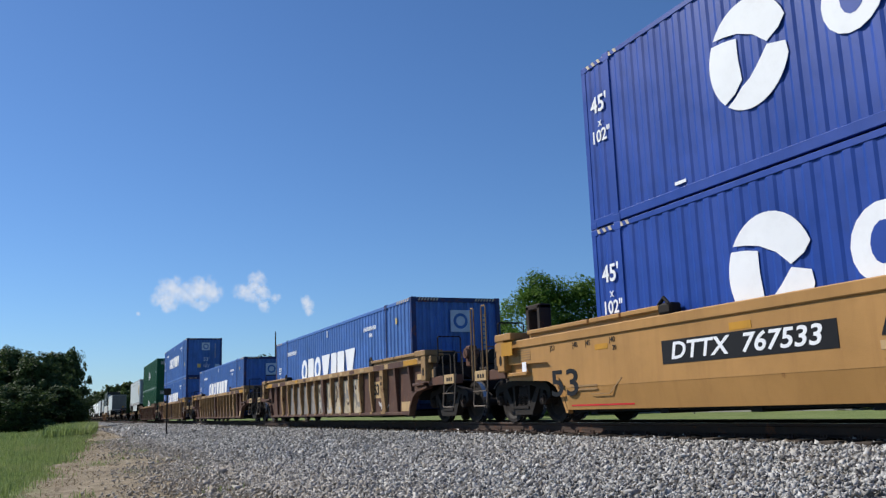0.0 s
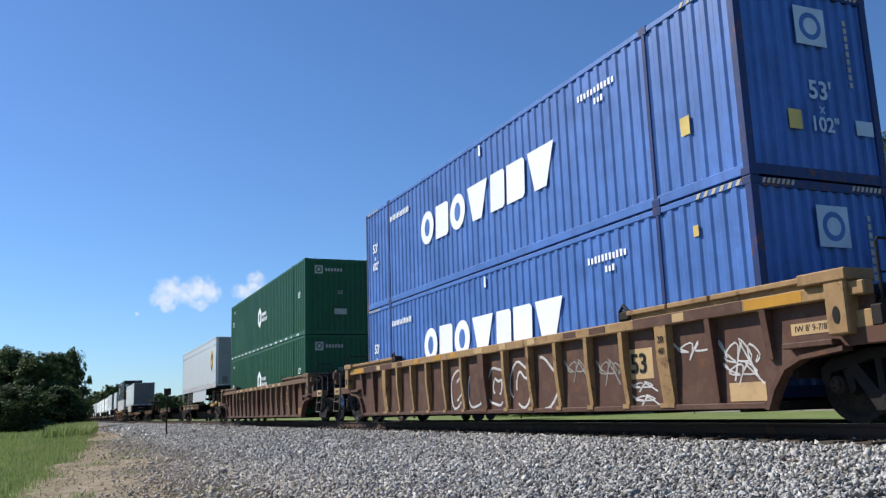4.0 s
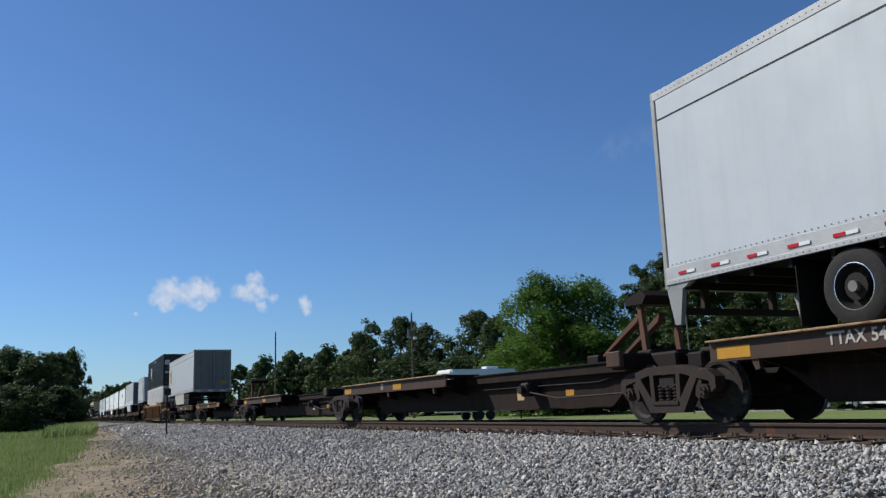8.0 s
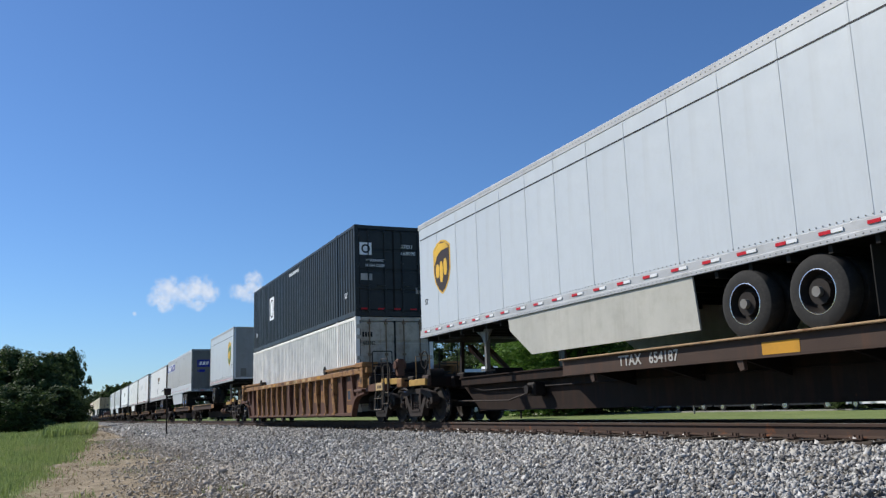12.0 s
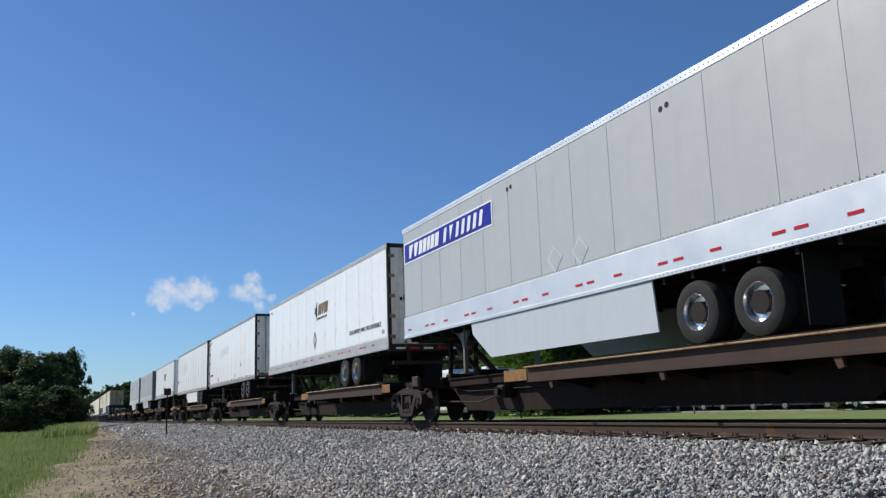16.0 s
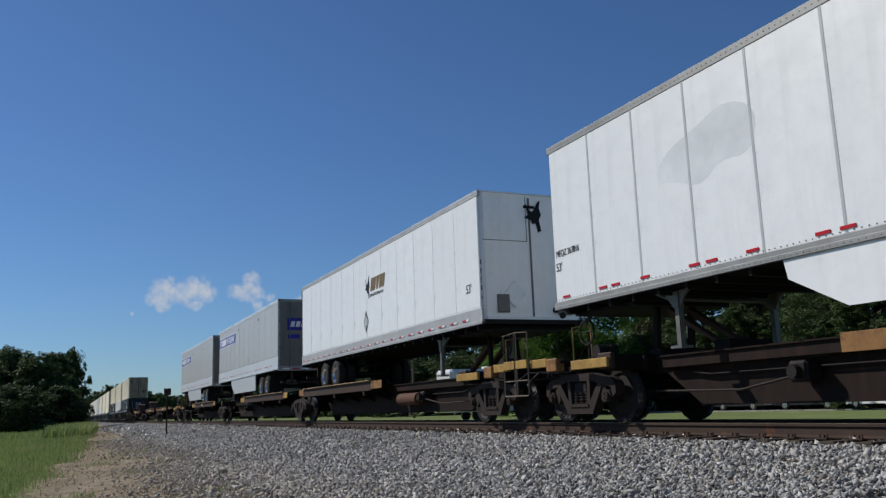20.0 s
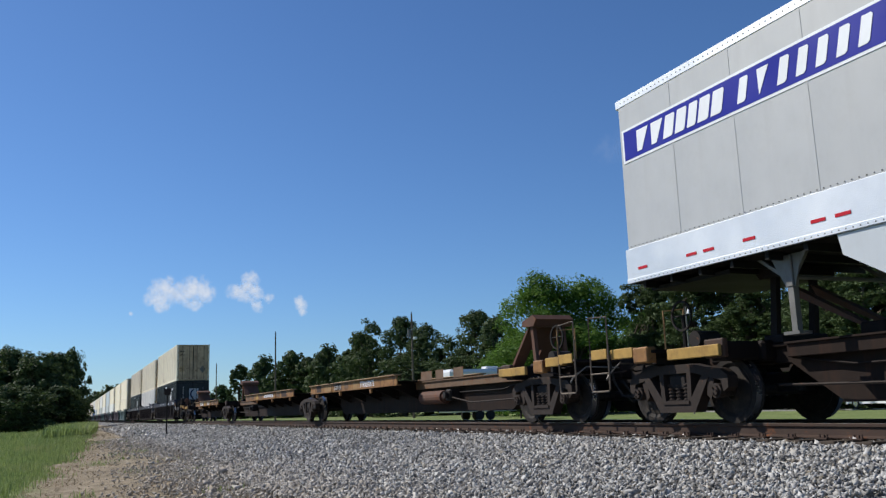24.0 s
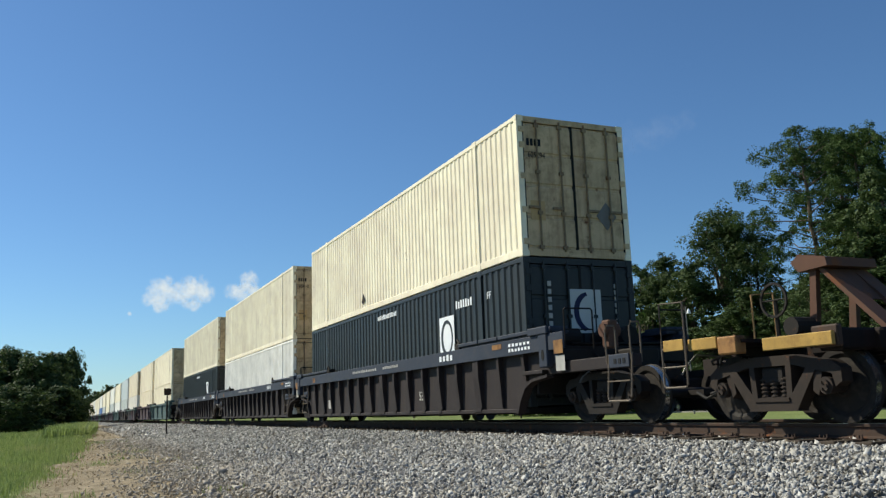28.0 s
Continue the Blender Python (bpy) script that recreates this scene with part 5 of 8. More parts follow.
# ---------------------------------------------------------------- lettering, emblems and markings
def block_word(parent, x0, x1, z0, z1, material, kinds, ground, y=-HALF, slant=0.12, weight=0.9):
    """A word mark as plain solid shapes: o ring, b block, i narrow bar, v wedge. ground: the paint that shows inside a ring."""
    wide = {"o": 1.0, "b": 0.92, "i": 0.78, "v": 1.22}
    step = (x1 - x0) / sum(wide[k] for k in kinds)
    h, x = z1 - z0, x0
    lean = lambda q: [(px + slant * (pz - z0), pz) for px, pz in q]
    for k in kinds:
        w = step * wide[k]
        a, b = x, x + w * weight
        c, d = 0.10 * w, 0.08 * h
        if k == "o":
            shape = oval((a + b) / 2, (z0 + z1) / 2, (b - a) / 2, h / 2 * 1.03, 18)
        elif k == "v":
            shape = [(a, z1), (a + 0.24 * w, z0), (b - 0.24 * w, z0), (b, z1)]
        else:
            shape = [(a, z0), (b - c, z0), (b, z0 + d), (b, z1 - d), (b - c, z1), (a, z1)]
        patch("word_shape", [lean(shape)], material, parent, y, 0.006)
        if k == "o":
            patch("word_shape", [lean(oval((a + b) / 2, (z0 + z1) / 2, (b - a) * 0.20, h * 0.27, 14))], ground, parent, y - 0.006, 0.003)
        x += w


def end_emblem(parent, x, cy, cz, s, material, hole):
    patch_end("end_emblem", [[(cy - s, cz - s), (cy + s, cz - s), (cy + s, cz + s), (cy - s, cz + s)]], material, parent, x)
    patch_end("end_emblem", [oval(cy, cz, s * 0.72, s * 0.72)], hole, parent, x + 0.005, 0.003)
    patch_end("end_emblem", [oval(cy, cz, s * 0.45, s * 0.45, 16)], material, parent, x + 0.008, 0.003)


STICKER = surf("pale_yellow_sticker", (0.70, 0.52, 0.16), 0.5, dirt=0.15, bump=0.0)
# blue containers
for c, low in [(c2[0], True), (c3[0], True), (c4[0], True), (c4[1], False)]:
    h = 15.75 / 2
    block_word(c, -3.52, 3.18, 1.16, 1.97, WHITE_INK, "obovibv", BLUE, slant=0.06, weight=0.86)
    patch("web_address", bars(-5.75, -4.3, 2.36, 0.15, 13, rng), WHITE_INK, c, -HALF)
    patch("serial_mark", bars(3.95, 5.1, 2.42, 0.12, 11, rng), WHITE_INK, c, -HALF)
    patch("serial_mark", bars(4.45, 4.75, 2.22, 0.11, 3, rng), WHITE_INK, c, -HALF)
    words("size_mark", "53'", 0.36, WHITE_INK, c, on_side(-7.05, 1.75), bold=0.008)
    words("size_mark", "x", 0.24, WHITE_INK, c, on_side(-7.05, 1.47))
    words("size_mark", '102"', 0.30, WHITE_INK, c, on_side(-7.05, 1.22), bold=0.006)
    patch("centre_tick", [rect(-0.06, 0.02, 2.55, 2.78)], WHITE_INK, c, -HALF)
    end_emblem(c, h + 0.0, 0.10, 2.30, 0.29, PALE_BLUE_INK, BLUE)
    patch_end("serial_mark", [rect(0.76, 0.82, 1.45 + i * 0.12, 1.53 + i * 0.12) for i in range(9)], GREY_INK, c, h)
    if not low:
        words("size_mark", "53'", 0.38, PALE_BLUE_INK, c, on_end(h + 0.004, 0.15, 1.32), bold=0.008)
        words("size_mark", "x", 0.22, PALE_BLUE_INK, c, on_end(h + 0.004, 0.15, 1.06))
        words("size_mark", '102"', 0.30, PALE_BLUE_INK, c, on_end(h + 0.004, 0.18, 0.82), bold=0.006)
        patch_end("sticker", [rect(-0.50, -0.26, 0.72, 1.0)], STICKER, c, h)
        patch_end("sticker", [rect(0.78, 1.12, 0.74, 0.96)], PALE_BLUE_INK, c, h)
    patch("sticker", [rect(6.6, 6.80, 0.90, 1.18)] if not low else [rect(6.68, 6.79, 2.32, 2.48)], STICKER, c, -HALF)

# deep blue containers with the round emblem
for c in c1:
    arc = lambda a0, a1: [(math.cos(radians(a0 + (a1 - a0) * i / 14)), math.sin(radians(a0 + (a1 - a0) * i / 14))) for i in range(15)]
    for piece in (arc(147, 20) + [(0.78, 0.17), (0.48, 0.03), (0.18, 0.28), (-0.20, 0.45), (-0.55, 0.52)],
                  arc(153, 228) + [(-0.40, -0.62), (-0.19, -0.42), (-0.24, 0.0), (-0.24, 0.37), (-0.55, 0.43)],
                  arc(233, 340) + [(0.90, -0.12), (0.48, -0.02), (0.22, -0.28), (0.0, -0.46), (-0.22, -0.56), (-0.40, -0.70)]):
        patch("round_emblem", [[(-2.93 + 0.73 * px, 1.62 + 0.76 * pz) for px, pz in piece]], WHITE_INK, c, -HALF, 0.006)
    block_word(c, -1.72, 5.6, 1.22, 2.12, WHITE_INK, "obovibv", BLUE_DEEP, slant=0.06, weight=0.86)
    words("size_mark", "45'", 0.40, WHITE_INK, c, on_side(-6.38, 2.12), bold=0.008)
    words("size_mark", "x", 0.22, WHITE_INK, c, on_side(-6.38, 1.80))
    words("size_mark", '102"', 0.30, WHITE_INK, c, on_side(-6.38, 1.56), bold=0.006)
    patch("serial_mark", [rect(-4.6, -4.35, 0.22, 0.27)], WHITE_INK, c, -HALF)

# tan car


def rect_t(x0, x1, z0, z1):
    return rect(x0 + 0.25, x1 + 0.25, z0, z1)


YS = -1.47
patch("number_board", [rect(-5.32, -2.18, 0.86, 1.20)], BLACK_INK, w1, YS)
words("car_number", "DTTX  767533", 0.34, WHITE_INK, w1, on_side(-3.77, 1.03, YS - 0.008), bold=0.006, slant=0.2, width=2.72)
words("car_letter", "A", 0.34, BLACK_INK, w1, on_side(0.25 + -1.75, 1.06, YS - 0.004), bold=0.006)
words("length_mark", "53", 0.64, BLACK_INK, w1, on_side(-8.04, 0.68, YS - 0.004), bold=0.008, width=0.88)
for x, b in ((-9.1, "53"), (-8.35, "48"), (-7.95, "45"), (-7.25, "40")):
    words("spacing_mark", "|" + b, 0.13, BLACK_INK, w1, on_side(0.70 + x, 1.33, YS - 0.004))
words("spacing_mark", "20", 0.11, BLACK_INK, w1, on_side(0.70 + -7.2, 1.20, YS - 0.004))
patch("marking_plate", [rect_t(-4.15, -3.75, 1.22, 1.32)], YELLOW, w1, YS)
patch("marking_plate", [rect(-7.05, -6.68, 1.20, 1.29)], YELLOW, w1, YS)
patch("marking_plate", [rect(-10.15, -9.70, 1.30, 1.56)], YELLOW, w1, -1.585)
patch("placard", [rect(-9.54, -9.38, 0.93, 1.15)], WHITE_INK, w1, YS)
for xa, xb in ((-11.76, -11.62), (-11.24, -11.04)):
    part("tall_grab_iron", Shape().tube([(xa, -1.46, 0.90), (xa, -1.46, 2.40), (xa + 0.03, -1.46, 2.44), (xb - 0.03, -1.46, 2.44), (xb, -1.46, 2.40), (xb, -1.46, 0.90)], 0.018), TAN_WORN, w1)
part("corner_frame", Shape().box(-9.35, -9.22, -1.45, -1.2, 1.70, 2.19, 0.02).box(-8.93, -8.81, -1.45, -1.2, 1.70, 2.19, 0.02).box(-9.35, -8.81, -1.45, -1.2, 2.10, 2.20, 0.02), STEEL_BROWN, w1)
patch("faint_stencil", [rect_t(-9.9, -9.45, 1.36 - i * 0.045, 1.38 - i * 0.045) for i in range(5)], TAN_WORN, w1, YS)
patch("faint_stencil", [rect_t(-8.1, -7.3, 0.62 - i * 0.06, 0.65 - i * 0.06) for i in range(2)], TAN_WORN, w1, YS)
patch("side_crease", [[(-7.3, 0.50), (-7.2, 0.48), (-6.7, 0.48), (-6.35, 0.72), (-6.38, 0.73), (-6.72, 0.495), (-7.2, 0.495)]], TAN_WORN, w1, YS)
patch("red_plate", [rect_t(-8.2, -6.4, 0.30, 0.33)], RED_TAPE, w1, -1.41)
patch("pale_repair", [rect_t(-1.9, -1.6, 0.80, 0.90), rect_t(-1.35, -1.1, 0.82, 0.92), rect_t(-0.9, -0.5, 0.80, 0.93)], TAN_INK, w1, YS)


def scrawl(parent, x0, x1, z0, z1, material, r, loops=5, y=-1.372, width=0.018):
    """A sprayed scribble: a looping thin bar on the car's side."""
    pts = []
    n = loops * 10
    for i in range(n + 1):
        f = i / n
        a = f * loops * 2 * math.pi
        pts.append((x0 + (x1 - x0) * f + 0.10 * math.cos(a * 1.3 + 1) * (1 + 0.4 * math.sin(a * 0.37)), y, (z0 + z1) / 2 + (z1 - z0) / 2 * math.sin(a) * (0.6 + 0.4 * math.sin(a * 0.53 + 2))))
    s = Shape()
    s.tube(pts, width, 4)
    s.v = [(vx, y - 0.003 + (vy - y) * 0.15, vz) for vx, vy, vz in s.v]
    part("graffiti_scrawl", s, material, parent)


def well_marks(w, number, r, pad=TAN_INK):
    if w is not w6:
        words("length_mark", "53", 0.42, BLACK_INK, w, on_side(5.28, 0.90, -1.385), bold=0.006)
        patch("pale_panel", [rect(4.96, 5.62, 0.68, 1.14)], pad, w, -1.37)
    words("spacing_mark", "20", 0.14, BLACK_INK, w, on_side(6.0, 1.22, -1.512))
    words("spacing_mark", "40", 0.14, BLACK_INK, w, on_side(6.0, 1.05, -1.512))
    if number:
        words("car_number", number, 0.13, BLACK_INK, w, on_side(0.7, 1.50, -1.504), squeeze=1.2)
    for i in range(9):
        x = -4.9 + i * 1.15 + r.uniform(-0.2, 0.2)
        patch("chord_patch", [rect(x, x + r.uniform(0.25, 0.5), 1.455, 1.555)], r.choice((YELLOW, TAN_INK, TAN_INK, BROWN)), w, -1.50)
    if w in (w2, w3, w4):
        for e in (-1, 1):
            a, b, d = sorted((e * 5.36, e * 7.7)), sorted((e * 7.74, e * 8.68)), sorted((e * 6.3, e * 6.55))
            patch("bare_chord", [rect(a[0], a[1], 1.425, 1.572)], BROWN, w, -1.50, 0.003)
            patch("chord_patch", [rect(b[0], b[1], 1.435, 1.568)], YELLOW, w, -1.50, 0.003)
            patch("chord_patch", [rect(d[0], d[1], 1.44, 1.56)], TAN_INK, w, -1.503, 0.002)
    patch("stencil_panel", [rect(8.35, 9.0, 1.06, 1.20)], pad, w, -1.37)
    patch("stencil_panel", [rect(7.2, 7.85, 0.30, 0.54)], pad, w, -1.37)


well_marks(w2, "", rng)
well_marks(w3, "DTTX  620246  C", rng)
well_marks(w4, "", rng)
well_marks(w5, "", rng, ORANGE_SILL)
well_marks(w6, "DTTX  659880", rng, ORANGE_SILL)
GRAFF_CREAM = surf("weathered_cream_spray_paint", (0.50, 0.41, 0.28), 0.65, dirt=0.5, var=0.3, scale=3.0, dirt_col=(0.2, 0.14, 0.08))
GRAFF_GREY = surf("weathered_grey_spray_paint", (0.26, 0.235, 0.21), 0.65, dirt=0.5, var=0.3, scale=3.0)
for i in range(9):
    x0 = -4.94 + i * 1.0
    patch("painted_panel", [rect(x0, x0 + 0.88, 0.29, 1.30)], GRAFF_CREAM if i > 3 else GRAFF_GREY, w2, -1.371, 0.002)
    if i > 3:
        rg = random.Random(i)
        for j in range(5):
            cx, cz, rad, a0 = x0 + rg.uniform(0.1, 0.8), rg.uniform(0.4, 1.2), rg.uniform(0.12, 0.44), rg.uniform(0, 360)
            outer = oval(cx, cz, rad, rad * 1.2, 14, a0, a0 + 150)
            inner = oval(cx + 0.3 * rad * math.cos(radians(a0 + 280)), cz + 0.3 * rad * math.sin(radians(a0 + 280)), rad * 0.76, rad * 0.92, 14, a0, a0 + 150)
            ring = [(min(max(px, x0 + 0.01), x0 + 0.87), min(max(pz, 0.31), 1.29)) for px, pz in outer + inner[::-1]]
            patch("painted_swirl", [ring], (GRAFF_GREY, SPINE_BROWN, GRAFF_GREY, GREY_INK)[j % 4], w2, -1.373 - 0.001 * j, 0.0009)
for cx, rx, a0, a1, f in ((-1.48, 0.34, 50, 310, 0.95), (-1.40, 0.20, -110, 110, 0.5), (-0.50, 0.38, 150, 340, 1.0), (0.46, 0.36, 50, 320, 0.95), (0.52, 0.18, -60, 230, 0.35), (1.50, 0.40, -110, 215, 1.0), (1.55, 0.20, 20, 200, 0.5), (2.36, 0.50, -88, 100, 1.0)):
    turn = [radians(a0 + (a1 - a0) * i / 16) for i in range(17)]
    s = Shape().tube([(cx + rx * math.cos(a) * (1 + 0.14 * math.sin(2.1 * a + cx)), -1.372, 0.74 + 0.43 * f * math.sin(a) + 0.05 * math.sin(3 * a + cx)) for a in turn], 0.026, 4)
    s.v = [(vx, -1.375 + (vy + 1.372) * 0.12, vz) for vx, vy, vz in s.v]
    part("graffiti_outline", s, CHALK, w4)
scrawl(w4, 6.18, 6.75, 0.88, 1.2, CHALK, rng, 3, width=0.014)
scrawl(w4, 7.15, 7.8, 0.55, 1.2, CHALK, rng, 5, width=0.014)
scrawl(w4, 7.2, 7.75, 0.5, 0.85, CHALK, rng, 4, width=0.012)
scrawl(w4, 5.06, 5.6, 0.48, 0.66, CHALK, rng, 4, width=0.012)
scrawl(w4, 5.12, 5.62, 0.28, 0.46, CHALK, rng, 4, width=0.012)
scrawl(w4, 3.2, 3.8, 0.7, 1.15, GRAFF_GREY, rng, 4, width=0.014)
scrawl(w4, 4.2, 4.8, 0.6, 1.1, GRAFF_GREY, rng, 5, width=0.014)
words("width_mark", "IW 8' 9-7/8\"", 0.105, BLACK_INK, w4, on_side(8.67, 1.13, -1.376))
scrawl(w3, -2.55, -2.15, 0.35, 0.72, WHITE_INK, rng, 5)
scrawl(w3, -0.9, -0.3, 0.75, 1.2, GRAFF_GREY, rng, 5)
scrawl(w3, -0.8, -0.3, 0.4, 0.7, GRAFF_GREY, rng, 4)
scrawl(w3, 0.2, 0.85, 0.65, 1.2, GRAFF_GREY, rng, 6)
scrawl(w3, 5.5, 5.95, 0.5, 1.1, CHALK, rng, 5)
scrawl(w2, 5.5, 6.1, 0.36, 0.6, CHALK, rng, 6)
patch("stencil_panel", [rect(-3.6, -2.9, 0.42, 0.60)], TAN_INK, w3, -1.37)
patch("stencil_panel", [rect(-2.75, -2.45, 0.8, 1.2)], TAN_INK, w3, -1.37)
patch("number_panel", [rect(-5.0, -4.5, 1.02, 1.26), rect(-4.42, -3.65, 1.02, 1.26)], DARK_GREY_CAR, w5, -1.37)
words("car_number", "DTTX", 0.2, GREY_INK, w5, on_side(-4.75, 1.14, -1.378))
words("car_number", "680946", 0.22, GREY_INK, w5, on_side(-4.03, 1.14, -1.378))
patch("faded_block", [rect(3.30, 3.62, 0.68, 1.02), rect(3.66, 3.94, 0.66, 1.04), rect(4.16, 4.42, 0.68, 1.05), rect(4.46, 4.86, 0.66, 1.08)], ORANGE_SILL, w6, -1.37, 0.002)
patch("number_panel", [rect(1.55, 1.95, 0.86, 0.98)], ORANGE_SILL, w6, -1.37, 0.002)
patch("notice_frame", [rect(7.22, 7.62, 0.66, 1.02)], ORANGE_SILL, w6, -1.37, 0.002)
patch("notice_frame", [rect(7.27, 7.57, 0.70, 0.97)], SLATE_CHORD, w6, -1.372, 0.002)

# green containers
for c in c5:
    h = CL / 2
    patch("hex_emblem", [[(-0.75, 1.3), (-0.35, 1.05), (0.0, 1.3), (0.0, 1.75), (-0.35, 2.0), (-0.75, 1.75)]], WHITE_INK, c, -HALF)
    patch("hex_emblem", [[(-0.52, 1.38), (-0.35, 1.3), (-0.22, 1.42), (-0.22, 1.66), (-0.35, 1.76), (-0.52, 1.66)]], GREEN, c, -HALF - 0.005, 0.003)
    patch("name_bar", bars(0.15, 1.1, 1.62, 0.16, 4, rng) + bars(0.15, 1.3, 1.38, 0.16, 5, rng), WHITE_INK, c, -HALF)
    patch("reflector", [rect(-7.6 + i * 0.95, -7.25 + i * 0.95, 0.06, 0.12) for i in range(16)], WHITE_TAPE, c, -HALF)
    words("size_mark", "53'", 0.34, WHITE_INK, c, on_side(-7.1, 1.85 if c is c5[1] else 1.45), bold=0.006)
    words("size_mark", "53'", 0.30, WHITE_INK, c, on_side(7.1, 1.6), bold=0.006)
    words("class_mark", "VTP", 0.2, WHITE_INK, c, on_side(-6.9, 2.5))
    end_emblem(c, h, -0.75, 2.5, 0.16, GREY_INK, GREEN)
    patch_end("name_bar", [rect(-0.5 + i * 0.12, -0.42 + i * 0.12, 2.44, 2.56) for i in range(6)], GREY_INK, c, h)
    words("size_mark", "53'", 0.2, GREY_INK, c, on_end(h + 0.004, 0.1, 1.62))
    patch_end("sticker", [rect(-0.15, 0.35, 0.78, 1.0)], GREY_INK, c, h)


# parcel trailers with the shield
def shield(t, cx, cz, w, h, face, rim):
    def outline(a, b):
        return [(cx - a, cz + b * 0.72), (cx - a * 0.5, cz + b * 0.92), (cx, cz + b), (cx + a * 0.5, cz + b * 0.92), (cx + a, cz + b * 0.72), (cx + a, cz - b * 0.15),
                (cx + a * 0.8, cz - b * 0.55), (cx + a * 0.4, cz - b * 0.85), (cx, cz - b), (cx - a * 0.4, cz - b * 0.85), (cx - a * 0.8, cz - b * 0.55), (cx - a, cz - b * 0.15)]
    patch("shield_emblem", [outline(w, h)], rim, t, -HALF)
    patch("shield_emblem", [outline(w * 0.90, h * 0.93)], face, t, -HALF - 0.005, 0.003)
    patch("shield_arc", [[(cx - w * 0.86, cz + h * 0.66), (cx - w * 0.3, cz + h * 0.88), (cx + w * 0.5, cz + h * 0.84), (cx + w * 0.86, cz + h * 0.62), (cx, cz + h * 0.60), (cx - w * 0.5, cz + h * 0.45), (cx - w * 0.86, cz + h * 0.12)]], rim, t, -HALF - 0.008, 0.003)
    for bx, za, zb in ((-0.50, -0.36, 0.14), (-0.05, -0.56, 0.20), (0.42, -0.34, 0.26)):
        patch("shield_bar", [rounded(rect(cx + w * (bx - 0.20), cx + w * (bx + 0.20), cz + h * za, cz + h * zb), 1)], rim, t, -HALF - 0.008, 0.003)


for t, uf, ur, nose, cu, body, rim in ((t1, 105.97, 90.1, 1, 104.28, SHIELD_BROWN, GOLD), (t2, 39.05, 23.5, -1, 24.92, SHIELD_BROWN, GOLD), (t3, -2.9, -11.0, 1, -4.2, SHIELD_GREEN, SHIELD_GREEN)):
    shield(t, cu - (uf + ur) / 2, 3.68, 0.50, 0.66, body, rim if body is not SHIELD_GREEN else GOLD)
    L = uf - ur
    patch("roof_groove", [rect(-L / 2 + 0.1, L / 2 - 0.1, 4.555, 4.58)], BLACK_INK, t, -HALF, 0.004)
    words("size_mark", "53'", 0.2, BLACK_INK, t, on_side((L / 2 - 0.42) * nose, 2.95), squeeze=0.8)
words("trailer_number", "184076", 0.22, BLACK_INK, t1, on_end(7.97 - 0.065, -0.02, 4.66), squeeze=0.8)
s = Shape().box(7.865 - 0.02, 7.865 - 0.008, 0.55, 0.95, 2.55, 2.80)
part("warning_sticker", s, YELLOW, t2)

NAVY_DARK = surf("dark_navy_emblem_ink", (0.012, 0.016, 0.06), 0.5, dirt=0.1, bump=0.0)
# charcoal containers
for c in (c6[1], c7[0], c7[4]):
    h = CL / 2
    dx = -3.95 if c is c6[1] else 4.15
    patch("emblem_panel", [rect(dx - 0.42, dx + 0.42, 1.15, 2.15)], WHITE_INK, c, -HALF)
    patch("emblem_arc", [oval(dx, 1.65, 0.34, 0.42)], BLACK_BOX, c, -HALF - 0.005, 0.003)
    patch("emblem_arc", [oval(dx + 0.03, 1.65, 0.24, 0.33)], WHITE_INK, c, -HALF - 0.008, 0.003)
    patch("stencil_mark", bars(-0.7, 0.85, 2.62, 0.13, 14, rng), WHITE_INK, c, -HALF)
    words("size_mark", "53'", 0.24, WHITE_INK, c, on_side(7.0, 0.75), bold=0.004)
    words("size_mark", "53'", 0.24, WHITE_INK, c, on_side(-7.1, 0.75), bold=0.004)
    if c is c6[1]:
        words("box_number", "XFEU", 0.17, WHITE_INK, c, on_end(h + 0.024, 0.45, 2.26))
        words("box_number", "668090", 0.17, WHITE_INK, c, on_end(h + 0.024, 0.5, 2.04))
        words("warning", "WARNING", 0.13, WHITE_INK, c, on_end(h + 0.024, -0.62, 1.78))
        words("warning", "HIGH CUBE", 0.13, WHITE_INK, c, on_end(h + 0.024, -0.62, 1.62))
        end_emblem(c, h - 0.012, -0.93, 2.16, 0.20, WHITE_INK, BLACK_BOX)
        patch_end("sticker", [rect(-1.1, -0.72, 1.15, 1.36), rect(0.75, 1.05, 0.75, 0.95)], GREY_INK, c, h - 0.015)
        patch_end("reflector", [rect(-1.1 + i * 0.55, -0.88 + i * 0.55, 0.22, 0.27) for i in range(4)], RED_TAPE, c, h - 0.015)
    else:
        patch_end("end_emblem", [rect(-0.30, 0.45, 1.42, 2.30)], GREY_SKIN, c, h - 0.012, 0.03)
        patch_end("end_emblem", [oval(0.12, 1.84, 0.33, 0.40, 14, 95, 255) + oval(0.24, 1.84, 0.33, 0.36, 14, 250, 110)], NAVY_DARK, c, h + 0.018, 0.004)
        patch_end("serial_mark", [rect(-0.78, -0.70, 1.55 + i * 0.16, 1.65 + i * 0.16) for i in range(6)], GREY_INK, c, h - 0.012, 0.02)
        patch_end("serial_mark", [rect(0.80, 0.86, 1.3 + i * 0.13, 1.39 + i * 0.13) for i in range(9)], GREY_INK, c, h - 0.012, 0.02)
words("class_mark", "FF", 0.22, WHITE_INK, c7[0], on_side(6.4, 2.35))
patch("serial_mark", bars(4.7, 5.6, 2.35, 0.18, 7, rng), WHITE_INK, c7[0], -HALF)
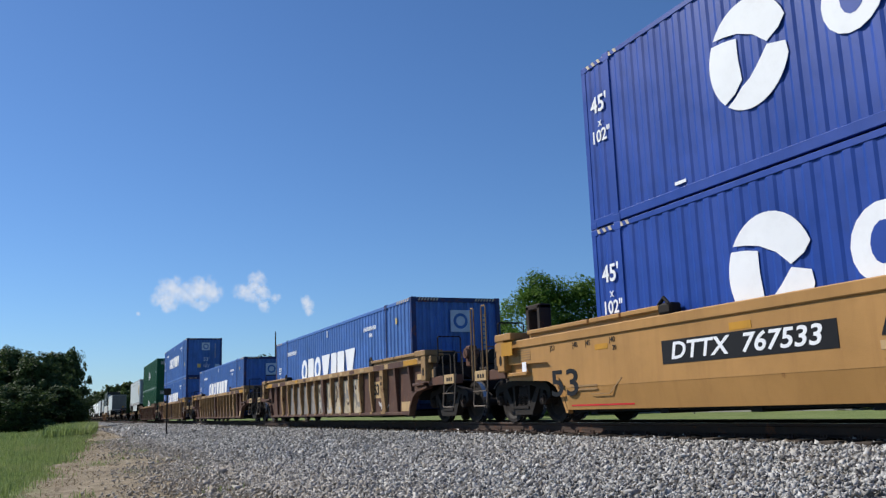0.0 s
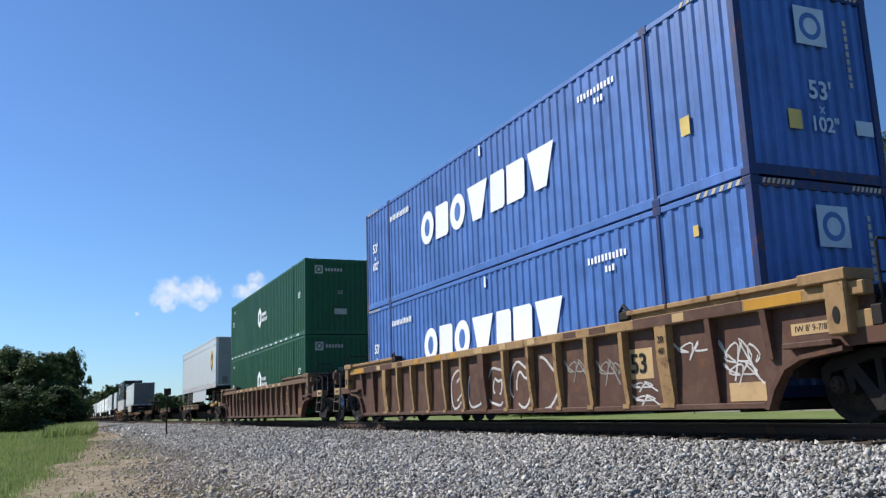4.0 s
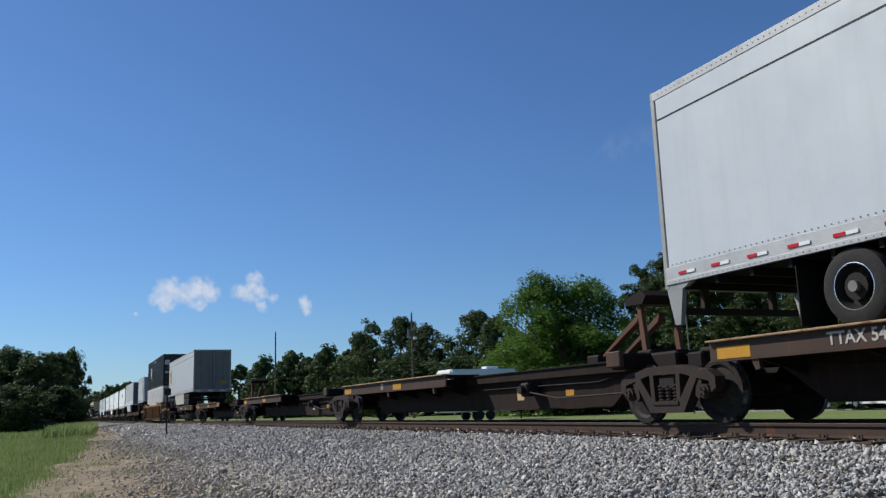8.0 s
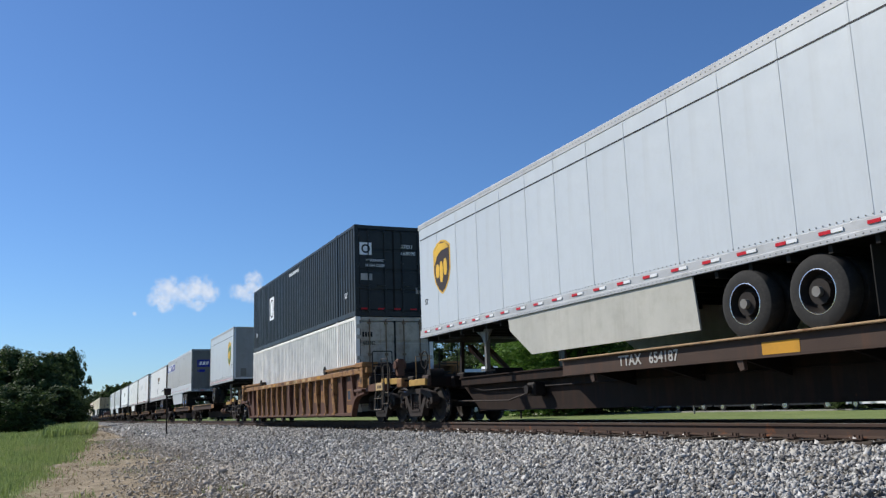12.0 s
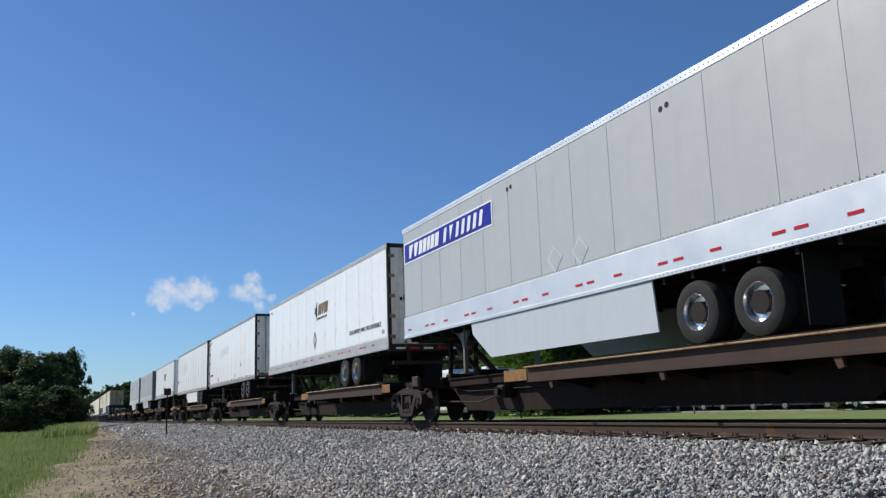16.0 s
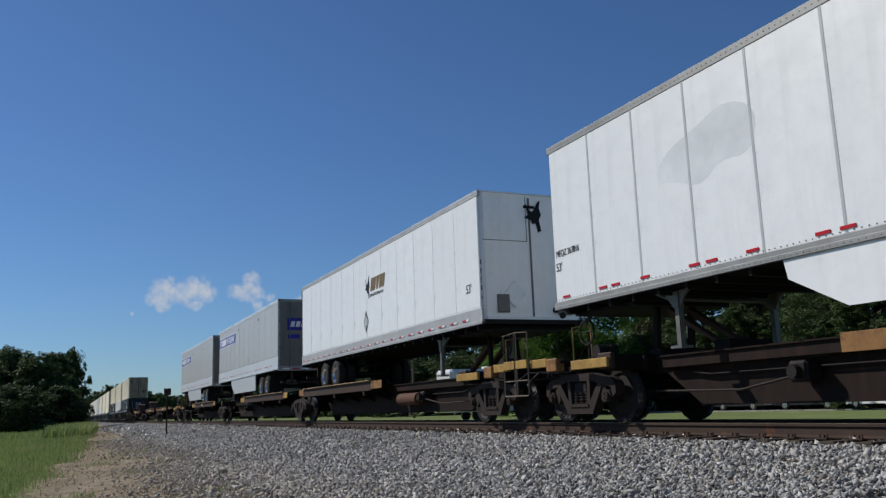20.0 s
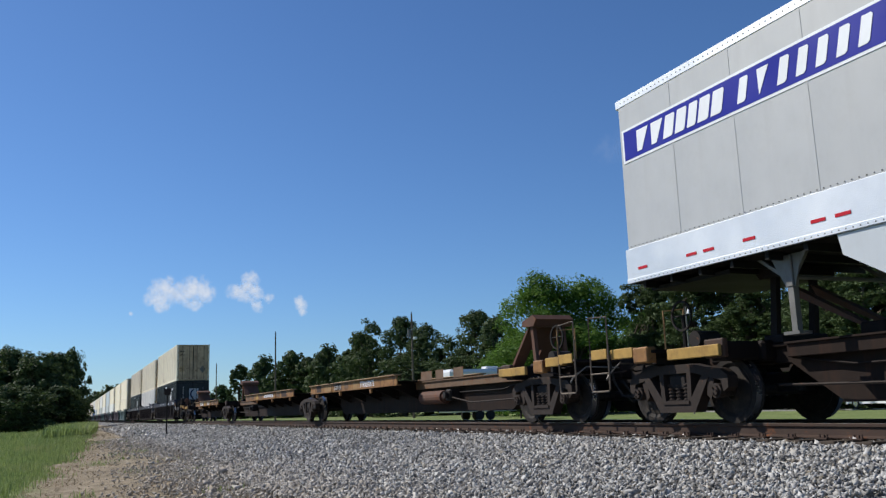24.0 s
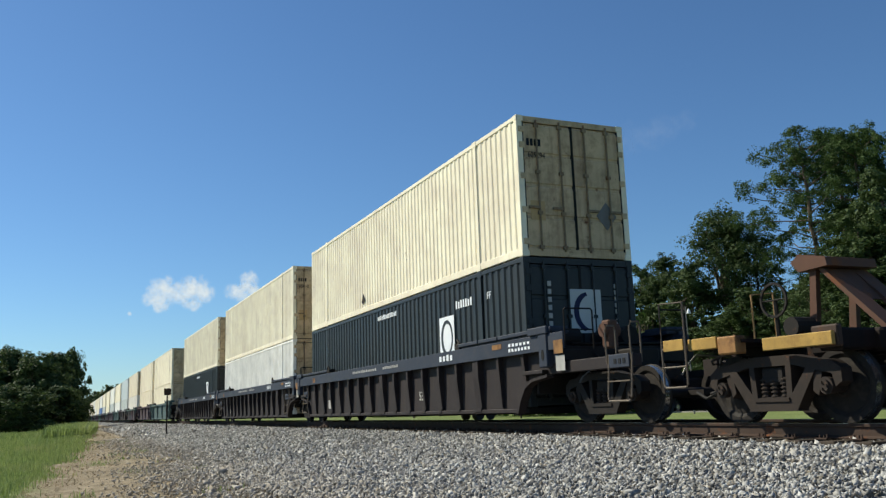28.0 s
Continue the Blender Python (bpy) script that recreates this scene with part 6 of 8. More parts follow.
for c, num in ((c7[1], "605294"), (c6[0], "603382"), (c7[3], "603118")):
    h = CL / 2
    patch_end("owner_mark", [rect(-1.08 + i * 0.09, -1.02 + i * 0.09, 2.30, 2.45) for i in range(4)], BLACK_INK, c, h - 0.015, 0.006)
    words("box_number", num, 0.17, BLACK_INK, c, on_end(h - 0.008, -0.86, 2.10), squeeze=0.8)
    patch_end("diamond_placard", [[(0.75, 0.62), (1.0, 0.92), (0.75, 1.22), (0.5, 0.92)]], DOOR_GREY, c, h - 0.015, 0.005)
    patch_end("yellow_sticker", [rect(-1.05, -0.72, 0.75, 1.15)], TAN_INK, c, h - 0.015, 0.005)
patch("dent_mark", [[(-2.15, 0.35), (-2.0, 0.6), (-1.85, 0.4), (-2.0, 0.25)]], STEEL_BROWN, c7[1], -HALF, 0.003)

# grey trailers with the blue sign
for t, uf, ur in ((t4, -19.8, -35.5), (t9, -108.29, -123.67), (t10, -126.1, -141.6)):
    L = uf - ur
    a = -L / 2 + 0.18
    patch("blue_sign", [rect(a, a + 5.2, 4.12, 4.68)], WHITE_INK, t, -HALF - 0.004)
    patch("blue_sign", [rect(a + 0.05, a + 5.15, 4.16, 4.64)], NAVY_SIGN, t, -HALF - 0.009, 0.003)
    block_word(t, a + 0.30, a + 2.35, 4.23, 4.57, WHITE_INK, "vvbbibb", NAVY_SIGN, y=-HALF - 0.012, slant=0.28, weight=0.8)
    block_word(t, a + 2.6, a + 4.85, 4.23, 4.57, WHITE_INK, "bvbbbbb", NAVY_SIGN, y=-HALF - 0.012, slant=0.28, weight=0.5)
    for x in (a + 7.6, a + 8.45):
        patch("diamond_placard", [[(x - 0.27, 2.98), (x, 2.71), (x + 0.27, 2.98), (x, 3.25)]], PALE_SKIN, t, -HALF - 0.002, 0.005)
        patch("diamond_placard", [[(x - 0.20, 2.98), (x, 2.78), (x + 0.20, 2.98), (x, 3.18)]], GREY_SKIN, t, -HALF - 0.007, 0.003)
    patch("roof_rivet", [oval(a + 5.9, 4.72, 0.05, 0.05, 8), oval(a + 6.05, 4.74, 0.05, 0.05, 8), oval(a + 10.9, 4.72, 0.05, 0.05, 8), oval(a + 11.05, 4.74, 0.05, 0.05, 8)], BLACK_INK, t, -HALF - 0.001, 0.004)
    x = L / 2 - 0.012
    patch_end("door_sign", [rect(-0.90, -0.03, 3.84, 4.36), rect(0.03, 0.95, 3.84, 4.36)], NAVY_SIGN, t, x, 0.006)
    patch_end("door_block", [[(y, 3.98), (y + 0.17, 3.98), (y + 0.23, 4.22), (y + 0.06, 4.22)] for y in (-0.78, -0.55, -0.32, 0.08, 0.31, 0.54)], WHITE_INK, t, x + 0.006, 0.004)
    patch_end("door_sticker", [rect(-0.88, -0.36, 3.48, 3.66)], NAVY_SIGN, t, x, 0.006)
    patch_end("diamond_placard", [[(0.20, 3.0), (0.42, 2.78), (0.64, 3.0), (0.42, 3.22)], [(0.68, 3.0), (0.90, 2.78), (1.12, 3.0), (0.90, 3.22)]], GREY_SKIN, t, x, 0.006)
    if t is t10:
        words("trailer_number", "16092", 0.2, NAVY_SIGN, t, on_end(x + 0.004, -0.66, 3.0))


# white trailers with the bird
def bird(x, z, s):
    return [(x - 0.30 * s, z + 0.42 * s), (x - 0.18 * s, z + 0.22 * s), (x - 0.08 * s, z + 0.16 * s), (x + 0.02 * s, z + 0.30 * s), (x + 0.12 * s, z + 0.48 * s), (x + 0.20 * s, z + 0.52 * s), (x + 0.16 * s, z + 0.30 * s),
            (x + 0.22 * s, z + 0.10 * s), (x + 0.14 * s, z - 0.06 * s), (x + 0.20 * s, z - 0.38 * s), (x + 0.10 * s, z - 0.44 * s), (x + 0.02 * s, z - 0.16 * s), (x - 0.08 * s, z - 0.20 * s), (x - 0.12 * s, z - 0.08 * s), (x - 0.36 * s, z - 0.02 * s), (x - 0.22 * s, z + 0.08 * s)]


LOGO_TAN = surf("tan_logo_ink", (0.20, 0.14, 0.07), 0.5, dirt=0.05, bump=0.0)
for t, uf, ur, cu, cz in ((t5, -36.85, -52.2, -44.35, 3.87), (t8, -89.65, -105.2, -97.3, 3.93)):
    cx = cu - (uf + ur) / 2
    L = uf - ur
    patch("bird_emblem", [bird(cx, cz, 0.72)], BLACK_INK, t, -HALF - 0.001)
    block_word(t, cx + 0.22, cx + 1.45, cz - 0.12, cz + 0.26, LOGO_TAN, "bbvbb", WHITE_SKIN, slant=0.3, y=-HALF - 0.001)
    patch("name_bar", bars(cx + 0.20, cx + 1.4, cz - 0.24, 0.08, 12, rng), BLACK_INK, t, -HALF - 0.001)
    patch("diamond_placard", [[(cx - 0.42, cz - 0.98), (cx - 0.2, cz - 1.32), (cx + 0.02, cz - 0.98), (cx - 0.2, cz - 0.64)]], BLACK_INK, t, -HALF - 0.001)
    patch("diamond_placard", [[(cx - 0.36, cz - 0.98), (cx - 0.24, cz - 1.18), (cx - 0.24, cz - 0.78)], [(cx - 0.05, cz - 0.98), (cx - 0.16, cz - 1.18), (cx - 0.16, cz - 0.78)]], WHITE_TAPE, t, -HALF - 0.006, 0.003)
words("slogan", "OUR DRIVERS MAKE THE DIFFERENCE", 0.19, BLACK_INK, t5, on_side(-38.92 + 44.52, 2.75, -HALF - 0.006), squeeze=0.93)
patch("maker_mark", [oval(7.25, 2.52, 0.12, 0.07, 12)], GREY_INK, t5, -HALF - 0.001)
words("trailer_number", "R4960", 0.115, BLACK_INK, t5, on_side(-7.1, 4.66, -HALF - 0.006))
patch_end("bird_emblem", [[(0.0 + (px + 0.42) * 1, pz) for px, pz in bird(-0.85, 4.12, 0.72)]], BLACK_INK, t5, 7.725 - 0.012)
patch_end("name_bar", [rect(-0.95 + i * 0.11, -0.87 + i * 0.11, 3.36, 3.46) for i in range(10)] + [rect(-0.7 + i * 0.1, -0.63 + i * 0.1, 3.52, 3.62) for i in range(6)], BLACK_INK, t5, 7.725 - 0.012)
patch_end("diamond_placard", [[(-0.72, 2.9), (-0.44, 2.62), (-0.16, 2.9), (-0.44, 3.18)]], ALU, t5, 7.725 - 0.012, 0.008)
XN = (-89.65 + 105.2) / 2 - 0.08
patch_end("bird_emblem", [bird(0.14, 4.52, 0.78)], BLACK_INK, t8, XN)
patch_end("diamond_placard", [[(-0.74, 2.76), (-0.46, 2.46), (-0.18, 2.76), (-0.46, 3.06)]], ALU, t8, XN, 0.012)
patch_end("service_outlet", [oval(y, z, 0.07, 0.07, 12) for y, z in ((0.55, 2.42), (0.72, 2.30), (0.88, 2.42), (1.02, 2.62))], BLACK_INK, t8, XN, 0.05)
patch_end("nose_seam", [rect(-0.1, -0.085, 3.95, 5.0), rect(-1.2, -0.085, 3.95, 3.965)], DOOR_GREY, t8, XN, 0.006)
words("size_mark", "53'", 0.28, BLACK_INK, t8, on_side(7.1, 2.92, -HALF - 0.006), squeeze=0.85)
for i, ch in enumerate("R4246"):
    words("trailer_number", ch, 0.17, BLACK_INK, t8, pose((-89.65 + 105.2) / 2 - 0.135, -HALF + 0.03, 3.45 - i * 0.19, 90, 0, 45))
words("trailer_number", "USAZ 884194", 0.20, BLACK_INK, t6, on_side(-6.25, 2.74, -HALF - 0.006), squeeze=0.8)
words("trailer_number", "USAZ", 0.20, BLACK_INK, t6, on_end(7.0 + 0.0, 0.75, 3.05), squeeze=0.8)
words("trailer_number", "884194", 0.20, BLACK_INK, t6, on_end(7.0 + 0.0, 0.8, 2.84), squeeze=0.8)
r6 = random.Random(5)
for y in [-1.15 + i * 0.12 for i in range(20)]:
    patch_end("rust_stain", [[(y, 2.18), (y + 0.12, 2.18), (y + 0.12 * r6.uniform(0.5, 1.0), 2.20 + r6.uniform(0.02, 0.10)), (y + 0.03, 2.2 + r6.uniform(0.02, 0.14))]], RUST_STAIN, t6, 6.99 - 0.014, 0.003)
FADED = surf("faded_grey_patch", (0.74, 0.76, 0.77), 0.5, dirt=0.35, var=0.15, bump=0.0, dirt_col=(0.72, 0.72, 0.70))
FADED_TAN = surf("faded_tan_patch", (0.84, 0.81, 0.73), 0.5, dirt=0.35, var=0.15, bump=0.0, dirt_col=(0.75, 0.74, 0.70))
patch("faded_patch", [rounded([(-3.4, 3.55), (-2.6, 3.5), (-1.6, 3.75), (-0.4, 3.7), (-0.4, 4.25), (-1.2, 4.15), (-2.6, 4.0), (-3.3, 3.95)])], FADED, t6, -HALF, 0.0012)
patch("faded_patch", [rect(3.3, 4.6, 3.35, 4.35)], FADED_TAN, t6, -HALF, 0.0012)
patch("repair_plate", [rect(3.2, 3.42, 2.78, 2.98), rect(1.6, 1.75, 2.3, 2.5), rect(-3.9, -3.65, 2.3, 2.55)], GREY_INK, t6, -HALF - 0.001)
patch("scrape_mark", [[(-6.7, 4.72), (-6.1, 4.84), (-6.15, 4.78), (-6.6, 4.66)]], BLACK_INK, t6, -HALF, 0.0012)
patch("faded_patch", [rounded([(-4.6, 3.6), (-4.2, 3.55), (-3.6, 3.3), (-3.2, 3.6), (-2.6, 3.5), (-2.4, 4.1), (-3.0, 4.4), (-3.6, 4.2), (-4.4, 4.0)])], FADED, t7, -HALF, 0.0012)
words("trailer_number", "MEQZ 267816", 0.17, BLACK_INK, t7, on_side(-7.2, 3.03, -HALF - 0.006), squeeze=0.75)
words("size_mark", "53'", 0.22, BLACK_INK, t7, on_side(-7.5, 2.78, -HALF - 0.006), squeeze=0.8)

# spine car lettering and yellow plates on the deck sills
YD = -1.31
for c, uf, ur, items in ((s4[0], -147.1, -165.0, (("TTRX370173", -157.1, 0.24, WHITE_INK), ("2-28/1-57", -160.1, 0.2, GREY_INK))),
                         (s4[1], -165.0, -183.6, (("ALL PURPOSE SPINE CAR", -171.0, 0.17, WHITE_INK),)),
                         (s4[2], -183.6, -201.4, (("TTRX370173", -192.09, 0.27, WHITE_INK), ("2-28/1-57", -189.26, 0.24, WHITE_INK))),
                         (s1[4], 40.1, 22.6, (("TTAX   654187", 32.6, 0.23, GREY_INK),)),
                         (s1[0], 105.4, 89.9, (("TTAX 5417", 93.55, 0.21, GREY_INK),)),
                         (s1[1], 89.9, 73.15, (("53", 77.9, 0.22, GREY_INK),)),
                         (s2[4], -69.8, -86.2, (("TTAX 93300", -79.0, 0.19, GREY_INK),)),
                         (s3[2], -125.2, -143.0, (("TTRX 360211", -135.3, 0.17, GREY_INK), ("2-28/157", -132.0, 0.19, WHITE_INK)))):
    for body, u, size, ink in items:
        words("car_number", body, size, ink, c, on_side(u - (uf + ur) / 2, 1.11 if c in s4 else 1.06 if c in s3 else 0.98 if c in s1 else 0.92, YD - 0.005), squeeze=1.0, bold=0.004)
for c, uf, ur in zip(s1, (106.75, 90.9, 73.8, 56.9, 40.4), (90.9, 73.8, 56.9, 40.4, 22.7)):
    a = (uf - ur) / 2 - 1.3
    for f in (0.15, 4.5) if c is not s1[4] else (3.3,):
        x = (a - f - 0.62) if c is s1[4] else (-a + f)
        patch("yellow_plate", [rect(x, x + 0.62, 0.87, 1.03)], YELLOW, c, YD, 0.004)
for c in s1[1:4]:
    patch("beam_stencil", [rect(2.6, 2.9, 0.45, 0.7)], TAN_INK, c, -0.40, 0.004)
    patch("beam_stencil", [rect(4.6, 4.9, 0.5, 0.62)], YELLOW, c, -0.404, 0.003)

r9 = random.Random(11)
for c, spans in ((s4[0], ((-6.6, -1.5), (3.2, 6.4))), (s4[1], ((-1.6, 2.0), (4.9, 7.6))), (s4[2], ((-2.3, -0.8), (1.5, 2.5), (4.4, 6.7)))):
    for x0, x1 in spans:
        x = x0
        while x < x1 - 0.35:
            w = r9.uniform(0.35, 0.9)
            patch("worn_patch", [rect(x, min(x + w, x1), 1.01 + r9.uniform(0.0, 0.02), 1.245)], r9.choice((SILL_RUSTY, SILL_RUSTY, YELLOW_WORN, SPINE_BROWN, TAN_WORN)), c, YD, 0.003)
            x += w + r9.uniform(0.2, 0.7)

# dusty grey well cars: deep chord plate, patches and stencils
for w in w7:
    part("chord_plate", Shape().box(-9.3, 9.62, -1.53, -1.502, 1.30, 1.60, 0.006), SLATE_CHORD, w)
    patch("orange_plate", [rect(9.30, 9.60, 1.22, 1.46), rect(-7.0, -6.7, 1.36, 1.52), rect(6.9, 7.3, 1.46, 1.56)], ORANGE_SILL, w, -1.532)
    patch("stencil_plate", [rect(9.30, 9.60, 0.92, 1.19)], GREY_INK, w, -1.50)
    patch("chord_stencil", bars(7.6, 8.5, 1.50, 0.06, 6, rng) + bars(7.6, 8.5, 1.40, 0.06, 7, rng), WHITE_INK, w, -1.532, 0.004)
    words("length_mark", "53", 0.30, GREY_INK, w, on_side(2.65, 0.64, -1.378), bold=0.004)
    patch("chord_stencil", bars(-2.4, -0.2, 1.47, 0.07, 14, rng) + bars(0.3, 1.5, 1.47, 0.07, 8, rng), GREY_INK, w, -1.532, 0.004)
    patch("car_mark", bars(4.2, 5.0, 1.46, 0.14, 4, rng), WHITE_INK, w, -1.532, 0.004)
    patch("stencil_panel", [rect(-5.6, -5.0, 0.45, 0.72)], GREY_INK, w, -1.37, 0.004)


# ---------------------------------------------------------------- ground, ballast, track
def ground_z(x, y):
    d = abs(y - YC)
    pts_near = ((1.7, -0.25), (3.2, -0.40), (5.2, -0.55), (7.5, -0.66), (12.0, -0.74), (60.0, -1.0), (4000.0, -1.2))
    pts_far = ((1.7, -0.25), (2.6, -0.40), (4.2, -0.58), (8.0, -0.62), (45.0, -0.56), (200.0, -0.6), (4000.0, -1.2))
    pts = pts_near if y < YC else pts_far
    if d <= pts[0][0]:
        return pts[0][1]
    for (a, za), (b, zb) in zip(pts, pts[1:]):
        if d <= b:
            return za + (zb - za) * (d - a) / (b - a)
    return pts[-1][1]


def lines(spec):
    out = []
    for a, b, n in spec:
        out += [a + (b - a) * i / n for i in range(n)]
    return out + [spec[-1][1]]


def ground_material():
    m, nt, b = node_mat("grass_and_dirt")
    geo = add(nt, "ShaderNodeNewGeometry")
    sep = add(nt, "ShaderNodeSeparateXYZ")
    nt.links.new(geo.outputs["Position"], sep.inputs[0])
    n1 = add(nt, "ShaderNodeTexNoise", Scale=0.35, Detail=7.0, Roughness=0.65)
    n2 = add(nt, "ShaderNodeTexNoise", Scale=9.0, Detail=8.0, Roughness=0.7)
    n3 = add(nt, "ShaderNodeTexNoise", Scale=55.0, Detail=4.0, Roughness=0.7)
    for n in (n1, n2, n3):
        nt.links.new(geo.outputs["Position"], n.inputs["Vector"])
    grass = blend(nt, ramp(nt, n1.outputs[0], 0.35, 0.65), (0.16, 0.20, 0.065), (0.24, 0.27, 0.10))
    grass = blend(nt, ramp(nt, n2.outputs[0], 0.4, 0.75), grass, (0.05, 0.095, 0.022))
    dirt = blend(nt, ramp(nt, n2.outputs[0], 0.3, 0.7), (0.22, 0.175, 0.11), (0.42, 0.335, 0.225))
    dirt = blend(nt, ramp(nt, n3.outputs[0], 0.46, 0.60), dirt, (0.15, 0.12, 0.08))
    dirt = blend(nt, ramp(nt, n1.outputs[0], 0.56, 0.75), dirt, (0.13, 0.115, 0.06))
    n4 = add(nt, "ShaderNodeTexNoise", Scale=2.2, Detail=9.0, Roughness=0.75)
    nt.links.new(geo.outputs["Position"], n4.inputs["Vector"])
    dirt = blend(nt, ramp(nt, n4.outputs[0], 0.50, 0.66), dirt, (0.15, 0.115, 0.072))
    dirt = blend(nt, ramp(nt, n4.outputs[0], 0.46, 0.30), dirt, (0.42, 0.345, 0.25))
    # the worn strip beside the ballast, with a ragged edge
    wob = add(nt, "ShaderNodeMath")
    wob.operation = "MULTIPLY_ADD"
    nt.links.new(n1.outputs[0], wob.inputs[0])
    wob.inputs[1].default_value = 2.4
    nt.links.new(sep.outputs["Y"], wob.inputs[2])
    near = ramp(nt, wob.outputs[0], 0.2, 0.9)
    far = add(nt, "ShaderNodeMath")
    far.operation = "LESS_THAN"
    nt.links.new(sep.outputs["Y"], far.inputs[0])
    far.inputs[1].default_value = 13.0
    mul = add(nt, "ShaderNodeMath")
    mul.operation = "MULTIPLY"
    nt.links.new(near, mul.inputs[0])
    nt.links.new(far.outputs[0], mul.inputs[1])
    nt.links.new(blend(nt, mul.outputs[0], grass, dirt), b.inputs["Base Color"])
    b.inputs["Roughness"].default_value = 0.95
    b.inputs["Specular IOR Level"].default_value = 0.15
    bp = add(nt, "ShaderNodeBump", Strength=0.6, Distance=0.04)
    nt.links.new(n2.outputs[0], bp.inputs["Height"])
    nt.links.new(bp.outputs[0], b.inputs["Normal"])
    return m


GROUND = ground_material()
xs = lines(((-4000, -600, 12), (-600, -120, 24), (-120, -40, 30), (-40, 5, 60), (5, 80, 10), (80, 4000, 12)))
ys = lines(((-4000, -100, 10), (-100, -10, 18), (-10, 6, 40), (6, 16, 24), (16, 60, 14), (60, 300, 10), (300, 4000, 10)))
g = Shape()
for x in xs:
    for y in ys:
        bump = 0.05 * noise.noise((x * 0.35, y * 0.35, 0.0)) if y < 5 and abs(x) < 200 else 0.0
        g.v.append((x, y, ground_z(x, y) - 0.05 + bump))
ny = len(ys)
g.f = [(i * ny + j, (i + 1) * ny + j, (i + 1) * ny + j + 1, i * ny + j + 1) for i in range(len(xs) - 1) for j in range(ny - 1)]
g.smooth = True
tagged(part("ground", g, GROUND, None), "flat ground of rough grass and a worn dirt strip", "ground", kind="structure")



def bed_material():
    m, nt, b = node_mat("crushed_grey_stone")
    geo = add(nt, "ShaderNodeNewGeometry")
    cells = add(nt, "ShaderNodeTexVoronoi", Scale=26.0, Randomness=1.0)
    nt.links.new(geo.outputs["Position"], cells.inputs["Vector"])
    sep = add(nt, "ShaderNodeSeparateColor")
    nt.links.new(cells.outputs["Color"], sep.inputs[0])
    col = blend(nt, ramp(nt, sep.outputs[0], 0.05, 1.0), (0.06, 0.058, 0.055), (0.50, 0.49, 0.47))
    # near-black cell borders paint in the shadow of gaps between stones
    col = blend(nt, ramp(nt, cells.outputs["Distance"], 0.45, 0.75), col, (0.03, 0.028, 0.025))
    nt.links.new(col, b.inputs["Base Color"])
    b.inputs["Roughness"].default_value = 0.92
    b.inputs["Specular IOR Level"].default_value = 0.15
    bp = add(nt, "ShaderNodeBump", Strength=1.0, Distance=0.03)
    bp.invert = True
    nt.links.new(cells.outputs["Distance"], bp.inputs["Height"])
    nt.links.new(bp.outputs[0], b.inputs["Normal"])
    return m


BALLAST = bed_material()


def stone_material():
    m, nt, b = node_mat("grey_ballast_stones")
    geo = add(nt, "ShaderNodeNewGeometry")
    r = geo.outputs["Random Per Island"]
    col = blend(nt, ramp(nt, r, 0.0, 0.75), (0.085, 0.081, 0.077), (0.52, 0.505, 0.478))
    col = blend(nt, ramp(nt, r, 0.86, 0.99), col, (0.22, 0.185, 0.14))
    n = add(nt, "ShaderNodeTexNoise", Scale=60.0, Detail=4.0)
    nt.links.new(geo.outputs["Position"], n.inputs["Vector"])
    col = blend(nt, ramp(nt, n.outputs[0], 0.55, 0.85), col, (0.13, 0.12, 0.105))
    sep = add(nt, "ShaderNodeSeparateXYZ")
    nt.links.new(geo.outputs["Position"], sep.inputs[0])
    dust = add(nt, "ShaderNodeMapRange", **{"From Min": 1.2, "From Max": 4.2, "To Min": 0.65, "To Max": 0.0})
    nt.links.new(sep.outputs["Y"], dust.inputs["Value"])
    col = blend(nt, dust.outputs[0], col, (0.42, 0.35, 0.265))
    nt.links.new(col, b.inputs["Base Color"])
    b.inputs["Roughness"].default_value = 0.9
    b.inputs["Specular IOR Level"].default_value = 0.2
    return m


STONE = stone_material()
g = Shape()
bx = lines(((-700, -100, 30), (-100, -30, 40), (-30, 0, 60), (0, 120, 12)))
by = [1.8, 2.6, 3.4, 4.2, 5.0, 5.8, 6.6, 7.2, 7.7, 8.3, 9.4, 10.6, 11.2, 12.0, 13.0]
for x in bx:
    for y in by:
        e = 0.04 if 2.0 < y < 12.6 else -0.12
        near = float(np.interp(x, (-120, -60, -30, -10), (5.2, 4.4, 2.9, 2.5))) + 0.9 * noise.noise((x * 0.12, 3.0, 1.0))
        yy = near + (y - 1.8) * (7.7 - near) / 5.9 if y < 7.7 else y
        g.v.append((x, yy, ground_z(x, yy) + e - 0.052 * (y < 8.8)))
nb = len(by)
g.f = [(i * nb + j, (i + 1) * nb + j, (i + 1) * nb + j + 1, i * nb + j + 1) for i in range(len(bx) - 1) for j in range(nb - 1)]
tagged(part("ballast_bed", g, BALLAST, None), "bed of crushed grey stone under the track", "ballast", kind="structure")


def rail_shape(y, x0, x1):
    p = [(-0.075, -0.178), (0.075, -0.178), (0.075, -0.165), (0.012, -0.145), (0.010, -0.05), (0.036, -0.038), (0.036, -0.008), (0.026, 0.0), (-0.026, 0.0), (-0.036, -0.008), (-0.036, -0.038), (-0.010, -0.05), (-0.012, -0.145), (-0.075, -0.165)]
    return Shape().prism([(y + a, z) for a, z in p], "x", x0, x1)


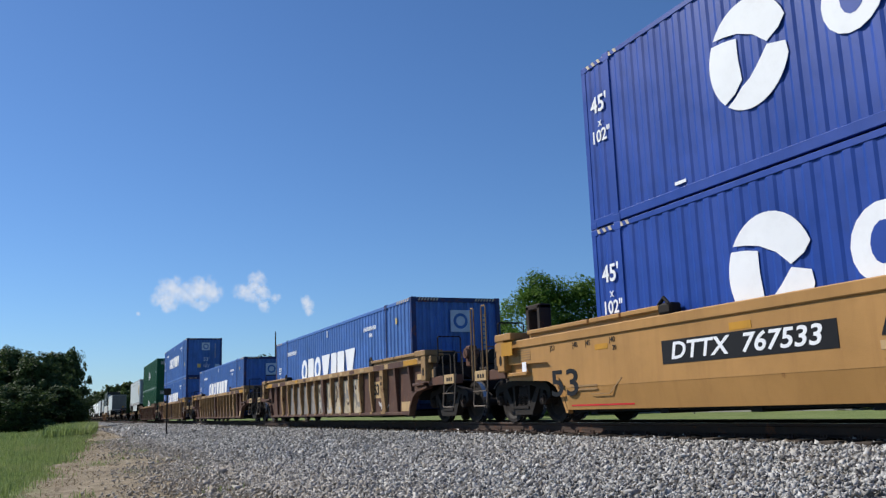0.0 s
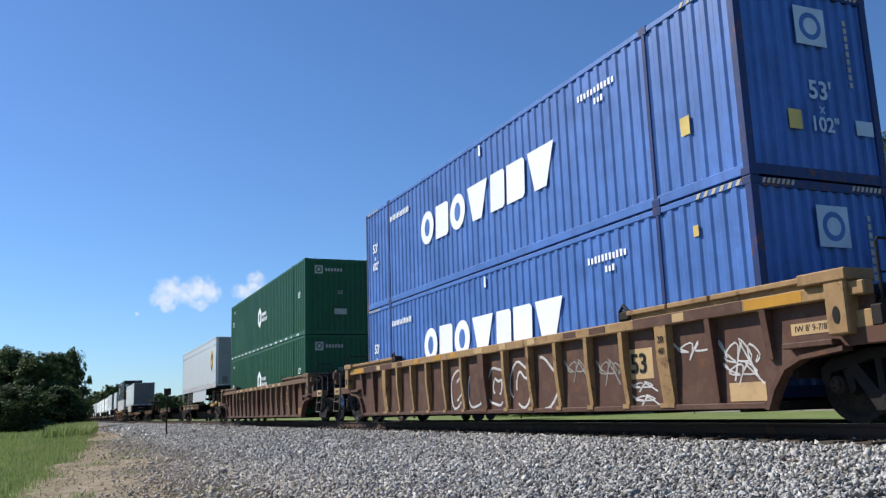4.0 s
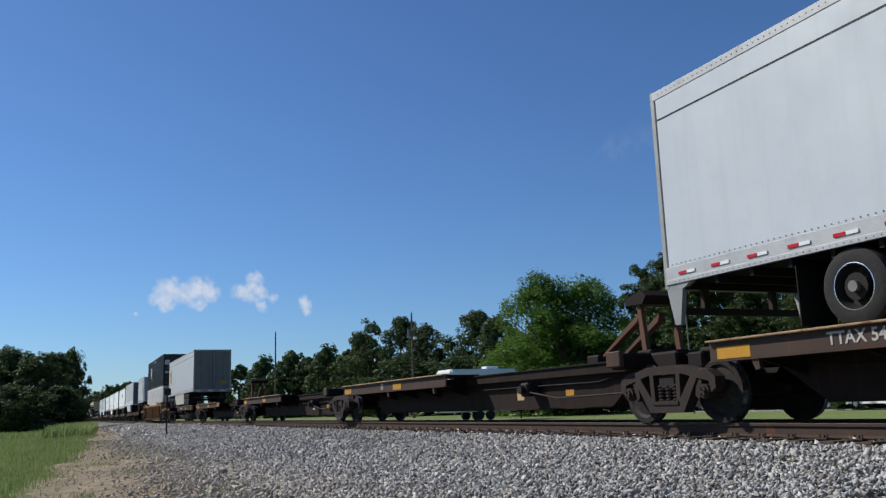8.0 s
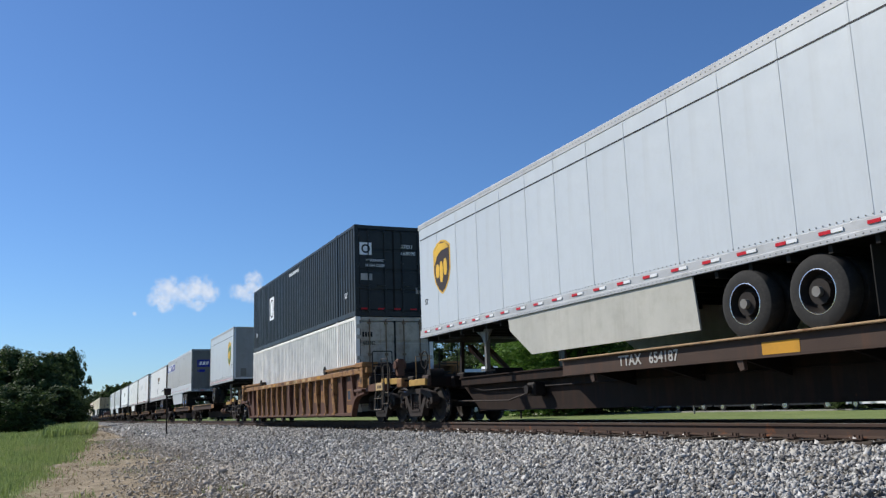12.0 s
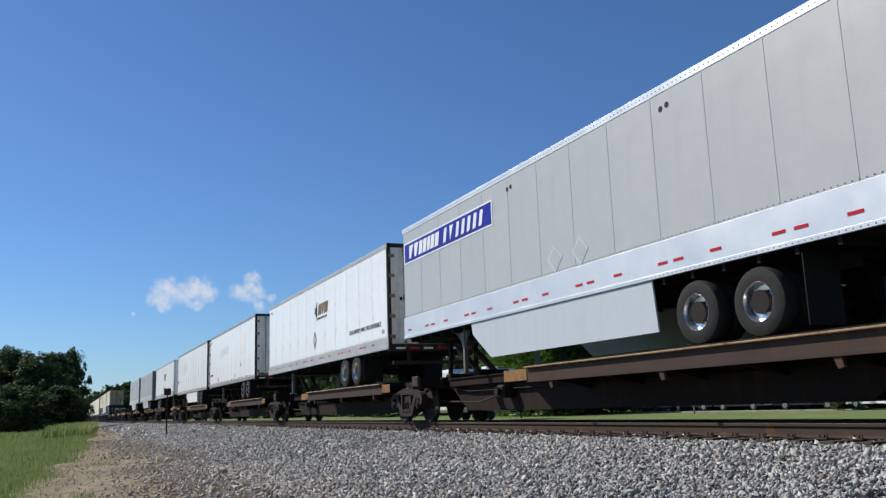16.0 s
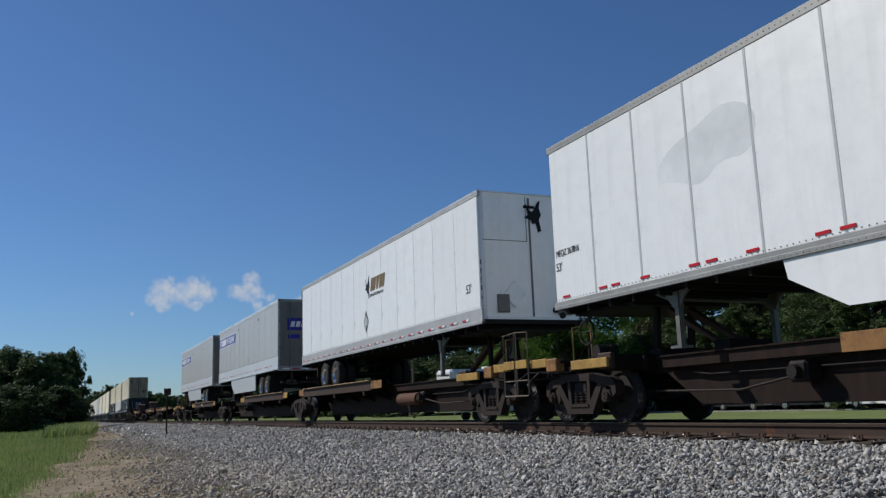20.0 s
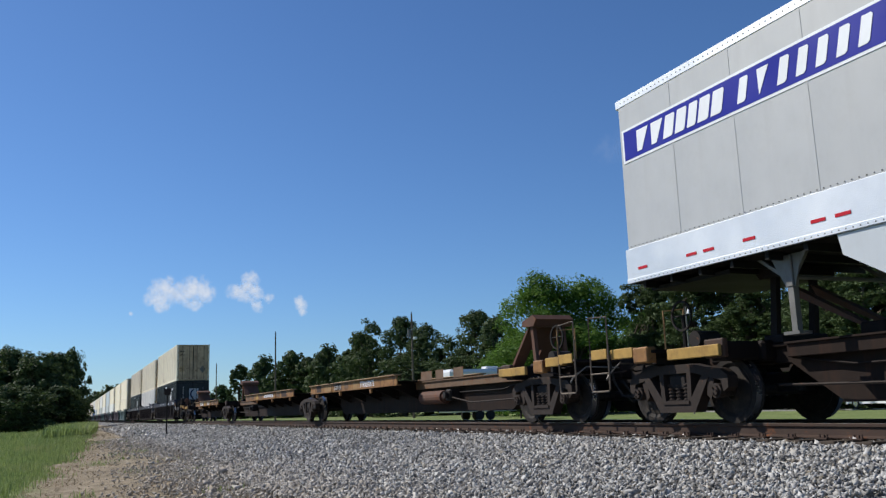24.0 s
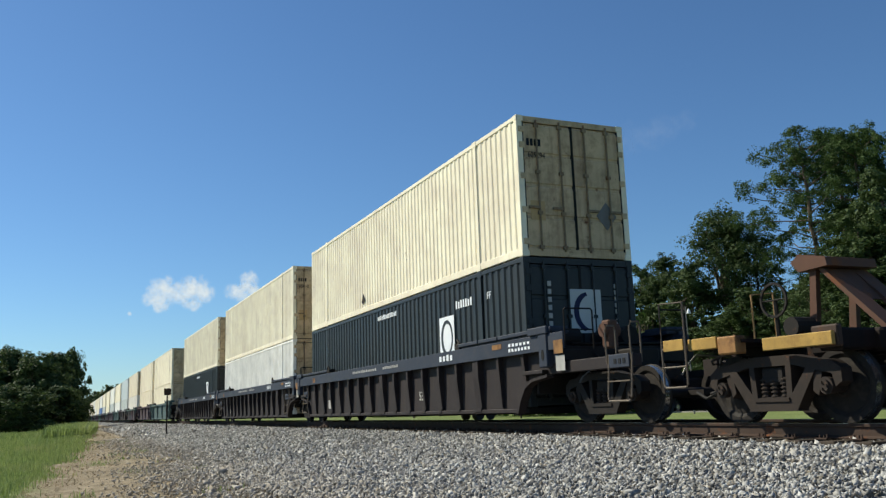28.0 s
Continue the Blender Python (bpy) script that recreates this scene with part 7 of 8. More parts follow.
RAIL_RUST = surf("rusty_rail_web", (0.062, 0.040, 0.031), 0.8, dirt=0.4, rust=0.3, scale=2.0)
RAIL_TOP = surf("worn_bright_rail_head", (0.50, 0.48, 0.46), 0.22, metal=0.95, dirt=0.1)
for k in (-1, 1):
    r = tagged(part("rail", rail_shape(YC + k * 0.755, -800, 150), RAIL_RUST, None), "rusty steel rail with a polished head", "rail", "rails", "structure")
    part("rail_head", Shape().box(-800, 150, YC + k * 0.755 - 0.024, YC + k * 0.755 + 0.024, 0.0, 0.0015), RAIL_TOP, r)


# ---------------------------------------------------------------- loose stone, grass
def many(name, verts, faces_per, quads, count, material, label, category):
    """One mesh of many alike small pieces; verts: count x n x 3, quads: faces of one piece."""
    n = verts.shape[1]
    f = (np.arange(count)[:, None, None] * n + np.array(quads)[None]).reshape(-1, len(quads[0]))
    me = bpy.data.meshes.new(name)
    me.vertices.add(count * n)
    me.vertices.foreach_set("co", verts.reshape(-1).astype(np.float32))
    k = f.shape[1]
    me.loops.add(f.size)
    me.loops.foreach_set("vertex_index", f.reshape(-1).astype(np.int32))
    me.polygons.add(len(f))
    me.polygons.foreach_set("loop_start", np.arange(0, f.size, k, dtype=np.int32))
    me.polygons.foreach_set("loop_total", np.full(len(f), k, dtype=np.int32))
    me.materials.append(material)
    me.update(calc_edges=True)
    return me


def turns(r, n):
    q = r.normal(size=(n, 4))
    q /= np.linalg.norm(q, axis=1)[:, None]
    w, x, y, z = q.T
    return np.stack([np.stack([1 - 2 * (y * y + z * z), 2 * (x * y - z * w), 2 * (x * z + y * w)], 1),
                     np.stack([2 * (x * y + z * w), 1 - 2 * (x * x + z * z), 2 * (y * z - x * w)], 1),
                     np.stack([2 * (x * z - y * w), 2 * (y * z + x * w), 1 - 2 * (x * x + y * y)], 1)], 1)


NEAR_D, NEAR_Z = (0.0, 1.7, 3.2, 5.2, 7.5, 12.0, 60.0), (-0.25, -0.25, -0.40, -0.55, -0.66, -0.74, -1.0)


def bed_height(y):
    return np.interp(np.abs(YC - y), NEAR_D, NEAR_Z)


def stones(r, n, x0, x1, y0, y1, size, spread=0.3, lift=0.0, thin=1.0):
    octa = np.array([(1, 0, 0), (-1, 0, 0), (0, 1, 0), (0, -1, 0), (0, 0, 1), (0, 0, -1)], float) * 0.62
    v = octa[None] + r.uniform(-0.40, 0.40, (n, 6, 3))
    v *= np.exp(r.normal(0, spread, (n, 1, 1))) * size * r.uniform(0.45, 1.5, (n, 1, 3))
    v = np.einsum("nij,nkj->nki", turns(r, n), v)
    x, y = r.uniform(x0, x1, n), y0 + (y1 - y0) * r.uniform(0, 1, n) ** thin
    v += np.stack([x, y, bed_height(y) + lift + r.uniform(-0.022, 0.034, n)], 1)[:, None]
    return v


rs = np.random.RandomState(3)
OCTA = ((0, 2, 4), (2, 1, 4), (1, 3, 4), (3, 0, 4), (2, 0, 5), (1, 2, 5), (3, 1, 5), (0, 3, 5))
rock = np.concatenate([stones(rs, 92000, -17, -4.9, 2.4, 8.62, 0.030, lift=-0.002), stones(rs, 50000, -42, -17, 3.0, 8.6, 0.033), stones(rs, 22000, -110, -42, 5.0, 8.6, 0.05),
                       stones(rs, 13000, -20, -8, 0.0, 2.9, 0.022, 0.45, -0.034, 0.30), stones(rs, 12000, -48, -20, 0.5, 3.8, 0.028, 0.45, -0.034, 0.32), stones(rs, 3000, -100, -40, 3.0, 5.2, 0.06, 0.45, -0.02), stones(rs, 3000, -22, -6, 8.5, 8.78, 0.045), stones(rs, 6000, -40, -7, 8.8, 10.1, 0.05, lift=0.02)])
me = many("loose_stone", rock, 6, OCTA, len(rock), STONE, "", "")
tagged(part("ballast_stones", me, None, None), "loose crushed grey stone piled beside the rails", "gravel", kind="stuff")


def grass_material():
    m, nt, b = node_mat("grass_blades")
    geo = add(nt, "ShaderNodeNewGeometry")
    r = geo.outputs["Random Per Island"]
    n = add(nt, "ShaderNodeTexNoise", Scale=0.5, Detail=4.0)
    nt.links.new(geo.outputs["Position"], n.inputs["Vector"])
    col = blend(nt, ramp(nt, r, 0.0, 1.0), (0.12, 0.18, 0.045), (0.33, 0.40, 0.14))
    col = blend(nt, ramp(nt, n.outputs[0], 0.55, 0.75), col, (0.32, 0.33, 0.14))
    nt.links.new(col, b.inputs["Base Color"])
    b.inputs["Roughness"].default_value = 0.7
    tr = add(nt, "ShaderNodeBsdfTranslucent")
    nt.links.new(col, tr.inputs["Color"])
    mx = add(nt, "ShaderNodeMixShader", Fac=0.35)
    nt.links.new(b.outputs[0], mx.inputs[1])
    nt.links.new(tr.outputs[0], mx.inputs[2])
    nt.links.new(mx.outputs[0], nt.nodes["Material Output"].inputs["Surface"])
    return m


GRASS = grass_material()


def blades(r, x, y, h, w):
    n = len(x)
    a = r.uniform(0, 2 * math.pi, n)
    lean = r.uniform(0.05, 0.5, n) * h
    side = np.stack([np.cos(a), np.sin(a), np.zeros(n)], 1)
    out = np.stack([-np.sin(a), np.cos(a), np.zeros(n)], 1)
    base = np.stack([x, y, bed_height(y) - 0.06], 1)
    up = np.array([0, 0, 1.0])
    v = np.stack([base - side * w[:, None], base + side * w[:, None], base + side * w[:, None] * 0.7 + up * (h * 0.6)[:, None] + out * (lean * 0.35)[:, None],
                  base - side * w[:, None] * 0.7 + up * (h * 0.6)[:, None] + out * (lean * 0.35)[:, None], base + up * h[:, None] + out * lean[:, None]], 1)
    return v


xg = -9 - 105 * rs.uniform(0, 1, 120000) ** 1.7
edge = np.interp(xg, (-120, -80, -45, -32, -19, -15, -8), (3.2, 2.0, 0.65, 0.3, -0.45, -0.75, -1.2)) + 0.16 * np.sin(xg * 0.9) + 0.12 * np.sin(xg * 2.3 + 1) + np.abs(rs.normal(0, 0.28, len(xg))) - 0.25
yg = edge - rs.uniform(0, 1, len(xg)) ** 1.3 * (3.0 + 0.13 * np.abs(xg))
clump = 0.62 + 0.35 * np.sin(xg * 1.7 + yg * 2.1) * np.sin(yg * 1.3 - xg * 0.8) + 0.3 * np.sin(xg * 0.43 + 1.0) * np.sin(yg * 0.7 + xg * 0.21)
hg = rs.uniform(0.14, 0.40, len(xg)) * np.clip(clump, 0.4, 1.2) * np.clip(np.abs(xg) / 40, 0.75, 1.3)
v = blades(rs, xg, yg, hg, 0.003 + 0.00022 * np.abs(xg))
me = many("grass", v, 2, ((0, 1, 2), (0, 2, 3), (3, 2, 4)), len(v), GRASS, "", "")
tagged(part("grass_verge", me, None, None), "tall rough green grass beside the dirt strip", "grass", kind="stuff")
# dead stalks and dry litter trodden into the dirt strip
DRY = surf("dry_straw_litter", (0.30, 0.22, 0.12), 0.9, var=0.4, scale=6.0, dirt=0.5, bump=0.0)
xl = -9 - 60 * rs.uniform(0, 1, 3500) ** 1.5
yl = np.interp(xl, (-70, -45, -29, -19, -9), (1.9, 0.6, 0.2, -0.4, -0.9)) + np.abs(rs.normal(0, 0.9, 3500))
v = blades(rs, xl, yl, rs.uniform(0.015, 0.05, 3500), 0.004 + 0.00025 * np.abs(xl))
v[:, 2:, :2] += rs.normal(0, 0.05, (3500, 1, 2))
v[:, :, 2] += 0.012
me = many("litter", v, 2, ((0, 1, 2), (0, 2, 3), (3, 2, 4)), len(v), DRY, "", "")
tagged(part("dry_litter", me, None, None), "dry straw and dead stalks on the dirt strip", "litter", kind="stuff")
# taller weeds before the trees, and sparse tufts on the strip
xw = rs.uniform(-98, -55, 9000)
yw = rs.uniform(-0.6, 1.6, 9000) + np.interp(xw, (-98, -55), (1.6, -0.6))
v = blades(rs, xw, yw, rs.uniform(0.4, 1.0, 9000), np.full(9000, 0.03))
cen = rs.uniform(0, 1, (26, 2)) * np.array([34, 2.2]) + np.array([-46, 0.2])
pick = rs.randint(0, 26, 1000)
xt, yt = cen[pick, 0] + rs.normal(0, 0.16, 1000), cen[pick, 1] + rs.normal(0, 0.16, 1000)
v = np.concatenate([v, blades(rs, xt, yt, rs.uniform(0.04, 0.14, 1000), np.full(1000, 0.007))])
me = many("weeds", v, 2, ((0, 1, 2), (0, 2, 3), (3, 2, 4)), len(v), GRASS, "", "")
tagged(part("weeds", me, None, None), "tufts of green weeds on the dirt and before the trees", "weeds", kind="stuff")
xm = rs.uniform(-130, -25, 24000)
ym = rs.uniform(13.0, 50.0, 24000)
v = blades(rs, xm, ym, rs.uniform(0.05, 0.14, 24000), np.full(24000, 0.02))
me = many("lawn", v, 2, ((0, 1, 2), (0, 2, 3), (3, 2, 4)), len(v), GRASS, "", "")
tagged(part("mown_lawn", me, None, None), "mown green lawn on the far side of the track", "lawn", kind="stuff")


# ---------------------------------------------------------------- trees
def leaf_material(name, dark, light, thin=0.3):
    m, nt, b = node_mat(name)
    geo = add(nt, "ShaderNodeNewGeometry")
    tc = add(nt, "ShaderNodeTexCoord")
    n = add(nt, "ShaderNodeTexNoise", Scale=0.6, Detail=4.0)
    nt.links.new(tc.outputs["Object"], n.inputs["Vector"])
    col = blend(nt, ramp(nt, geo.outputs["Random Per Island"], 0.0, 1.0), dark, light)
    col = blend(nt, ramp(nt, n.outputs[0], 0.35, 0.7), col, tuple((a + b2) / 2 for a, b2 in zip(dark, light)))
    nt.links.new(col, b.inputs["Base Color"])
    b.inputs["Roughness"].default_value = 0.65
    b.inputs["Specular IOR Level"].default_value = 0.2
    tr = add(nt, "ShaderNodeBsdfTranslucent")
    nt.links.new(col, tr.inputs["Color"])
    mx = add(nt, "ShaderNodeMixShader", Fac=thin)
    nt.links.new(b.outputs[0], mx.inputs[1])
    nt.links.new(tr.outputs[0], mx.inputs[2])
    nt.links.new(mx.outputs[0], nt.nodes["Material Output"].inputs["Surface"])
    return m


LEAF = leaf_material("dark_green_leaves", (0.034, 0.060, 0.020), (0.095, 0.135, 0.046))
LEAF_BRIGHT = leaf_material("bright_green_leaves", (0.036, 0.095, 0.014), (0.16, 0.27, 0.045), 0.42)
LEAF_PINE = leaf_material("pine_needles", (0.032, 0.062, 0.018), (0.085, 0.135, 0.038))
BARK = surf("grey_brown_bark", (0.13, 0.10, 0.075), 0.9, var=0.35, scale=3.0, dirt=0.5, bump=0.8, fine=14.0)


def limb(s, a, b, r0, r1, r, bend=0.12, steps=4):
    a, b = Vector(a), Vector(b)
    pts, m = [], len(s.v)
    d = b - a
    for i in range(steps + 1):
        f = i / steps
        j = Vector((r.uniform(-1, 1), r.uniform(-1, 1), r.uniform(-0.5, 0.5))) * d.length * bend * math.sin(f * math.pi)
        pts.append(a + d * f + j)
    for i, p in enumerate(pts):
        t = (pts[min(i + 1, steps)] - pts[max(i - 1, 0)]).normalized()
        u = t.cross(Vector((0.3, 1, 0.1))).normalized()
        w = t.cross(u)
        rad = r0 + (r1 - r0) * i / steps
        s.v += [tuple(p + u * (rad * math.cos(k * math.pi / 3)) + w * (rad * math.sin(k * math.pi / 3))) for k in range(6)]
    for i in range(steps):
        for k in range(6):
            j = (k + 1) % 6
            s.f.append((m + i * 6 + k, m + i * 6 + j, m + (i + 1) * 6 + j, m + (i + 1) * 6 + k))
    s.smooth = True


def unit(v):
    return v / np.linalg.norm(v, axis=1)[:, None]


def leaves(r, centres, radii, per, size, flat=1.0, tufts=7, slim=0.62):
    """Leaf sprays on the outside of small tufts, which sit on the outside of larger clumps; each leaf faces roughly outwards."""
    centres, radii = np.array(centres), np.array(radii)
    n = len(centres) * tufts
    idx = np.repeat(np.arange(len(centres)), tufts)
    d = unit(unit(r.normal(size=(n, 3))) + np.array([0, 0, 0.22]))
    big = radii[idx]
    mid = centres[idx] + d * (big * r.uniform(0.45, 1.0, n))[:, None] * np.array([1, 1, flat])
    small = big * r.uniform(0.30, 0.52, n)
    m = max(1, per // tufts)
    e = unit(unit(r.normal(size=(n * m, 3))) + 0.4 * np.repeat(d, m, 0))
    pos = np.repeat(mid, m, 0) + e * (np.repeat(small, m) * r.uniform(0.2, 1.1, n * m) ** 0.6)[:, None]
    face = unit(0.6 * e + 0.4 * np.repeat(d, m, 0) + 0.75 * unit(r.normal(size=(n * m, 3))) + np.array([0, 0, 0.2]))
    side = unit(np.cross(face, r.normal(size=(n * m, 3))))
    up = np.cross(face, side)
    grow = size * np.exp(r.normal(0, 0.3, n * m))
    q = np.array([(-0.5, -0.35, 0.0), (0.45, -0.5, 0.10), (0.6, 0.3, -0.08), (-0.35, 0.5, 0.08)]) * np.array([1, slim, 1])
    v = q[None, :, :1] * side[:, None] + q[None, :, 1:2] * up[:, None] + q[None, :, 2:] * face[:, None]
    return pos[:, None] + v * grow[:, None, None]


tree_stock = {}


def broad_tree(seed, h, w, leaf, per=70, size=0.36, low=0.12):
    """Trunk, limbs and leaf clumps of a broadleaf tree, h high and w in half width; origin at its foot."""
    r, q = np.random.RandomState(seed), random.Random(seed)
    trunk, boughs, cs, rr = Shape(), Shape(), [], []
    limb(trunk, (0, 0, -0.3), (q.uniform(-0.3, 0.3), q.uniform(-0.3, 0.3), h * 0.55), 0.028 * h, 0.012 * h, q, 0.04, 6)
    n = int(44 + w * 9)
    for i in range(n):
        zf = q.uniform(low, 1.0)
        prof = math.sin(math.pi * min(1, (zf - low + 0.22) / (1.22 - low)) ** 0.8) ** 0.6
        a = q.uniform(0, 2 * math.pi)
        d = w * prof * q.uniform(0.45, 1.0)
        c = (d * math.cos(a), d * math.sin(a), h * zf * 0.95)
        cs.append(c)
        rr.append(w * q.uniform(0.22, 0.40))
        if i % 3 == 0:
            limb(boughs, (0, 0, min(h * 0.5, c[2] * 0.6)), (c[0] * 0.85, c[1] * 0.85, c[2]), 0.008 * h, 0.003 * h, q)
    v = leaves(r, cs, rr, per, size, 0.8)
    v[:, :, 2] = np.maximum(v[:, :, 2], 0.1)
    return trunk.mesh("trunk", BARK), boughs.mesh("branchwork", BARK), many("crown", v, 1, ((0, 1, 2, 3),), len(v), leaf, "", "")


def pine_tree(seed, h, w, per=400, size=0.15):
    """A pine: tall trunk bare to its middle, uneven open limbs and rounded needle clumps towards their tips."""
    r, q = np.random.RandomState(seed), random.Random(seed)
    trunk, boughs, cs, rr = Shape(), Shape(), [], []
    limb(trunk, (0, 0, -0.3), (q.uniform(-0.4, 0.4), q.uniform(-0.4, 0.4), h * 0.96), 0.0145 * h, 0.003 * h, q, 0.012, 10)
    n = 36
    for i in range(n):
        zf = 0.50 + 0.47 * (i / (n - 1))
        a = i * 2.4 + q.uniform(-0.5, 0.5)
        span = 0.55 + 0.75 * min(1.0, (zf - 0.44) / 0.20) if zf < 0.68 else 1.3 * math.sqrt(max(0.04, 1 - ((zf - 0.68) / 0.31) ** 2))
        reach = w * span * q.uniform(0.55, 1.05)
        rise = reach * q.uniform(0.05, 0.28)
        tip = (reach * math.cos(a), reach * math.sin(a), h * zf + rise)
        limb(boughs, (0, 0, h * zf - 0.4), tip, 0.0030 * h, 0.0010 * h, q, 0.07)
        for f, k in ((1.0, 0.30), (0.66, 0.27), (0.36, 0.26)):
            if f < 1 and (zf < 0.60 or q.random() < 0.25) or f < 0.5 and zf < 0.80:
                continue
            cs.append((tip[0] * f + q.uniform(-0.4, 0.4), tip[1] * f + q.uniform(-0.4, 0.4), h * zf + rise * f + 0.3))
            rr.append(w * k * q.uniform(0.75, 1.35))
    cs.append((0, 0, h * 0.97))
    rr.append(w * 0.28)
    v = leaves(r, cs, rr, per, size, 0.72, 6, 0.34)
    return trunk.mesh("trunk", BARK), boughs.mesh("branchwork", BARK), many("crown", v, 1, ((0, 1, 2, 3),), len(v), LEAF_PINE, "", "")


def plant(kind, variant, x, y, h, w, label, group, build):
    key = (kind, variant)
    if key not in tree_stock:
        tree_stock[key] = (build(), h, w)
    (tr, li, cr), h0, w0 = tree_stock[key]
    t = thing("tree" if kind != "pine" else "pine_tree", label, "tree", group, Matrix.Translation((x, y, -0.7)) @ Matrix.Rotation(random.uniform(0, 6.28), 4, "Z") @ Matrix.Diagonal((1.15 * w / w0, 1.15 * w / w0, (0.99 if kind == "pine" else 1.03) * h / h0, 1)))
    part("trunk", tr, None, t)
    tagged(part("branchwork", li, None, t), kind="stuff")
    part("crown", cr, None, t)
    return t


LEFT = ((-117.8, -6.3, 9.9, 4.2), (-112.0, -3.2, 8.4, 3.6), (-125.0, -1.8, 9.8, 3.2), (-130.0, 0.2, 10.6, 2.6), (-114.6, -10.5, 9.3, 4.4), (-105.0, -0.9, 4.8, 2.8), (-99.9, -4.8, 4.8, 3.6), (-112.0, 0.6, 4.5, 1.6))
FAR = ((-402.0, 11.0, 10.5, 5.5), (-425.0, 14.5, 12.5, 6.5), (-379.9, 22.5, 11.3, 6.8), (-399.7, 19.2, 14.2, 7.1), (-419.3, 25.5, 15.8, 7.4), (-428.8, 33.4, 12.3, 7.6), (-438.2, 41.9, 11.4, 7.8), (-447.2, 52.0, 10.6, 8.0))
BACK = ((-297.4, 39.6, 8.5, 3.4), (-236.9, 38.2, 8.7, 3.0), (-206.6, 37.9, 12.4, 3.0), (-195.6, 41.6, 12.9, 4.0), (-184.6, 45.1, 13.6, 4.4), (-178.8, 47.6, 12.2, 4.1), (-168.1, 48.6, 13.1, 4.2), (-162.3, 50.5, 11.8, 4.2), (-142.5, 46.9, 13.8, 3.6))
MID = ((-132.5, 45.1, 15.2, 3.8), (-126.1, 48.3, 15.0, 3.8), (-120.1, 49.8, 13.1, 3.8), (-114.2, 50.9, 11.2, 3.6), (-106.0, 51.9, 13.7, 4.0), (-99.4, 51.5, 12.1, 3.4), (-112.7, 43.2, 8.1, 4.9), (-104.9, 48.2, 7.5, 4.8))
BRIGHT = ((-67.3, 39.4, 12.9, 3.6), (-67.0, 43.7, 12.6, 3.6), (-65.1, 40.8, 9.0, 4.5), (-74.1, 40.6, 8.4, 2.4))
RIGHT = ((-68.6, 51.9, 14.1, 2.7), (-65.6, 52.5, 14.6, 2.9), (-58.8, 53.8, 17.6, 4.6), (-58.3, 49.8, 12.7, 3.5), (-51.2, 49.7, 9.3, 4.0), (-55.2, 48.2, 6.7, 3.2), (-41.6, 50.6, 13.6, 3.4), (-39.5, 48.8, 9.2, 3.4), (-44.6, 47.9, 6.9, 3.2), (-39.5, 47.1, 4.5, 3.4), (-40.5, 51.6, 16.2, 3.0), (-45.6, 50.8, 9.8, 3.3), (-63.1, 47.9, 6.9, 3.0))
PINE = ((-48.8, 54.0, 22.0, 3.6), (-50.0, 59.4, 23.0, 3.0), (-57.0, 55.6, 16.4, 2.6), (-44.4, 55.1, 21.2, 2.6))
for i, (x, y, h, w) in enumerate(LEFT):
    h, w = h * 0.98, w * 1.0
    plant("left", i % 3, x, y, h, w, "dark leafy tree in a dense clump by the grass", "trees by the verge", lambda: broad_tree(20 + i, h, w, LEAF, 280, 0.22, 0.02))
for i, (x, y, h, w) in enumerate(FAR):
    plant("far", i % 2, x, y, h, w, "distant dark green tree beyond the train", "distant trees", lambda: broad_tree(40 + i, h, w, LEAF, 40, 1.0, 0.05))
for i, (x, y, h, w) in enumerate(BACK):
    plant("back", i % 3, x, y, h, w, "dark green tree in the far tree line", "tree line", lambda: broad_tree(50 + i, h, w, LEAF, 140, 0.32, 0.03))
for i, (x, y, h, w) in enumerate(MID):
    plant("mid", i % 3, x, y, h, w, "leafy dark green tree in the tree line", "tree line", lambda: broad_tree(60 + i, h, w, LEAF, 210, 0.22, 0.04))
for i, (x, y, h, w) in enumerate(BRIGHT):
    h, w = h * 0.93, w * 1.3
    plant("bright", i % 2, x, y, h, w, "broad bright green sunlit tree", "tree line", lambda: broad_tree(70 + i, h, w, LEAF_BRIGHT, 420, 0.14, 0.04))
for i, (x, y, h, w) in enumerate(RIGHT):
    plant("right", i % 3, x, y, h, w, "tall dark green tree in a thick stand", "thick stand of trees", lambda: broad_tree(80 + i, h, w, LEAF, 420, 0.14, 0.03))
for i, (x, y, h, w) in enumerate(PINE):
    plant("pine", i % 2, x, y, h, w, "tall pine with a bare trunk and open crown", "thick stand of trees", lambda: pine_tree(95 + i, h, w))
# the wood closes behind
for i in range(18):
    x = -150 + i * 8.5 + random.uniform(-2, 2)
    plant("back", i % 3, x, 66 + random.uniform(-3, 5) + (10 if x < -60 else 0), random.uniform(9, 13), random.uniform(4.0, 5.2), "dark green tree in the wood behind", "thick stand of trees", None)


# ---------------------------------------------------------------- posts, poles, buildings, vehicles, clouds
WOOD = surf("weathered_grey_pole_wood", (0.16, 0.13, 0.10), 0.85, var=0.3, scale=2.0, dirt=0.4)
CONCRETE = surf("pale_concrete", (0.30, 0.29, 0.26), 0.85, var=0.2, dirt=0.3)
GLASS_DARK = surf("dark_car_glass", (0.02, 0.022, 0.025), 0.08, var=0.05, dirt=0.05, bump=0.0)
CAR_WHITE = surf("white_car_paint", (0.72, 0.72, 0.72), 0.25, var=0.04, dirt=0.1, bump=0.0)
CAR_SILVER = surf("silver_car_paint", (0.35, 0.36, 0.38), 0.25, metal=0.5, var=0.04, dirt=0.1, bump=0.0)
CAR_RED = surf("dark_red_car_paint", (0.18, 0.02, 0.02), 0.25, var=0.04, dirt=0.1, bump=0.0)
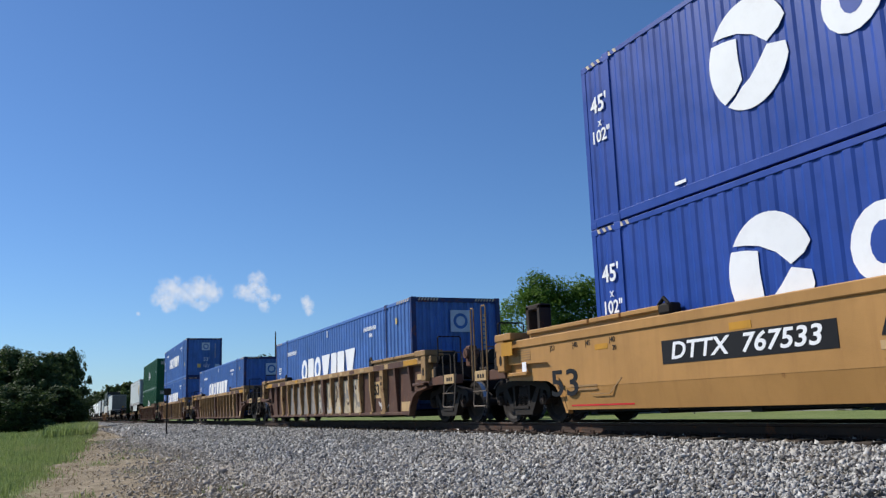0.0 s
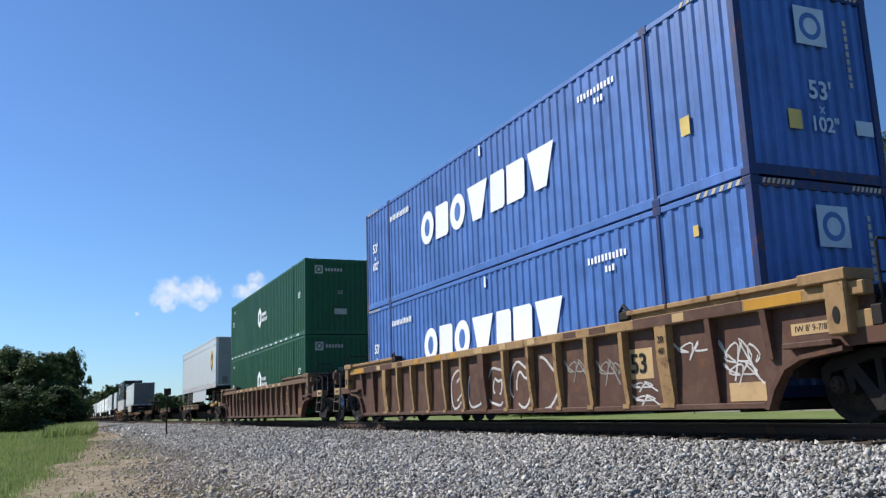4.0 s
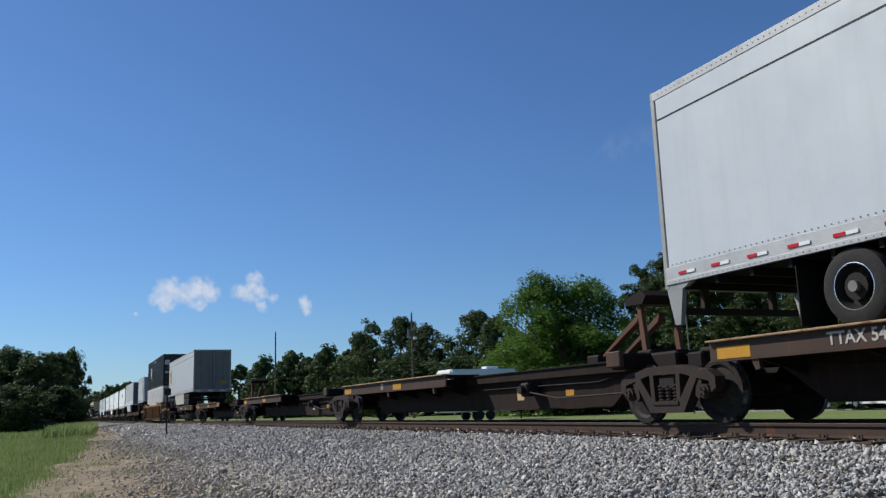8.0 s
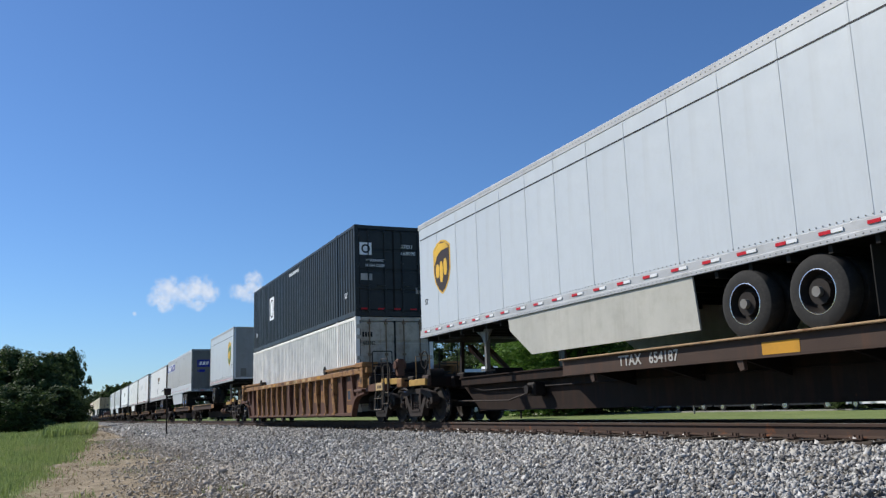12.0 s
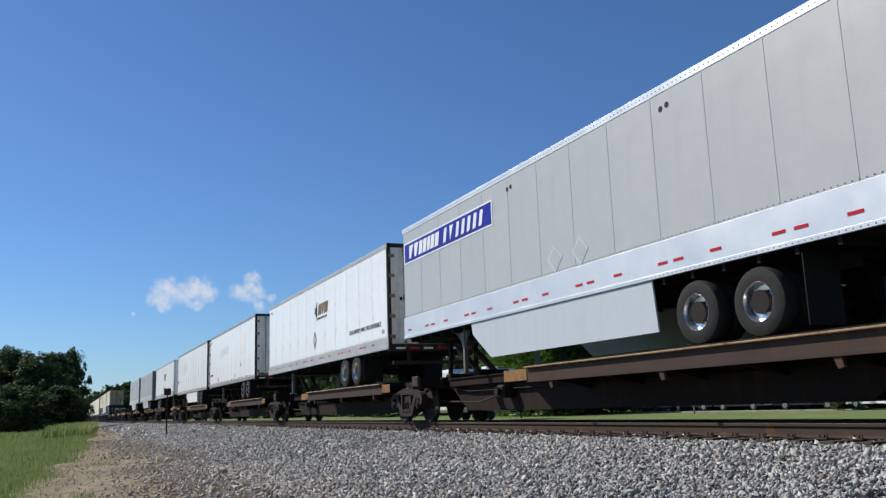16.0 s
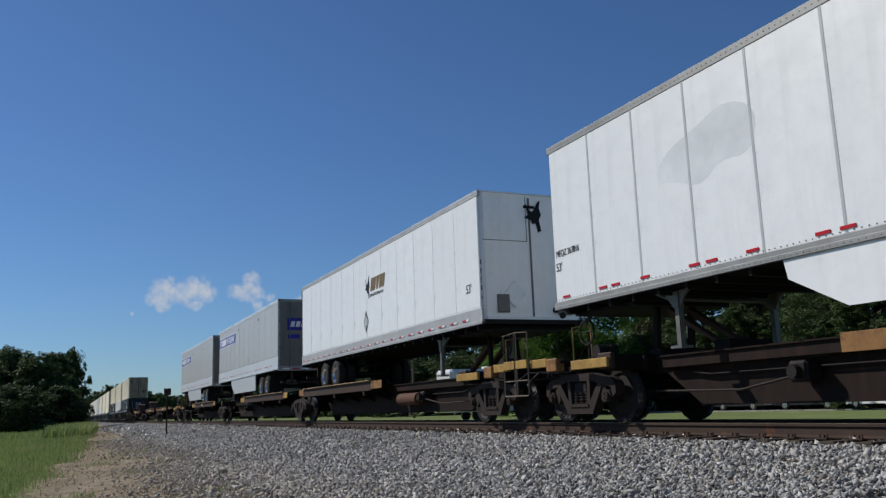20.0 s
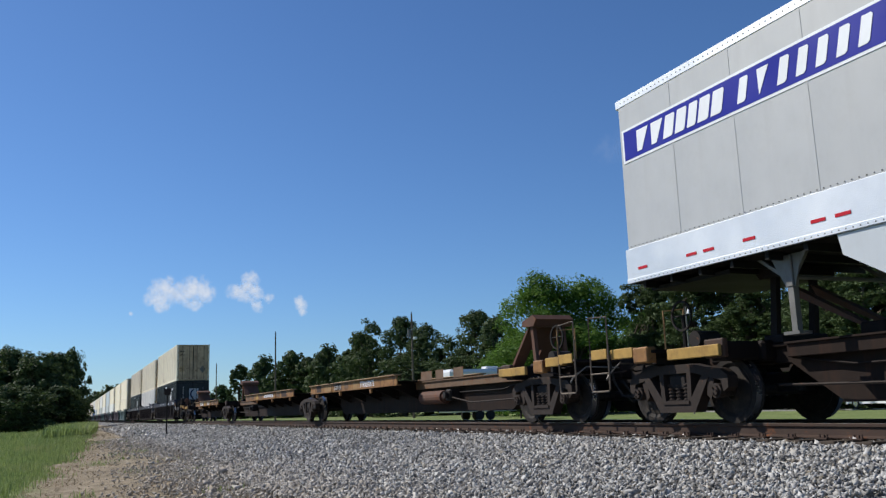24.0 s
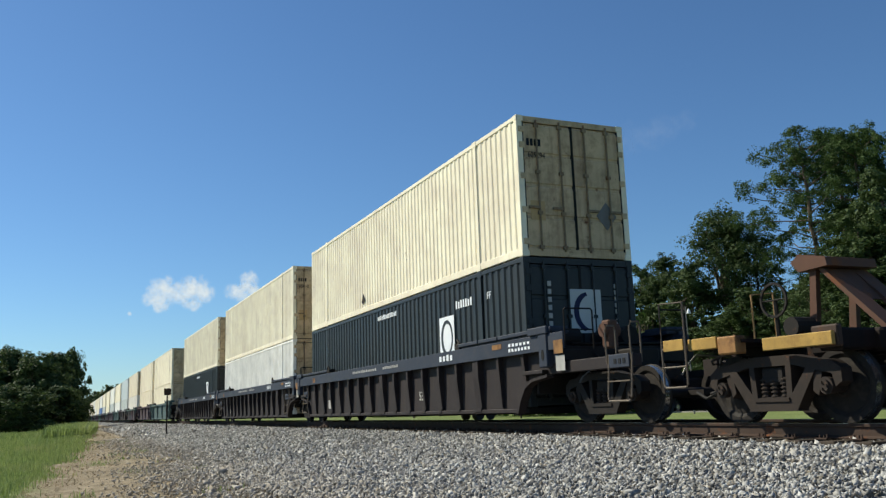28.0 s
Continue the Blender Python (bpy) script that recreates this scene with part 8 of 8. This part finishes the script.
CAR_DARK = surf("dark_grey_car_body_paint", (0.03, 0.032, 0.036), 0.25, var=0.04, dirt=0.1, bump=0.0)
SHINGLE = surf("dark_roof_shingle", (0.075, 0.068, 0.062), 0.9, var=0.25, scale=2.0, dirt=0.4)
SIDING = surf("tan_house_siding", (0.30, 0.25, 0.19), 0.8, var=0.12, dirt=0.3)
RED_ROOF = surf("red_metal_roof", (0.40, 0.06, 0.045), 0.5, var=0.1, dirt=0.2)

# marker post beside the line
px, py = -45.7, 4.7
pz = ground_z(px, py) - 0.05
t = thing("marker_post", "thin dark steel post with a small square board", "post", at=(px, py, pz))
part("post", Shape().box(-0.035, 0.035, -0.035, 0.035, -0.2, 2.35, 0.01), STEEL_DARK, t)
part("board", Shape().box(0.03, 0.05, -0.17, 0.17, 2.02, 2.36, 0.01), STEEL_BROWN, t)


def pole(x, y, h, box=True, arm=True):
    t = thing("utility_pole", "weathered wooden utility pole with small fittings", "pole", "utility poles", at=(x, y, -0.6))
    part("pole", Shape().cyl((0, 0), 0.15, -0.5, h, "z", 12, 0.09), WOOD, t)
    if arm:
        part("insulator", Shape().cyl((0, 0), 0.04, h, h + 0.22, "z", 8), GALV, t)
    if box:
        part("transformer", Shape().cyl((0.0, -0.32), 0.20, h - 2.7, h - 1.8, "z", 12), GALV, t)
        part("lamp", Shape().box(-0.12, 0.12, 0.2, 0.55, h - 2.9, h - 2.6, 0.04), WHITE_TAPE, t)
    return t


pole(-117.1, 26.2, 12.0, False)
pole(-88.3, 35.1, 11.5)
pole(-197.6, 30.8, 12.5, False)
t = thing("yard_light", "short yard light on a thin leaning pole", "lamp", at=(-47.6, 39.7, -0.6))
part("pole", Shape().cyl((0, 0), 0.06, -0.4, 7.4, "z", 8, 0.045), GALV, t)
part("lamp_head", Shape().lathe((0.18, 0.1, 6.9), [(0.02, 0.35), (0.10, 0.2), (0.16, 0.0), (0.0, 0.0)][::-1], "z", 12), WHITE_TAPE, t)


def hit_wheel(s, x, y, r):
    s.lathe((x, y, r), [(0.0, -0.11), (r * 0.6, -0.11), (r * 0.95, -0.10), (r, -0.06), (r, 0.06), (r * 0.95, 0.10), (0.0, 0.11)][::-1], "y", 20)


def road_car(x, y, rz, paint, kind, label):
    """A parked car: body, cabin glass, four wheels, lights, bumpers."""
    t = thing("parked_car" if kind != "pickup" else "pickup_truck", label, "car", "parked cars", pose(x, y, -0.56, 0, 0, rz))
    L, h = (2.3, 1.0) if kind == "car" else (2.7, 1.15)
    s = Shape()
    prof = [(-L, 0.32), (L, 0.32), (L, 0.62), (L * 0.93, h * 0.78), (L * 0.45, h * 0.90), (-L * 0.75, h * 0.92), (-L, h * 0.82)]
    s.prism(prof, "y", -0.88, 0.88)
    part("body", s, paint, t)
    top = 1.45 if kind == "car" else 1.8
    a, b = (0.45, -0.75) if kind == "car" else (0.42, -0.15)
    s = Shape().prism([(L * a, h * 0.88), (L * (a - 0.2), top), (L * (b + 0.15), top), (L * b, h * 0.88)], "y", -0.76, 0.76)
    part("cabin", s, GLASS_DARK, t)
    s = Shape().box(L * (b + 0.13), L * (a - 0.2), -0.74, 0.74, top - 0.02, top + 0.05, 0.02)
    part("roof", s, paint, t)
    if kind == "pickup":
        s = Shape().box(-L, L * b - 0.05, -0.88, -0.80, 0.8, 1.18).box(-L, L * b - 0.05, 0.80, 0.88, 0.8, 1.18).box(-L, -L + 0.07, -0.88, 0.88, 0.8, 1.18)
        part("cargo_bed", s, paint, t)
    for wx in (-L * 0.62, L * 0.62):
        for wy in (-0.80, 0.80):
            s = Shape()
            hit_wheel(s, 0, 0, 0.34)
            w = part("wheel", s, RUBBER, t, at=(wx, wy, 0))
            part("hub_cap", Shape().cyl((0, 0.34), 0.2, -0.125 if wy < 0 else 0.105, -0.105 if wy < 0 else 0.125, "y", 14), ALU_BRIGHT, w)
    for k in (-1, 1):
        part("headlight", Shape().box(L - 0.06, L + 0.01, k * 0.5, k * 0.82, 0.58, 0.70, 0.02), WHITE_TAPE, t)
        part("tail_light", Shape().box(-L - 0.01, -L + 0.05, k * 0.55, k * 0.84, 0.62, 0.78, 0.02), RED_TAPE, t)
        part("bumper", Shape().box(k * (L - 0.04), k * (L + 0.06), -0.84, 0.84, 0.36, 0.52, 0.03), paint if kind == "car" else ALU, t)


CARS = ((-71.5, 46.0, 205, CAR_WHITE, "car", "white parked car"), (-66.0, 46.2, 190, CAR_DARK, "car", "dark grey parked car"), (-60.5, 46.0, 178, CAR_SILVER, "pickup", "silver parked pickup truck"),
        (-54.5, 46.0, 182, CAR_DARK, "car", "dark parked car"), (-48.8, 45.6, 176, CAR_DARK, "pickup", "dark parked pickup truck"), (-42.6, 45.6, 185, CAR_DARK, "pickup", "dark parked pickup truck"), (-36.4, 44.6, 170, CAR_WHITE, "car", "white parked car"))
for x, y, rz, paint, kind, label in CARS:
    road_car(x, y, rz, paint, kind, label + " at the far edge of the lawn")
s = Shape().box(-78, -20, 44.2, 47.6, -1.2, -0.545)
tagged(part("driveway", s, CONCRETE, None), "pale gravel drive along the lawn's far edge", "drive", kind="structure")

# white camper among the trees
t = thing("camper_van", "white camper trailer parked before the trees", "camper", at=pose(-56.3, 27.4, -0.60, 0, 0, 94))
part("shell", Shape().box(-2.8, 2.8, -1.2, 1.2, 0.60, 3.62, 0.2), CAR_WHITE, t)
part("roof_unit", Shape().box(0.6, 1.6, -0.4, 0.4, 3.61, 3.85, 0.06), CAR_WHITE, t)
for x in (-2.2, 0.2, 1.9):
    part("window", Shape().box(x, x + 0.9, -1.215, -1.19, 2.5, 3.1, 0.02), GLASS_DARK, t)
part("stripe", Shape().box(-2.6, 2.6, -1.208, -1.198, 1.35, 1.5), CAR_SILVER, t)
for x in (-0.5, 0.4):
    s = Shape()
    hit_wheel(s, 0, 0, 0.36)
    part("wheel", s, RUBBER, t, at=(x, -1.0, 0))
    part("wheel", s.mesh("wheel", RUBBER), None, t, at=(x, 1.0, 0))
part("hitch_frame", Shape().box(2.7, 3.9, -0.1, 0.1, 0.5, 0.62), STEEL_DARK, t)
part("jack_stand", Shape().box(3.6, 3.7, -0.05, 0.05, 0.0, 0.55), STEEL_DARK, t)


def house(x, y, rz, lx, ly, wall_h, ridge, roof_mat, label):
    t = thing("house", label, "house", "houses among the trees", pose(x, y, -0.6, 0, 0, rz))
    part("wall", Shape().box(-lx, lx, -ly, ly, -0.2, wall_h), SIDING, t)
    s = Shape().prism([(-ly - 0.5, wall_h - 0.1), (ly + 0.5, wall_h - 0.1), (0, ridge)], "x", -lx - 0.4, lx + 0.4)
    part("roof", s, roof_mat, t)
    for i in range(3):
        wx = -lx * 0.6 + i * lx * 0.6
        w = part("window", Shape().box(wx - 0.5, wx + 0.5, -ly - 0.04, -ly + 0.02, 1.0, 2.1, 0.02), CAR_WHITE, t)
        part("pane", Shape().box(wx - 0.42, wx + 0.42, -ly - 0.05, -ly - 0.035, 1.08, 2.02), GLASS_DARK, w)
    part("door", Shape().box(lx * 0.82 - 0.45, lx * 0.82 + 0.45, -ly - 0.05, -ly + 0.02, 0.0, 2.05, 0.02), CAR_SILVER, t)


house(-57.5, 57.0, 12, 5.5, 3.0, 2.7, 5.4, SHINGLE, "low house with a dark shingle roof before the trees")
house(-46.8, 54.0, 8, 2.2, 1.6, 2.4, 4.7, RED_ROOF, "small shed with a red metal roof")


def cloud_material(name="soft_white_cloud", thick=1.0):
    m, nt, b = node_mat(name)
    uv = add(nt, "ShaderNodeUVMap")
    grad = add(nt, "ShaderNodeTexGradient")
    grad.gradient_type = "SPHERICAL"
    mp = add(nt, "ShaderNodeMapping")
    mp.inputs["Location"].default_value = (-1.0, -1.0, 0)
    mp.inputs["Scale"].default_value = (2.0, 2.0, 1.0)
    nt.links.new(uv.outputs[0], mp.inputs["Vector"])
    nt.links.new(mp.outputs[0], grad.inputs["Vector"])
    tc = add(nt, "ShaderNodeTexCoord")
    n = add(nt, "ShaderNodeTexNoise", Scale=0.045, Detail=9.0, Roughness=0.62)
    nt.links.new(tc.outputs["Object"], n.inputs["Vector"])
    mul = add(nt, "ShaderNodeMath")
    mul.operation = "MULTIPLY_ADD"
    nt.links.new(n.outputs[0], mul.inputs[0])
    mul.inputs[1].default_value = 2.6
    nt.links.new(grad.outputs["Fac"], mul.inputs[2])
    body = ramp(nt, mul.outputs[0], 1.40, 2.8)
    nt.nodes[-1].inputs["To Max"].default_value = thick
    edge = ramp(nt, grad.outputs["Fac"], 0.0, 0.3)
    dens = add(nt, "ShaderNodeMath")
    dens.operation = "MULTIPLY"
    nt.links.new(body, dens.inputs[0])
    nt.links.new(edge, dens.inputs[1])
    # emission stands in for sunlight on the cloud; the puffs are not lit
    em = add(nt, "ShaderNodeEmission", Color=(0.80, 0.85, 0.94, 1), Strength=0.88)
    tr = add(nt, "ShaderNodeBsdfTransparent")
    mx = add(nt, "ShaderNodeMixShader")
    nt.links.new(dens.outputs[0], mx.inputs[0])
    nt.links.new(tr.outputs[0], mx.inputs[1])
    nt.links.new(em.outputs[0], mx.inputs[2])
    nt.links.new(mx.outputs[0], nt.nodes["Material Output"].inputs["Surface"])
    return m


CLOUD = cloud_material()
WISP = cloud_material("faint_cloud_wisp", 0.05)
drifting = []


def cloud(bearing, dist, height, puffs, seed, drift=18.0, material=None):
    """A small cloud of soft puffs far away; puffs: (across, up, radius) in metres."""
    r = random.Random(seed)
    d = Vector((bearing[0], bearing[1], 0)).normalized()
    across = Vector((-d.y, d.x, 0))
    # across points to the left of the view; flip so that + is to the right
    across = -across
    s, uvs = Shape(), []
    for a, z, rad in puffs:
        for k in range(1):
            c = across * (a + r.uniform(-0.25, 0.25) * rad) + Vector((0, 0, z + r.uniform(-0.2, 0.2) * rad)) + d * r.uniform(-30, 30)
            q = rad * r.uniform(1.25, 1.6)
            n = len(s.v)
            s.v += [tuple(c + across * (i * q) + Vector((0, 0, j * q))) for i, j in ((-1, -1), (1, -1), (1, 1), (-1, 1))]
            s.f.append((n, n + 1, n + 2, n + 3))
            uvs += [(0, 0), (1, 0), (1, 1), (0, 1)]
    me = s.mesh("cloud", material or CLOUD)
    layer = me.uv_layers.new(name="UVMap")
    for i, c in enumerate(uvs):
        layer.data[i].uv = c
    ob = tagged(new("cloud", me), "small white fair-weather cloud", "cloud", "clouds", "structure")
    p = d * dist + Vector((0, 0, height))
    ob.location = p
    ob.visible_shadow = False
    q = p - across * drift
    drifting.append((ob, [(0.0, pose(*p)), (28.0, pose(*q))]))


cloud((-1984.8, 246.1), 2000, 270, ((-52, 0, 26), (-42, 22, 24), (-20, 15, 26), (2, 8, 24), (22, 18, 28), (44, 22, 26), (52, 5, 22), (30, -18, 18), (-40, -20, 20)), 1)
cloud((-1962.4, 386.1), 2000, 275, ((-30, -5, 20), (-12, 4, 22), (4, 18, 22), (10, 38, 16), (20, -6, 20), (32, -26, 14), (52, -12, 12)), 2)
cloud((-1934.4, 508.0), 2000, 248, ((-3, 12, 10), (0, -2, 12), (5, -13, 10)), 3)
cloud((-1994.0, 140.0), 2000, 230, ((0, 0, 5),), 4)

cloud((-1565.9, 1244.1), 2000, 617, ((-95, -30, 28), (-60, -18, 32), (-20, -4, 34), (20, 10, 34), (60, 24, 32), (100, 36, 26)), 6, material=WISP)

# sleepers, the nearest as pieces of their own
TIE = surf("creosoted_sleeper_wood", (0.075, 0.058, 0.045), 0.9, var=0.3, scale=3.0, dirt=0.5, tint=0.3)
me_tie = Shape().box(-0.115, 0.115, -1.30, 1.30, -0.36, -0.185, 0.012).mesh("sleeper", TIE)
bed = bpy.data.objects["ballast_bed"]
for i in range(150):
    part("sleeper", me_tie, None, bed, at=(-72 + i * 0.508, YC, 0))
s = Shape()
for i in range(600):
    s.box(-377 + i * 0.508 - 0.115, -377 + i * 0.508 + 0.115, YC - 1.3, YC + 1.3, -0.36, -0.185)
tagged(part("far_sleepers", s, TIE, None), "dark wooden sleepers under the far track", "sleepers", kind="stuff")
me_plate = Shape().box(-0.09, 0.09, -0.18, 0.18, -0.188, -0.172).cyl((-0.06, -0.12), 0.012, -0.175, -0.13, "z", 6).cyl((0.06, -0.13), 0.012, -0.175, -0.125, "z", 6).cyl((0.0, -0.11), 0.014, -0.175, -0.135, "z", 6).mesh("tie_plate", RAIL_RUST)
for i in range(90):
    part("tie_plate", me_plate, None, bed, at=(-46 + i * 0.508, YC - 0.755, 0))


# ---------------------------------------------------------------- what moves
def motions():
    for ob, u, z in movers:
        walk(ob, [(float(t), pose(u + run(t), YC, z)) for t in range(29)])
    for group, x in ((wheels_front, WB), (wheels_rear, -WB)):
        lead = group[0]
        rows = []
        for i in range(841):
            t = i / FPS
            rows.append((t, pose(x, 0, WR, 0, math.degrees((run(t) - run(0.0)) / WR) % 360.0, 0)))
        walk(lead, rows)
        for w in group[1:]:
            w.rotation_mode = "QUATERNION"
            w.animation_data_create()
            w.animation_data.action = lead.animation_data.action
            w.animation_data.action_slot = lead.animation_data.action_slot
    for ob, rows in drifting:
        walk(ob, rows)


motions()
